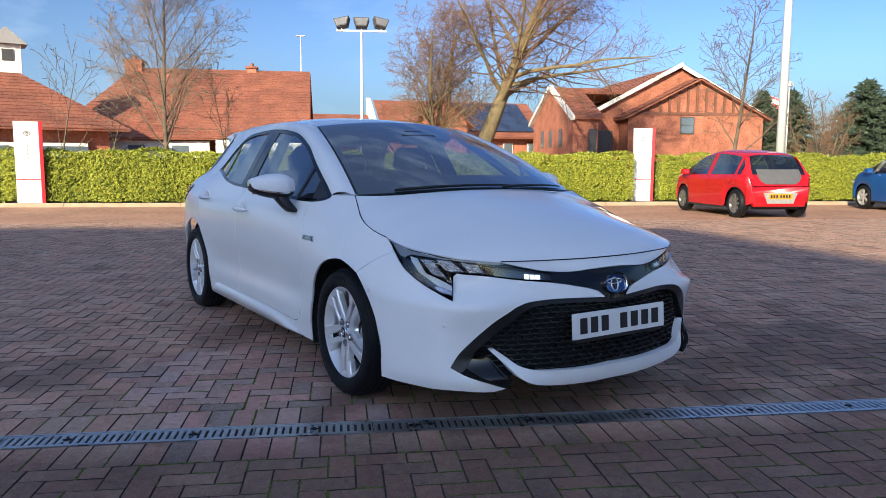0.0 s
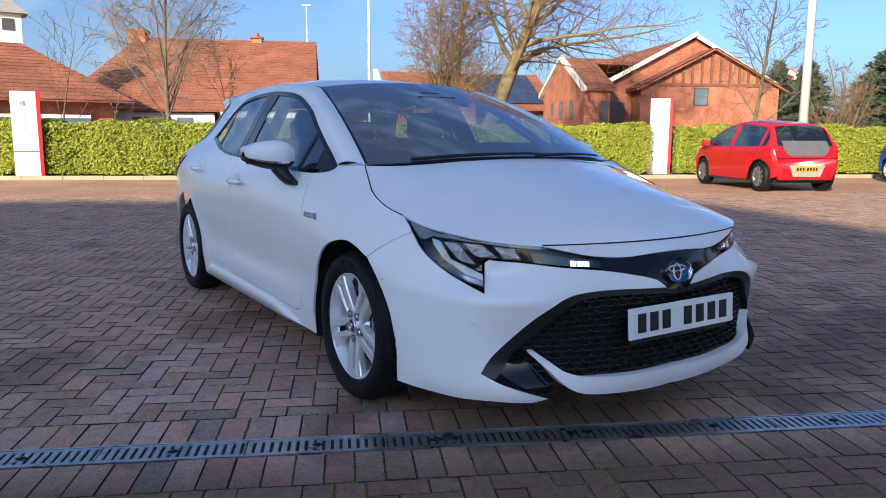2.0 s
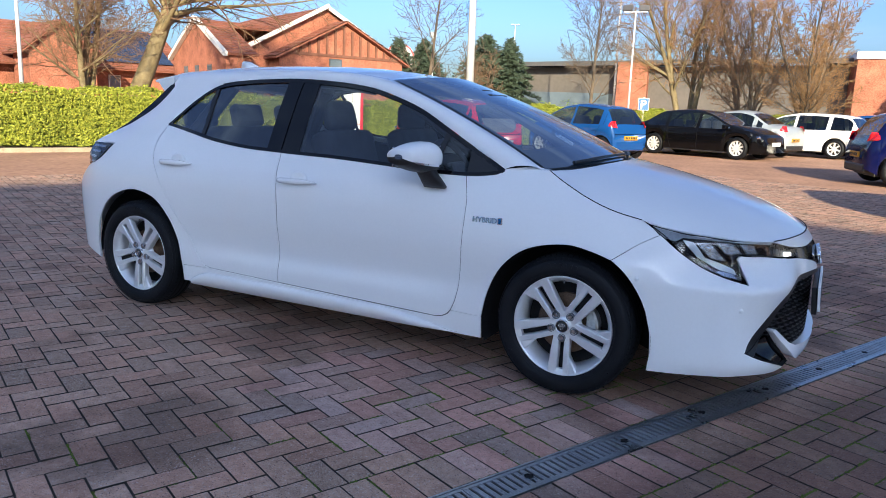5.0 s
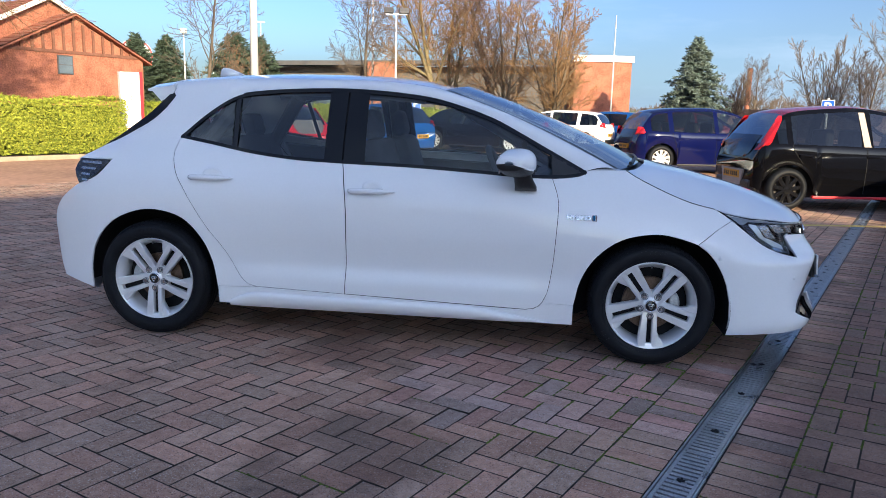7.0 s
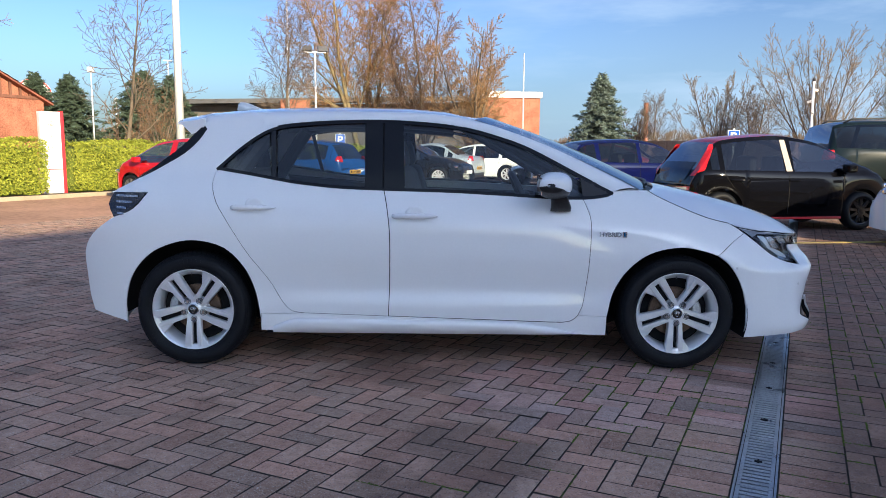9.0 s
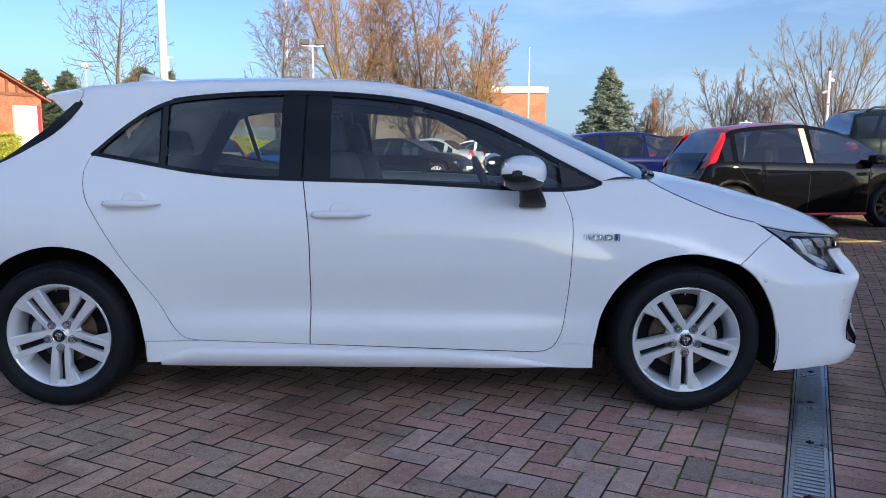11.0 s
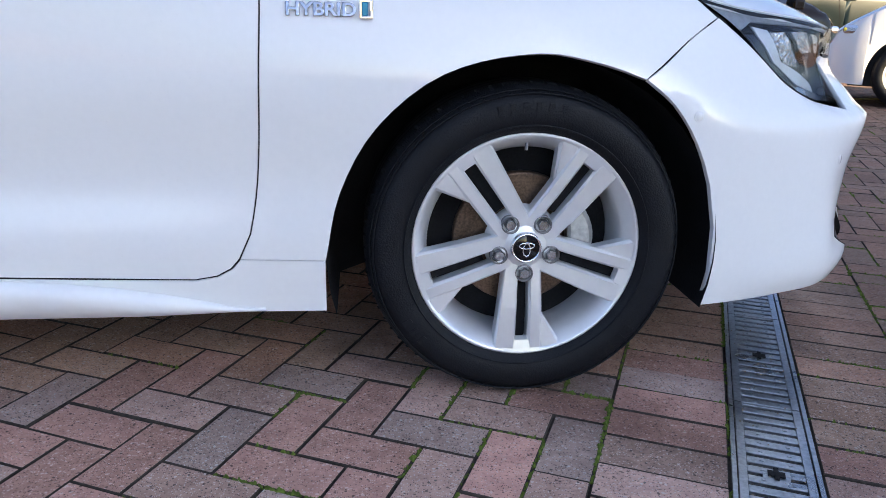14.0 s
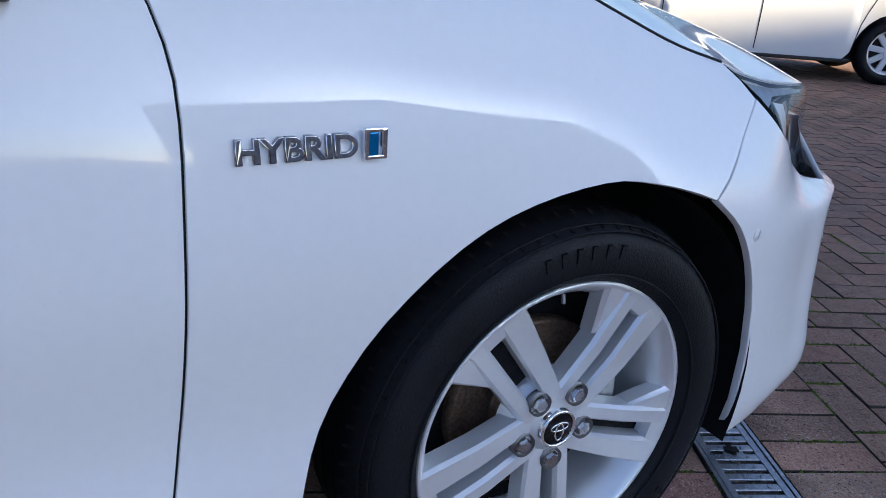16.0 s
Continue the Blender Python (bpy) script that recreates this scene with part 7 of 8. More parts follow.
    # tail light
    tl = panel("tail_light", outline([(-3.06, 0.808), (-2.950, 0.862), (-2.889, 0.940)], [(-2.889, 0.940), (-3.075, 0.945)], [(-3.075, 0.945), (-3.10, 0.88), (-3.06, 0.808)]), flank, TAIL_DARK, hero, "dark smoked tail light", step=0.02, push=0.006, thick=0.05, gap=0.003, **S)
    for k in range(4):
        z = 0.922 - 0.030 * k
        vs, fs = strip([(-3.055 + 0.006 * k, z), (-3.0, z - 0.002), (-2.93 - 0.028 * k, z - 0.004)], flank, 0.011, 0.010, side)
        part("lamp_bar", raw("lamp_bar", vs, fs, LAMP_BAR), None, tl, "silver bar inside the lamp")


LAMP_BAR = mat("lamp_silver", (0.45, 0.46, 0.48), 0.2, 0.8, var=0.1)
TINT_R = glass_mat("privacy_glass", (0.70, 0.75, 0.77), 0.08)
TAIL_DARK = mat("smoked_lens", (0.03, 0.028, 0.03), 0.1, var=0.3, scale=40, coat=0.6)
flank_parts(1)
flank_parts(-1)


def roof_parts():
    vs, fs, n = [], [], 17
    xs = list(np.linspace(0, 1, 30))
    for u in xs:
        for k in range(n):
            q = -1 + 2 * k / (n - 1)
            front = screen(1, q).x
            x = front + (-2.635 - 0.03 * (1 - q * q) - front) * u
            w = ROOF_W(x)
            e = ROOF_Z(x)
            cz = e + 0.034 + 0.006 * math.sin(math.pi * u)
            f = screen(1, q)
            z = e + (cz - e) * (1 - abs(q) ** 2.4)
            bl = max(0.0, 1 - u * 8)
            vs.append(Vector((x, w * q, z * (1 - bl) + f.z * bl)))
    for i in range(29):
        for k in range(n - 1):
            fs.append((i * n + k, i * n + k + 1, (i + 1) * n + k + 1, (i + 1) * n + k))
    part("roof", raw("roof", vs, fs, PAINT, True), None, hero)
    # spoiler over the tailgate
    vs, fs, n = [], [], 21
    for k in range(n):
        q = -1 + 2 * k / (n - 1)
        c = 1 - q * q
        x0 = -2.637 - 0.03 * c
        e = ROOF_Z(x0)
        zr = e + 0.036 * (1 - abs(q) ** 2.4) - 0.016 * abs(q) ** 6
        y = 0.545 * q
        drop = 0.02 * abs(q) ** 4
        sec = [(x0 + 0.004, zr - 0.03), (x0, zr - 0.001), (x0 - 0.05, zr - 0.012), (-2.77 - 0.06 * c, 1.356 + 0.022 * c - drop), (-2.797 - 0.065 * c, 1.347 + 0.020 * c - drop), (-2.796 - 0.065 * c, 1.338 + 0.018 * c - drop), (-2.77 - 0.06 * c, 1.315 + 0.018 * c), (-2.72 - 0.02 * c, 1.262 + 0.028 * c), (-2.66, 1.288 + 0.03 * c)]
        vs += [Vector((x, y, z)) for x, z in sec]
    m = 9
    for k in range(n - 1):
        for i in range(m):
            fs.append((k * m + i, k * m + (i + 1) % m, (k + 1) * m + (i + 1) % m, (k + 1) * m + i))
    fs += [tuple(range(m)), tuple(range((n - 1) * m + m - 1, (n - 1) * m - 1, -1))]
    sp = raw("rear_spoiler", vs, fs, PAINT, True)
    sp.polygons[len(fs) - 1].use_smooth = sp.polygons[len(fs) - 2].use_smooth = False
    part("rear_spoiler", sp, None, hero)
    # shark fin
    bm = bmesh.new()
    prism(bm, [(-2.42, 1.425), (-2.55, 1.478), (-2.60, 1.480), (-2.615, 1.420)], -0.018, 0.018)
    bmesh.ops.bevel(bm, geom=list(bm.edges), offset=0.008, segments=2, affect="EDGES")
    part("aerial_fin", bm, PAINT, hero, smooth=True)
    # rear window and tail
    vs, fs, n = [], [], 11
    prof = [(-2.72, 1.285), (-2.86, 1.150), (-3.02, 1.050), (-3.16, 0.945), (-3.20, 0.80), (-3.30, 0.70), (-3.345, 0.60), (-3.335, 0.42), (-3.30, 0.26), (-3.20, 0.20)]
    wid = [0.56, 0.60, 0.66, 0.70, 0.745, 0.72, 0.66, 0.67, 0.70, 0.72]
    for (x, z), w in zip(prof, wid):
        for k in range(n):
            q = -1 + 2 * k / (n - 1)
            vs.append(Vector((x + 0.14 * (abs(q) ** 2.6) * (1 if z < 0.9 else 0.5), w * q, z)))
    glass = [(i * n + k, i * n + k + 1, (i + 1) * n + k + 1, (i + 1) * n + k) for i in range(3) for k in range(n - 1)]
    tail = [(i * n + k, i * n + k + 1, (i + 1) * n + k + 1, (i + 1) * n + k) for i in range(6) for k in range(n - 1)]
    part("tailgate_glass", raw("tailgate_glass", vs[: 4 * n], glass, TINT_R, True), None, hero, "dark tailgate window")
    part("tailgate", raw("tailgate", vs[3 * n :], tail, PAINT, True), None, hero)
    # windscreen
    P = [(s, q) for s, q in outline([(0, -0.985), (1, -0.985)], [(1, -0.985), (1, 0.985)], [(1, 0.985), (0, 0.985)], [(0, 0.985), (0, -0.985)], step=0.06)]
    panel("windscreen", P, screen, SCREEN, hero, step=0.08, thick=0.0, push=0.004, gap=0)
    for nm, a, b in (("lower", (0.0, -0.98), (0.0, 0.98)), ("upper", (0.985, -0.97), (0.985, 0.97))):
        w = 0.17 if nm == "lower" else 0.05
        pts = [(a[0] + (w * 0.5 if nm == "lower" else -w * 0.4), q) for q in np.linspace(a[1], b[1], 30)]
        vs, fs = strip(pts, screen, w, -0.002)
        part("screen_band", raw("screen_band", vs, fs, BLACK), None, hero, "black printed edge of the windscreen")
    for q in (-0.965, 0.965):
        vs, fs = strip([(s, q) for s in np.linspace(0.0, 1.0, 24)], screen, 0.06, -0.002)
        part("screen_band", raw("screen_band", vs, fs, BLACK), None, hero)
    # bonnet
    edge = [(p.x, p.y) for p in [flank(x, z) for x, z in SEAM]] + [(p.x, p.y) for p in [nose(a, z) for a, z in LAMP_TOP[1:]]]
    front = [(nose(a, 0.722).x, nose(a, 0.722).y) for a in np.linspace(32.5, -32.5, 24)]
    left = [(x, -y) for x, y in edge[::-1]]
    back = [(-0.150 + 0.165 * (1 - (y / 0.69) ** 2), y) for y in np.linspace(0.69, -0.69, 24)]
    front[0], front[-1] = edge[-1], left[0]
    back[0], back[-1] = left[-1], edge[0]
    panel("bonnet", outline(edge, front, left, back, step=0.03), bonnet, PAINT, hero, step=0.03, gap=0.002, thick=0.015)
    # dark strip that paints the shade of the bonnet's front gap
    vs, fs = strip([(a, 0.7222) for a in np.linspace(32.3, -32.3, 40)], nose, 0.0042, 0.0012, 1, DEG)
    part("shut_line", raw("shut_line", vs, fs, LINER), None, hero)
    # scuttle and wipers
    vs = []
    for y in np.linspace(-0.68, 0.68, 20):
        k = 1 - (y / 0.69) ** 2
        vs += [Vector((-0.16 + 0.175 * k, y, 0.945 + 0.022 * k)), Vector((-0.24 + 0.175 * k, y, 0.952 + 0.022 * k))]
    fs = [(2 * i, 2 * i + 1, 2 * i + 3, 2 * i + 2) for i in range(19)]
    part("scuttle_panel", raw("scuttle_panel", vs, fs, BLACK), None, hero, "black plastic scuttle")
    for y0, y1, x0 in ((-0.50, 0.16, 0.0), (0.10, 0.62, 0.0)):
        bm = bmesh.new()
        pts = []
        for t in np.linspace(0, 1, 8):
            y = y0 + (y1 - y0) * t
            q = screen(0.012 + 0.022 * math.sin(t * 2.2), y / 0.68)
            pts.append(q + Vector((0.010, 0, 0.012)))
        tube(bm, pts, [0.009, 0.009, 0.009, 0.008, 0.007, 0.006, 0.006, 0.004], 6)
        part("wiper", bm, BLACK, hero, "black windscreen wiper")


REFLECTOR = mat("lamp_reflector", (0.46, 0.47, 0.49), 0.22, 0.95, var=0.6, scale=45, fine=110, bump=0.6)
LAMP_GREYED = mat("lens_border_sheen", (0.30, 0.315, 0.335), 0.3, 0.3, var=0.15, scale=20)
GUIDE = mat("light_guide", (0.58, 0.60, 0.62), 0.25, 0.1, var=0.05, scale=20)
SATIN = mat("satin_black", (0.014, 0.014, 0.016), 0.38, var=0.2, scale=30, spec=0.35)
SCREEN = glass_mat("windscreen_glass", (0.64, 0.75, 0.83))
roof_parts()


def nose_parts():
    def ang(x, z):
        p = flank(x, z)
        return (math.degrees(math.atan2(-p.y, p.x)), z)

    SKIN = outline(
        [(66.3, 0.178), (56.3, 0.180), (43.2, 0.186), (34.4, 0.184), (31.2, 0.199)],
        [(31.2, 0.199), (36.7, 0.232), (41.1, 0.258), (44.3, 0.283)],
        [(44.3, 0.283), (42.4, 0.340), (34.7, 0.470), (28.8, 0.540)],
        [(28.8, 0.540), (26.1, 0.555), (22.0, 0.560), (14.2, 0.562), (3.5, 0.556)],
        [(3.5, 0.556), (5.6, 0.585), (12.4, 0.613), (19.0, 0.630), (27.2, 0.643), (36.1, 0.660), (42.6, 0.666), (44.8, 0.651), (44.0, 0.562)][:7],
        [(42.6, 0.666), (44.7, 0.656), (44.0, 0.562)],
        [(44.0, 0.562), (48.3, 0.581), (53.7, 0.617), (59.2, 0.671), ang(0.368, 0.742)],
        [ang(0.368, 0.742), ang(0.293, 0.70), ang(0.199, 0.632)],
        [ang(0.199, 0.632), ang(0.257, 0.586), ang(0.313, 0.513), ang(0.352, 0.432), ang(0.374, 0.346), ang(0.379, 0.250), (66.3, 0.178)],
        step=0.9,
    )
    LAMP = outline(LAMP_TOP + [(26.4, 0.692), (18.6, 0.668)], [(18.6, 0.668), (18.2, 0.634)], [(18.2, 0.634), (27.2, 0.647), (36.1, 0.664), (42.6, 0.671)], [(42.6, 0.671), (45.2, 0.660), (44.3, 0.574)], [(44.3, 0.574), (48.3, 0.584), (53.7, 0.620), (59.2, 0.674), (63.4, 0.739), (69.1, 0.794)], step=0.9)
    for side in (1, -1):
        S = dict(side=side)
        panel("bumper_skin", SKIN, nose, PAINT, hero, "white front bumper skin", step=0.022, gap=0.0006, **S)
        lamp = panel("headlight", LAMP, nose, CLEAR, hero, "clear headlight with chrome reflectors in a black housing", step=0.022, push=0.0, thick=0.003, **S)
        panel("lamp_housing", [(a * 1.0, z) for a, z in LAMP], nose, GLOSS_BLACK, lamp, step=0.022, push=-0.040, thick=-0.038, gap=0.003, **S)
        def inlay(name, pts, material, push, label="", thick=0.004):
            panel(name, outline(*[[p, q] for p, q in zip(pts, pts[1:] + pts[:1])], step=0.9), nose, material, lamp, label, step=0.016, push=push, thick=thick, gap=0.0006, **S)

        # grey band on the lens's outer border that paints its reflection
        inlay("lamp_trim", [(67.8, 0.790), (61.5, 0.771), (53.3, 0.753), (46.0, 0.740), (46.0, 0.731), (53.3, 0.739), (58.7, 0.743), (60.8, 0.726), (63.5, 0.737)], LAMP_GREYED, -0.012, "grey lens border with its reflection painted in")
        inlay("light_guide", [(58.8, 0.735), (56.2, 0.726), (53.1, 0.660), (48.1, 0.634), (45.2, 0.617), (44.9, 0.599), (49.4, 0.615), (54.9, 0.660), (58.1, 0.713)], GUIDE, -0.014, "pale hooked light guide")
        inlay("lamp_toe", [(44.8, 0.598), (44.4, 0.581), (48.4, 0.592), (50.2, 0.606), (49.4, 0.612)], LAMP_BAR, -0.012, "silver toe of the lamp")
        for pts in ([(55.7, 0.726), (52.0, 0.724), (49.2, 0.675), (46.9, 0.645), (51.4, 0.654)], [(50.5, 0.723), (45.6, 0.719), (42.1, 0.671), (45.6, 0.671), (47.5, 0.677)], [(43.2, 0.716), (38.5, 0.707), (36.6, 0.671), (40.7, 0.672)]):
            inlay("reflector", pts, REFLECTOR, -0.026, "faceted chrome reflector", thick=0.012)
        PEAR = [(34.9, 0.697), (20.5, 0.668), (19.6, 0.642), (33.9, 0.660)]
        inlay("lamp_pod", PEAR, CHROME_DARK, -0.016)
        for k in range(3):
            a = 25.8 - 1.55 * k
            inlay("day_light", [(a, 0.668 - 0.002 * k), (a - 1.3, 0.666 - 0.002 * k), (a - 1.35, 0.648 - 0.001 * k), (a - 0.1, 0.649 - 0.001 * k)], DRL_MAT if side > 0 else CHROME, -0.011, "lit white daytime light")
        # grille surround and lower vent
        FR = outline([(44.3, 0.283), (42.4, 0.340), (34.7, 0.470), (28.8, 0.540)], [(28.8, 0.540), (26.1, 0.555), (22.0, 0.560), (14.2, 0.562), (0.0, 0.553)], [(0.0, 0.553), (0.0, 0.530)], [(0.0, 0.530), (14.2, 0.540), (24.0, 0.533), (27.0, 0.512)], [(27.0, 0.512), (33.5, 0.425), (38.4, 0.350)], [(38.4, 0.350), (41.3, 0.268), (44.3, 0.283)], step=0.9)
        panel("grille_surround", FR, nose, SATIN, hero, "satin black grille surround", step=0.02, push=-0.004, thick=0.03, **S)
        VENT = outline([(44.0, 0.282), (41.1, 0.258), (36.7, 0.232), (31.2, 0.199)], [(31.2, 0.199), (29.6, 0.222)], [(29.6, 0.222), (32.5, 0.270), (36.2, 0.345)], [(36.2, 0.345), (39.0, 0.350)], [(39.0, 0.350), (41.5, 0.305), (44.0, 0.282)], step=0.9)
        panel("corner_vent", VENT, nose, LINER, hero, "gloss black corner vent", step=0.02, push=-0.03, thick=-0.03, **S)
        PLATE_FIN = outline([(42.0, 0.300), (39.6, 0.318), (36.0, 0.338)], [(36.0, 0.338), (32.4, 0.285), (29.2, 0.224)], [(29.2, 0.224), (32.6, 0.214), (37.0, 0.250), (42.0, 0.300)], step=0.9)
        panel("vent_plate", PLATE_FIN, nose, GLOSS_BLACK, hero, "gloss black vent plate", step=0.02, push=-0.014, thick=0.02, **S)
        # parking sensors
        for a, z in ((45.9, 0.460), (70.6, 0.566)):
            c, o = nose(a, z), Vector((math.cos(radians(a)), -math.sin(radians(a)), 0))
            bm = bmesh.new()
            lathe(bm, [(0.0, 0.0012), (0.0085, 0.0012), (0.0092, -0.0006), (0.0110, 0.0006), (0.0114, -0.004)], 20, m=Matrix.Translation(c) @ o.to_track_quat("Y", "Z").to_matrix().to_4x4())
            bmesh.ops.transform(bm, matrix=Matrix.Diagonal((1, side, 1, 1)), verts=bm.verts)
            part("parking_sensor", bm, PAINT, hero, smooth=True)
    INNER = [(34.2, 0.364), (31.0, 0.327), (28.1, 0.291), (23.5, 0.268), (13.4, 0.254), (0.0, 0.251)]
    OUTER = [(35.3, 0.362), (31.9, 0.308), (27.2, 0.236), (22.6, 0.204), (12.6, 0.187), (0.0, 0.182)]
    panel("front_lip", outline([(-a, z) for a, z in INNER] + INNER[-2::-1], [INNER[0], OUTER[0]], OUTER + [(-a, z) for a, z in OUTER[-2::-1]], [(-OUTER[0][0], OUTER[0][1]), (-INNER[0][0], INNER[0][1])], step=0.9), nose, PAINT, hero, "white lower lip of the bumper, swept up at both ends", step=0.02, push=0.005, thick=0.035, gap=0)
    STRIP = outline([(-33.0, 0.718), (-26.4, 0.694), (-20.1, 0.676), (-13.2, 0.669), (-5.8, 0.677), (0, 0.681), (5.8, 0.677), (13.2, 0.669), (20.1, 0.676), (26.4, 0.694), (33.0, 0.718)], [(33.0, 0.718), (18.4, 0.668)], [(18.4, 0.668), (18.4, 0.632)], [(18.4, 0.632), (12.4, 0.615), (5.6, 0.587), (3.7, 0.553), (2.0, 0.546), (-2.0, 0.546), (-3.7, 0.553), (-5.6, 0.587), (-12.4, 0.615), (-18.4, 0.632)], [(-18.4, 0.632), (-18.4, 0.668)], [(-18.4, 0.668), (-33.0, 0.718)], step=0.7)
    panel("nose_trim", STRIP, nose, GLOSS_BLACK, hero, "gloss black strip between the headlights", step=0.02, push=-0.003, thick=0.03, gap=0.001)
    TOP = outline([(-33.0, 0.721), (-20.1, 0.723), (0, 0.7225), (20.1, 0.723), (33.0, 0.721)], [(33.0, 0.721), (26.5, 0.697), (20.1, 0.678), (13.2, 0.671), (5.8, 0.679), (0, 0.683), (-5.8, 0.679), (-13.2, 0.671), (-20.1, 0.678), (-26.5, 0.697), (-33.0, 0.721)], step=0.7)
    panel("nose_panel", TOP, nose, PAINT, hero, "white nose panel over the emblem", step=0.02, gap=0.001)
    # grille: a dark plate with rows of raised honeycomb links
    G = outline([(-40.0, 0.30), (-33.5, 0.43), (-27.0, 0.52), (-14, 0.548), (0, 0.548), (14, 0.548), (27.0, 0.52), (33.5, 0.43), (40.0, 0.30)], [(40.0, 0.30), (31.0, 0.262), (14.7, 0.245), (0, 0.243), (-14.7, 0.245), (-31.0, 0.262), (-40.0, 0.30)], step=0.9)
    g = panel("grille", G, nose, LINER, hero, "black honeycomb grille", step=0.03, push=-0.05, thick=0.0, gap=0)
    poly = np.array(inset([(a * DEG, z) for a, z in G], 0.012))
    vs, fs = [], []
    for j in range(14):
        z = 0.262 + j * 0.0215
        for i in range(-15, 16):
            a = (i + 0.5 * (j % 2)) * 3.1
            if not (inside(poly, (a * DEG, z))):
                continue
            link = [(a - 1.58, z + 0.0108), (a - 1.30, z + 0.0054), (a - 1.02, z), (a - 0.4, z), (a + 0.4, z), (a + 1.02, z), (a + 1.30, z + 0.0054), (a + 1.58, z + 0.0108)]
            v2, f2 = strip(link, grille_face, 0.0036, 0.012, 1, DEG)
            b = len(vs)
            vs += v2
            fs += [tuple(b + k for k in f) for f in f2]
    part("honeycomb", raw("honeycomb", vs, fs, GRILLE_MAT), None, g)["kind"] = "stuff"
    # number plate with bars
    pl = part("number_plate", boxm(-0.006, 0.006, -0.26, 0.26, -0.0555, 0.0555, bevel=0.003, m=pose(0.976, 0, 0.448, 0, -4, 0)), PLATE, hero, "white front number plate with black bars")
    for i in range(7):
        y = 0.222 - i * 0.060 - (0.045 if i > 3 else 0)
        part("plate_bar", boxm(0.006, 0.0072, y - 0.040, y, -0.034, 0.034, m=pose(0.976, 0, 0.448, 0, -4, 0)), BLACK, pl)
    part("plate_holder", boxm(-0.03, -0.007, -0.24, 0.24, -0.075, 0.05, bevel=0.004, m=pose(0.976, 0, 0.448, 0, -4, 0)), BLACK, hero)
    # emblem: a plain oval in blue and chrome
    c = nose(0, 0.612) + Vector((0.004, 0, 0))
    tilt = pose(0, 0, 0, 0, 0, -90) @ pose(0, 0, 0, 12, 0, 0)
    em = Matrix.Translation(c) @ tilt @ Matrix.Diagonal((1.0, 1, 0.76, 1))
    bm = bmesh.new()
    lathe(bm, [(0.0, -0.010), (0.050, -0.008), (0.054, -0.006)], 36, m=em)
    e = part("emblem", bm, EMBLEM, hero, "blue oval emblem with a chrome ring", smooth=True)
    bm = bmesh.new()
    lathe(bm, [(0.052, -0.008), (0.055, -0.014), (0.060, -0.014), (0.063, -0.006), (0.063, 0.006)], 36, m=em)
    part("chrome_ring", bm, CHROME, e, smooth=True)
    bm = bmesh.new()
    for rx, rz, z0 in ((0.018, 0.040, -0.004), (0.042, 0.014, 0.014)):
        ring = [em @ Vector((rx * math.cos(t), -0.012, z0 + rz * math.sin(t))) for t in np.linspace(0, 2 * math.pi, 25)]
        tube(bm, ring, 0.0052, 6, cap=False)
    part("chrome_loop", bm, CHROME, e, smooth=True)


def grille_face(a, z):
    p = nose(a, z)
    return p - Vector((math.cos(radians(a)), -math.sin(radians(a)), 0)) * 0.040


SIGN[grille_face] = SIGN[nose]
DRL_MAT = bpy.data.materials.new("daytime_led")
DRL_MAT.use_nodes = True
DRL_MAT.node_tree.nodes["Principled BSDF"].inputs["Emission Color"].default_value = (1, 0.97, 0.9, 1)
DRL_MAT.node_tree.nodes["Principled BSDF"].inputs["Emission Strength"].default_value = 0.9
CHROME_DARK = mat("dark_chrome", (0.12, 0.125, 0.13), 0.15, 0.9, var=0.2, scale=60)
GRILLE_MAT = mat("grille_plastic", (0.02, 0.02, 0.021), 0.35, var=0.2, scale=30)
PLATE = mat("plate_white", (0.80, 0.80, 0.78), 0.4, var=0.02)
EMBLEM = mat("emblem_blue", (0.01, 0.05, 0.18), 0.08, 0.3, var=0.2, coat=1.0)
nose_parts()


# ---- wheels ----
def loft_bar(bm, a0, a1, w0, w1, y0, y1, depth, top=0.72, bow=0.0):
    """A tapered bar in the wheel's plane from point a0 to a1 (x, z), faced at y0..y1, with sloping flanks."""
    a0, a1 = Vector((a0[0], 0, a0[1])), Vector((a1[0], 0, a1[1]))
    d = (a1 - a0).normalized()
    s = Vector((d.z, 0, -d.x))
    rows = []
    for t, w, y in ((0, w0, y0), (0.5, (w0 + w1) / 2, (y0 + y1) / 2 + bow), (1, w1, y1)):
        c = a0.lerp(a1, t)
        rows.append([bm.verts.new(c + s * (w * k) + Vector((0, yy, 0))) for k, yy in ((-0.5, y + depth), (-0.5, y + 0.006), (-0.5 * top, y), (0.5 * top, y), (0.5, y + 0.006), (0.5, y + depth))])
    for a, b in zip(rows, rows[1:]):
        for k in range(5):
            bm.faces.new((a[k], a[k + 1], b[k + 1], b[k]))
    for r in (rows[0], rows[-1]):
        bm.faces.new(r)


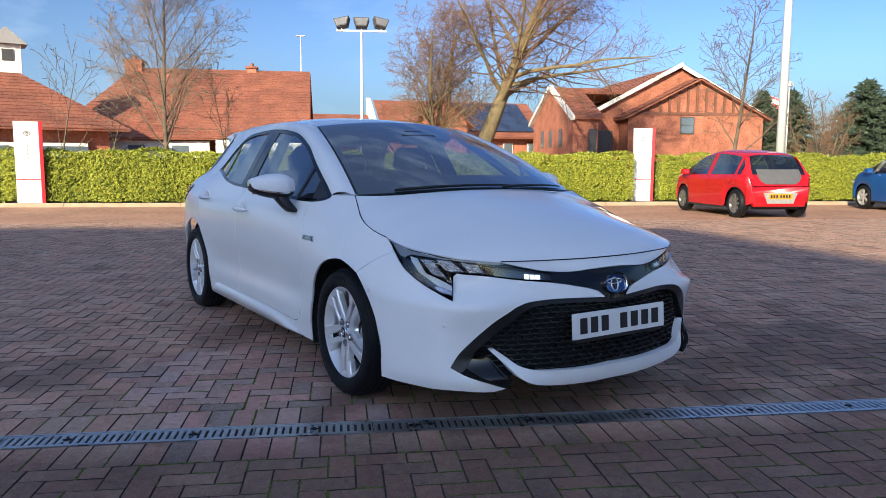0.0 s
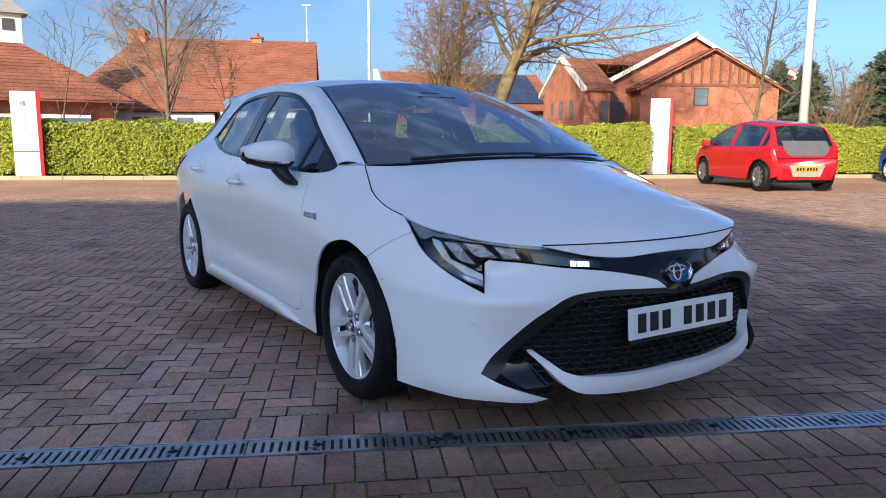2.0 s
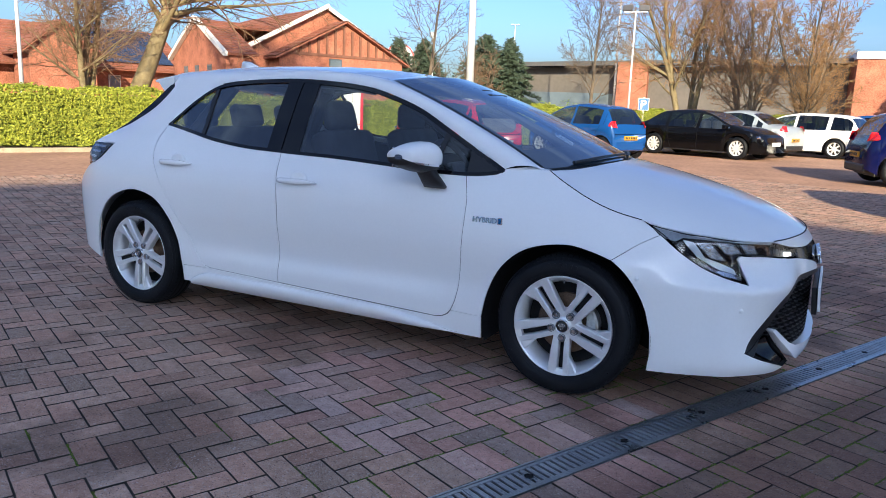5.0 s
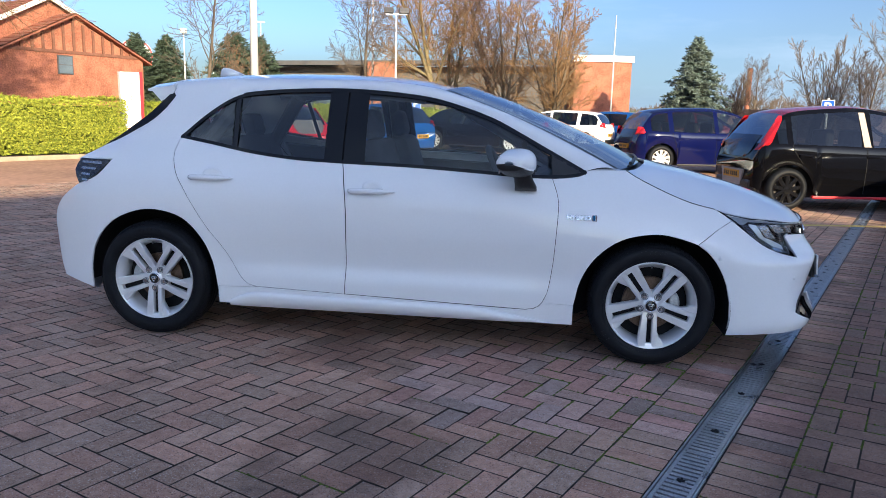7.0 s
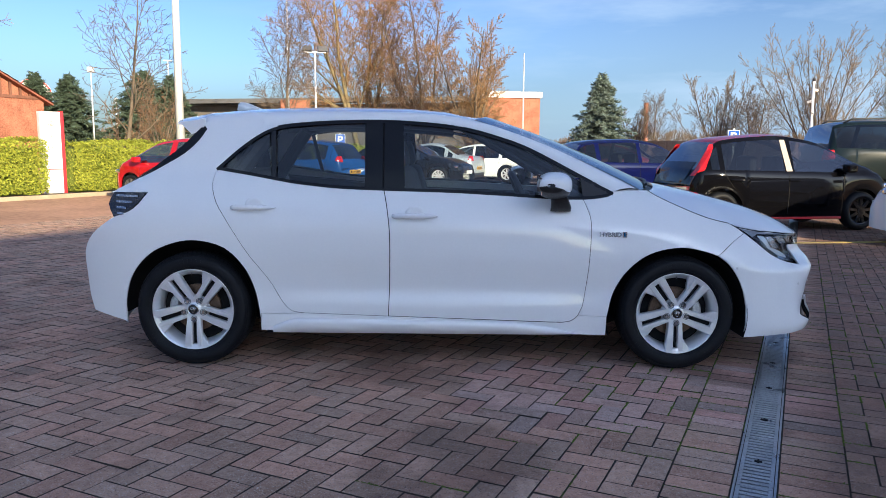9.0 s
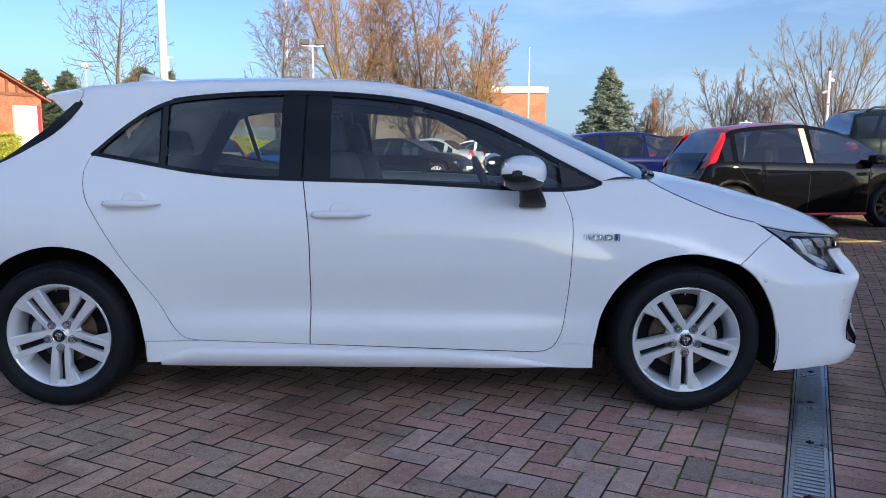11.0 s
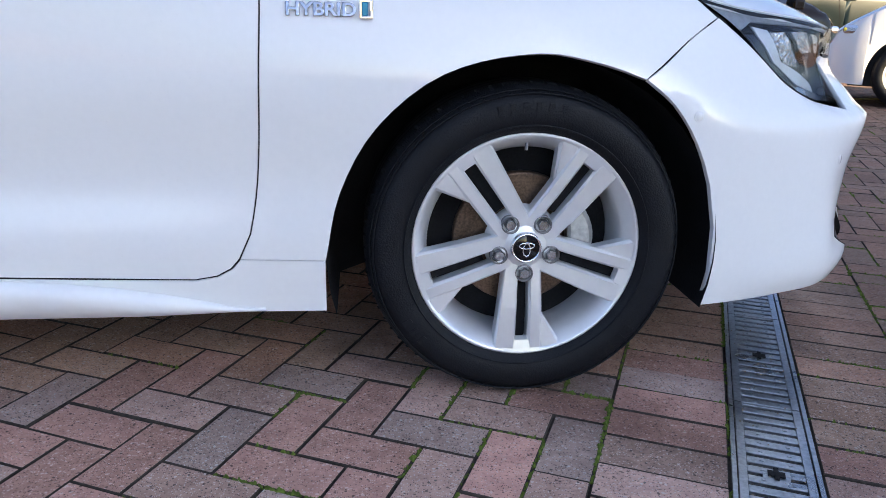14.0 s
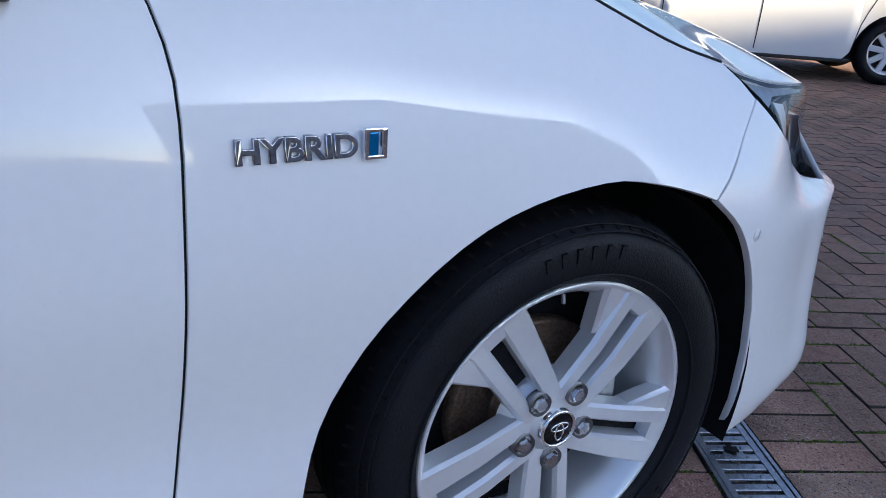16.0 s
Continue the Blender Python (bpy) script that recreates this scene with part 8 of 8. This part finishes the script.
def hero_wheel(wx, side, front):
    R, r = 0.313, 0.2225
    w = new("wheel")
    w.parent = hero
    w.matrix_basis = pose(wx, -0.768 * side, R - 0.0045, 0, 0, 0 if side > 0 else 180)
    b = 0.092
    bm = bmesh.new()
    n = 72
    prof = [(r - 0.004, -b + 0.012), (r + 0.002, -b + 0.004), (r + 0.008, -b - 0.002), (r + 0.018, -b - 0.009), (r + 0.035, -b - 0.013), (r + 0.055, -b - 0.012), (r + 0.070, -b - 0.006), (R - 0.014, -b + 0.006), (R - 0.005, -b + 0.017), (R, -b + 0.034), (R + 0.001, 0), (R, b - 0.03), (R - 0.02, b), (r, b)]
    lathe(bm, prof, n)
    ty = part("tyre", bm, RUBBER, w, smooth=True)
    bm = bmesh.new()
    for i in range(76):
        a = 360 / 76 * i
        box(bm, -0.0026, 0.0026, -0.021, 0.017, -0.004, 0.0004, m=pose(0, 0, 0, 0, a, 0) @ pose(0, -b + 0.020, R - 0.0055, 26, 0, 12))
    part("shoulder_groove", bm, LINER, ty)["kind"] = "stuff"
    bm = bmesh.new()
    for y in (-0.035, 0.0, 0.035):
        lathe(bm, [(R + 0.0018, y - 0.005), (R + 0.0018, y + 0.005)], n)
    part("tread_groove", bm, LINER, ty)
    for rr, up in ((r + 0.016, 0.0098), (r + 0.074, 0.0062), (R - 0.0105, -0.0075)):
        bm = bmesh.new()
        lathe(bm, [(rr - 0.0016, -b - up + 0.001), (rr - 0.0008, -b - up - 0.0013), (rr + 0.0008, -b - up - 0.0013), (rr + 0.0016, -b - up + 0.001)], n)
        part("sidewall_ring", bm, RUBBER, ty, smooth=True)
    for a in (-14, -9, -4, 1, 6, 11, 128, 133, 138, 143, 228, 233, 238):
        part("sidewall_mark", boxm(-0.0045, 0.0045, -b - 0.0145, -b - 0.010, r + 0.040, r + 0.058, m=pose(0, 0, 0, 0, a, 0)), RUBBER, ty)
    # rim: lip, barrel, five pairs of spokes
    bm = bmesh.new()
    lathe(bm, [(r + 0.001, -b + 0.008), (r + 0.001, -b + 0.003), (r - 0.002, -b + 0.0015), (r - 0.006, -b + 0.004), (r - 0.011, -b + 0.010), (r - 0.022, -b + 0.026), (r - 0.032, -b + 0.05), (r - 0.034, b)], n)
    rim = part("rim", bm, ALLOY, w, "silver alloy rim", smooth=True)
    for i in range(5):
        ang = 180 + 72 * i
        m = pose(0, 0, 0, 0, ang, 0)
        # a broad plain spoke and a narrow one that flares into the rim
        bm = bmesh.new()
        loft_bar(bm, (0.0245, 0.034), (0.0345, r - 0.008), 0.028, 0.045, -b + 0.016, -b + 0.004, 0.034, 0.80, -0.004)
        bmesh.ops.transform(bm, matrix=m, verts=bm.verts)
        part("spoke", bm, ALLOY, rim)
        bm = bmesh.new()
        loft_bar(bm, (-0.0225, 0.034), (-0.0285, r - 0.008), 0.025, 0.029, -b + 0.016, -b + 0.004, 0.034, 0.66, -0.004)
        loft_bar(bm, (-0.030, r - 0.085), (-0.0635, r - 0.006), 0.018, 0.046, -b + 0.0135, -b + 0.0045, 0.03, 0.72)
        bmesh.ops.transform(bm, matrix=m, verts=bm.verts)
        part("spoke", bm, ALLOY, rim)
        # black bar behind the slot, standing in for the shade seen through it
        bm = bmesh.new()
        loft_bar(bm, (0.002, 0.085), (0.002, r - 0.02), 0.026, 0.030, -b + 0.038, -b + 0.034, 0.012, 0.8)
        bmesh.ops.transform(bm, matrix=m, verts=bm.verts)
        part("spoke_web", bm, LINER, rim)
        bm = bmesh.new()
        arc = [radians(-10.5 + 21 * k / 8) for k in range(9)]
        rows = [[bm.verts.new((rr * math.sin(t), yy, rr * math.cos(t))) for t in arc] for rr, yy in ((r - 0.030, -b + 0.022), (r - 0.027, -b + 0.008), (r - 0.003, -b + 0.0025), (r - 0.002, -b + 0.02))]
        for p, q in zip(rows, rows[1:]):
            for k in range(8):
                bm.faces.new((p[k], p[k + 1], q[k + 1], q[k]))
        bmesh.ops.transform(bm, matrix=m, verts=bm.verts)
        part("spoke_bridge", bm, ALLOY, rim)
        bm = bmesh.new()
        lathe(bm, [(0.0, -b + 0.006), (0.0095, -b + 0.006), (0.0120, -b + 0.010), (0.0125, -b + 0.030)], 6, m=m @ pose(0, 0, 0.0545))
        part("wheel_nut", bm, NUT, rim)
        bm = bmesh.new()
        lathe(bm, [(0.0128, -b + 0.020), (0.0172, -b + 0.0085), (0.0185, -b + 0.022)], 20, m=m @ pose(0, 0, 0.0545))
        part("nut_seat", bm, NUT_SEAT, rim, smooth=True)
    bm = bmesh.new()
    lathe(bm, [(0.029, -b + 0.012), (0.045, -b + 0.017), (0.068, -b + 0.026), (0.078, -b + 0.05)], 40)
    part("hub", bm, ALLOY, rim, smooth=True)
    bm = bmesh.new()
    lathe(bm, [(0.0, -b + 0.002), (0.020, -b + 0.003), (0.026, -b + 0.005)], 32)
    cap = part("centre_cap", bm, GLOSS_BLACK, rim, "black centre cap with chrome loops", smooth=True)
    bm = bmesh.new()
    lathe(bm, [(0.0255, -b + 0.004), (0.0275, -b + 0.001), (0.030, -b + 0.004), (0.031, -b + 0.014)], 32)
    for rx, rz, z0 in ((0.007, 0.013, -0.003), (0.015, 0.006, 0.005)):
        tube(bm, [(rx * math.cos(t), -b + 0.0015, z0 + rz * math.sin(t)) for t in np.linspace(0, 2 * math.pi, 21)], 0.0016, 5, cap=False)
    part("cap_ring", bm, CHROME, cap, smooth=True)
    bm = bmesh.new()
    tube(bm, [(-0.006, -b + 0.024, r - 0.022), (-0.008, -b + 0.020, r - 0.034)], [0.0035, 0.003], 8)
    part("valve", bm, NUT_SEAT, rim)
    # brake behind the spokes
    bm = bmesh.new()
    edge = 0.135 if front else 0.128
    rows = [(rr, -b + (0.076 if k % 2 else 0.0752)) for k, rr in enumerate(np.arange(0.074, 0.130, 0.0035))]
    lathe(bm, [(0.062, -b + 0.060), (0.070, -b + 0.070), (0.070, -b + 0.076)] + rows + [(edge, -b + 0.076), (edge, -b + 0.098)], 48)
    part("brake_disc", bm, DISC, w, "rust-brown brake disc", smooth=True)
    bm = bmesh.new()
    arc = [radians(s) * (1 if front else -1) for s in np.linspace(54, 118, 12)]
    rows = []
    for t in arc:
        edge = abs(math.degrees(abs(t)) - 86) / 32
        lo_r, hi_r, y0 = 0.092 + 0.012 * edge, 0.147 - 0.010 * edge**2, -b + 0.046 + 0.012 * edge**2
        rows.append([bm.verts.new((rr * math.sin(t), yy, rr * math.cos(t))) for rr, yy in ((lo_r, y0 + 0.06), (lo_r, y0 + 0.006), (lo_r + 0.006, y0), (hi_r - 0.010, y0), (hi_r, y0 + 0.010), (hi_r, y0 + 0.07))])
    for p, q in zip(rows, rows[1:]):
        for k in range(5):
            bm.faces.new((p[k], p[k + 1], q[k + 1], q[k]))
    bm.faces.new(rows[0])
    bm.faces.new(rows[-1][::-1])
    part("brake_caliper", bm, CALIPER, w, "grey brake caliper")
    bm = bmesh.new()
    lathe(bm, [(0.0, -b + 0.105), (r - 0.034, -b + 0.105)], 40)
    part("dust_shield", bm, LINER, w)
    return w


NUT = mat("nut_steel", (0.55, 0.55, 0.56), 0.25, 1.0, var=0.15, scale=60)
NUT_SEAT = mat("nut_seat", (0.20, 0.20, 0.21), 0.4, 0.8, var=0.1)
DISC = mat("brake_iron", (0.15, 0.10, 0.07), 0.45, 0.7, var=0.5, scale=25, fine=200)
CALIPER = mat("caliper_metal", (0.42, 0.43, 0.42), 0.5, 0.5, var=0.2, scale=40)
for side in (1, -1):
    hero_wheel(0.0, side, True)
    hero_wheel(-2.64, side, False)


# ---- door mirrors ----
def door_mirror(side):
    """A shell in two colours, white above and black below, on a black foot."""
    def shell(u, v):
        # u along the mirror from the door outwards, v round its section
        w = u
        cx = -0.695 + 0.02 * math.sin(w * 3) - 0.035 * w
        L = 0.092 * (1 - 0.35 * w**3) * (0.72 + 0.28 * math.sin(min(1, w * 3 + 0.2) * math.pi / 2))
        Hh = 0.072 * (1 - 0.55 * w**3.2) * (0.62 + 0.38 * math.sin(min(1, w * 2.6 + 0.15) * math.pi / 2))
        c, s = math.cos(v), math.sin(v)
        x = cx + L * math.copysign(abs(c) ** 0.75, c)
        z = 1.000 + 0.006 * w + Hh * math.copysign(abs(s) ** 0.85, s)
        return Vector((x, -(0.845 + 0.215 * w), z))

    m = new("door_mirror")
    m.parent = hero
    for nm, mt, a0, a1 in (("mirror_cap", PAINT, -0.42, math.pi + 0.10), ("mirror_base", BLACK, math.pi + 0.10, 2 * math.pi - 0.42)):
        vs, fs, nv, nu = [], [], 22, 16
        for i in range(nu + 1):
            u = 1 - (1 - i / nu) ** 1.6
            for k in range(nv + 1):
                p = shell(u, a0 + (a1 - a0) * k / nv)
                if i == nu:
                    p = (p + shell(1, 0) + shell(1, math.pi)) / 3
                vs.append(Vector((p.x, p.y * side, p.z)))
        for i in range(nu):
            for k in range(nv):
                fs.append((i * (nv + 1) + k, i * (nv + 1) + k + 1, (i + 1) * (nv + 1) + k + 1, (i + 1) * (nv + 1) + k))
        part(nm, raw(nm, vs, fs, mt, True), None, m, "white mirror cap" if mt is PAINT else "black lower mirror shell")
    bm = bmesh.new()
    pts = [(-0.648, -0.850, 0.862), (-0.648, -0.875, 0.885), (-0.66, -0.905, 0.925), (-0.68, -0.915, 0.960)]
    prev = None
    for (x, y, z), (l, t) in zip(pts, ((0.055, 0.030), (0.054, 0.032), (0.046, 0.036), (0.052, 0.04))):
        ring = [bm.verts.new((x + l * math.copysign(abs(math.cos(a)) ** 0.6, math.cos(a)), (y + t * math.copysign(abs(math.sin(a)) ** 0.6, math.sin(a))) * side, z)) for a in np.linspace(0, 2 * math.pi, 17)[:-1]]
        if prev:
            for k in range(16):
                bm.faces.new((prev[k], prev[(k + 1) % 16], ring[(k + 1) % 16], ring[k]))
        else:
            bm.faces.new(ring)
        prev = ring
    part("mirror_foot", bm, BLACK, m, "black mirror foot", smooth=True)
    vs, fs = [], []
    for i in range(15):
        u = 0.10 + 0.80 * i / 14
        for a in (-0.50, -0.36):
            p = shell(u, a)
            c = shell(u, 0.0) * 0.5 + shell(u, math.pi) * 0.5
            q = c + (p - c) * 1.02
            vs.append(Vector((q.x, q.y * side, q.z)))
    fs = [(2 * i, 2 * i + 1, 2 * i + 3, 2 * i + 2) for i in range(14)]
    part("indicator", raw("indicator", vs, fs, CHROME, True), None, m, "clear indicator strip")
    bm = bmesh.new()
    box(bm, -0.775, -0.770, -1.035, -0.865, 0.955, 1.045, bevel=0.002)
    bmesh.ops.transform(bm, matrix=Matrix.Diagonal((1, side, 1, 1)), verts=bm.verts)
    part("mirror_glass", bm, CHROME, m)


door_mirror(1)
door_mirror(-1)


# ---- script badge on the wing ----
def wing_badge():
    b = new("hybrid_badge")
    b.parent = hero
    tagged(b, "chrome word badge with a small blue mark on the wing")
    cu = bpy.data.curves.new("badge_text", "FONT")
    cu.body, cu.size, cu.extrude, cu.bevel_depth, cu.offset = "HYBRID", 0.0285, 0.0016, 0.0009, 0.0004
    cu.space_character = 1.0
    tmp = new("badge_text", cu)
    dg = bpy.context.evaluated_depsgraph_get()
    me = bpy.data.meshes.new_from_object(tmp.evaluated_get(dg))
    bpy.data.objects.remove(tmp)
    xs = [v.co.x for v in me.vertices]
    w = max(xs) - min(xs)
    for v in me.vertices:
        x = -0.439 + (v.co.x - min(xs)) / w * 0.118
        z = 0.7305 + v.co.y * 1.05
        p = flank(x, z)
        v.co = Vector((x, p.y - 0.002 - v.co.z, z))
    me.materials.clear()
    me.materials.append(BADGE_CHROME)
    part("badge_letters", me, None, b)
    bm = bmesh.new()
    for k, (x0, x1, z0, z1) in enumerate(((-0.3165, -0.312, 0.7285, 0.755), (-0.298, -0.293, 0.7285, 0.755), (-0.3165, -0.293, 0.7265, 0.7305), (-0.3165, -0.293, 0.753, 0.757))):
        box(bm, x0, x1, -0.8855, -0.8785, z0, z1, bevel=0.001)
    box(bm, -0.300, -0.2935, -0.886, -0.8785, 0.738, 0.757, bevel=0.002)
    part("badge_frame", bm, CHROME, b)
    bm = boxm(-0.312, -0.302, -0.8850, -0.8785, 0.7305, 0.753, bevel=0.001)
    part("badge_mark", bm, BADGE_BLUE, b, "blue mark")


BADGE_CHROME = mat("badge_chrome", (0.33, 0.34, 0.36), 0.10, 1.0, var=0.3, scale=120, fine=300)
BADGE_BLUE = mat("badge_blue", (0.01, 0.16, 0.38), 0.12, 0.5, var=0.1)
wing_badge()


# ---- cabin ----
def cabin():
    part("cabin_floor", boxm(-2.20, -0.48, -0.70, 0.70, 0.20, 0.30), LINER, hero)
    part("underbody", boxm(-2.25, -0.40, -0.80, 0.80, 0.17, 0.21), LINER, hero)
    part("engine_bay", boxm(-0.35, 0.62, -0.48, 0.48, 0.20, 0.66), LINER, hero)
    part("boot_floor", boxm(-3.18, -2.30, -0.50, 0.50, 0.26, 0.72), LINER, hero)
    # dashboard
    bm = bmesh.new()
    prism(bm, [(-0.20, 0.60), (-0.14, 0.93), (-0.34, 0.945), (-0.52, 0.92), (-0.62, 0.86), (-0.60, 0.72), (-0.45, 0.55)], -0.66, 0.66)
    bmesh.ops.bevel(bm, geom=list(bm.edges), offset=0.02, segments=2, affect="EDGES")
    d = part("dashboard", bm, CABIN, hero, "dark grey dashboard", smooth=True)
    part("screen_display", boxm(-0.66, -0.63, -0.12, 0.13, 0.90, 1.03, bevel=0.008), GLOSS_BLACK, d)
    # steering wheel on the right
    bm = bmesh.new()
    m = pose(-0.80, -0.37, 0.88, 0, -24, 0)
    ring = [m @ Vector((0, 0.185 * math.cos(t), 0.185 * math.sin(t))) for t in np.linspace(0, 2 * math.pi, 33)]
    tube(bm, ring, 0.017, 8, cap=False)
    sw = part("steering_wheel", bm, CABIN, hero, "dark steering wheel", smooth=True)
    bm = bmesh.new()
    box(bm, 0.0, 0.05, -0.08, 0.08, -0.06, 0.06, bevel=0.02, m=m)
    box(bm, 0.01, 0.03, -0.18, 0.18, -0.02, 0.02, bevel=0.005, m=m)
    part("wheel_boss", bm, CABIN, sw)

    def seat(x, y):
        s = new("seat")
        s.parent = hero
        bm = bmesh.new()
        box(bm, x - 0.25, x + 0.27, y - 0.25, y + 0.25, 0.40, 0.56, bevel=0.05, seg=3)
        part("cushion", bm, FABRIC, s, smooth=True)
        bm = bmesh.new()
        box(bm, -0.07, 0.07, -0.24, 0.24, 0.0, 0.60, bevel=0.055, m=pose(x - 0.24, y, 0.50, 0, -16, 0), seg=3)
        part("backrest", bm, FABRIC, s, smooth=True)
        bm = bmesh.new()
        box(bm, -0.05, 0.05, -0.135, 0.135, 0.0, 0.17, bevel=0.045, m=pose(x - 0.40, y, 1.075, 0, -10, 0), seg=3)
        for v in bm.verts:
            k = (v.co.z - 1.07) / 0.17
            v.co.x -= (v.co.x - x + 0.41) * 0.30 * k
            v.co.y -= (v.co.y - y) * 0.22 * k
        part("headrest", bm, FABRIC, s, smooth=True)
        for k in (-0.05, 0.05):
            bm = bmesh.new()
            tube(bm, [(x - 0.40, y + k, 1.06), (x - 0.42, y + k, 1.13)], 0.007, 6)
            part("headrest_stem", bm, CHROME, s)

    seat(-1.12, -0.37)
    seat(-1.12, 0.37)
    bm = bmesh.new()
    box(bm, -2.42, -1.90, -0.62, 0.62, 0.42, 0.58, bevel=0.05, seg=3)
    box(bm, -0.07, 0.07, -0.62, 0.62, 0.0, 0.56, bevel=0.05, m=pose(-2.38, 0, 0.52, 0, -18, 0), seg=3)
    part("rear_bench", bm, FABRIC, hero, "dark rear bench", smooth=True)
    for y in (-0.40, 0.0, 0.40):
        part("rear_headrest", boxm(-0.04, 0.04, -0.12, 0.12, 0, 0.15, bevel=0.03, m=pose(-2.56, y, 1.05, 0, -14, 0)), FABRIC, hero)
    # roof lining and inner pillars
    vs, fs, n = [], [], 9
    for i in range(14):
        x = -1.12 - 1.62 * i / 13
        for k in range(n):
            q = -1 + 2 * k / (n - 1)
            vs.append(Vector((x, ROOF_W(x) * 1.02 * q, ROOF_Z(x) - 0.012 + 0.02 * (1 - q * q))))
    fs = [(i * n + k, i * n + k + 1, (i + 1) * n + k + 1, (i + 1) * n + k) for i in range(13) for k in range(n - 1)]
    part("roof_lining", raw("roof_lining", vs, fs, LINING, True), None, hero)
    for side in (-1, 1):
        for a, b, w in (((-0.42, 0.67, 0.93), (-1.15, 0.50, 1.34), 0.045), ((-1.60, 0.70, 0.90), (-1.61, 0.485, 1.335), 0.06), ((-2.50, 0.56, 0.98), (-2.26, 0.44, 1.315), 0.08)):
            bm = bmesh.new()
            tube(bm, [(a[0], a[1] * side, a[2]), (b[0], b[1] * side, b[2])], w * 0.6, 8)
            part("inner_pillar", bm, CABIN, hero)
        bm = bmesh.new()
        tube(bm, [(x, side * ROOF_W(x) * 0.98, ROOF_Z(x) - 0.062) for x in np.linspace(-1.22, -2.40, 12)], 0.036, 8)
        part("roof_edge_trim", bm, CABIN, hero, smooth=True)
    part("room_mirror", boxm(-0.76, -0.73, -0.115, 0.115, 1.245, 1.305, bevel=0.012), CABIN, hero)
    part("camera_pod", boxm(-0.94, -0.80, -0.06, 0.06, 1.28, 1.33, bevel=0.01), CABIN, hero)


LINING = mat("roof_cloth", (0.16, 0.16, 0.165), 0.9, var=0.1, scale=8)
cabin()

# The far half stands a little further out than the near one.
for ob in hero.children_recursive:
    if ob.type == "MESH":
        if ob.parent.name.startswith("wheel") or ob.parent.name.startswith("rim") or ob.parent.name.startswith("tyre") or ob.parent.name.startswith("centre_cap"):
            continue
        for v in ob.data.vertices:
            v.co.y += 0.03 * (1 + math.tanh((v.co.y - 0.1) / 0.25))
    if ob.name.startswith("wheel") and ob.type == "EMPTY" and ob.matrix_basis.translation.y > 0:
        ob.matrix_basis = Matrix.Translation((0, 0.05, 0)) @ ob.matrix_basis
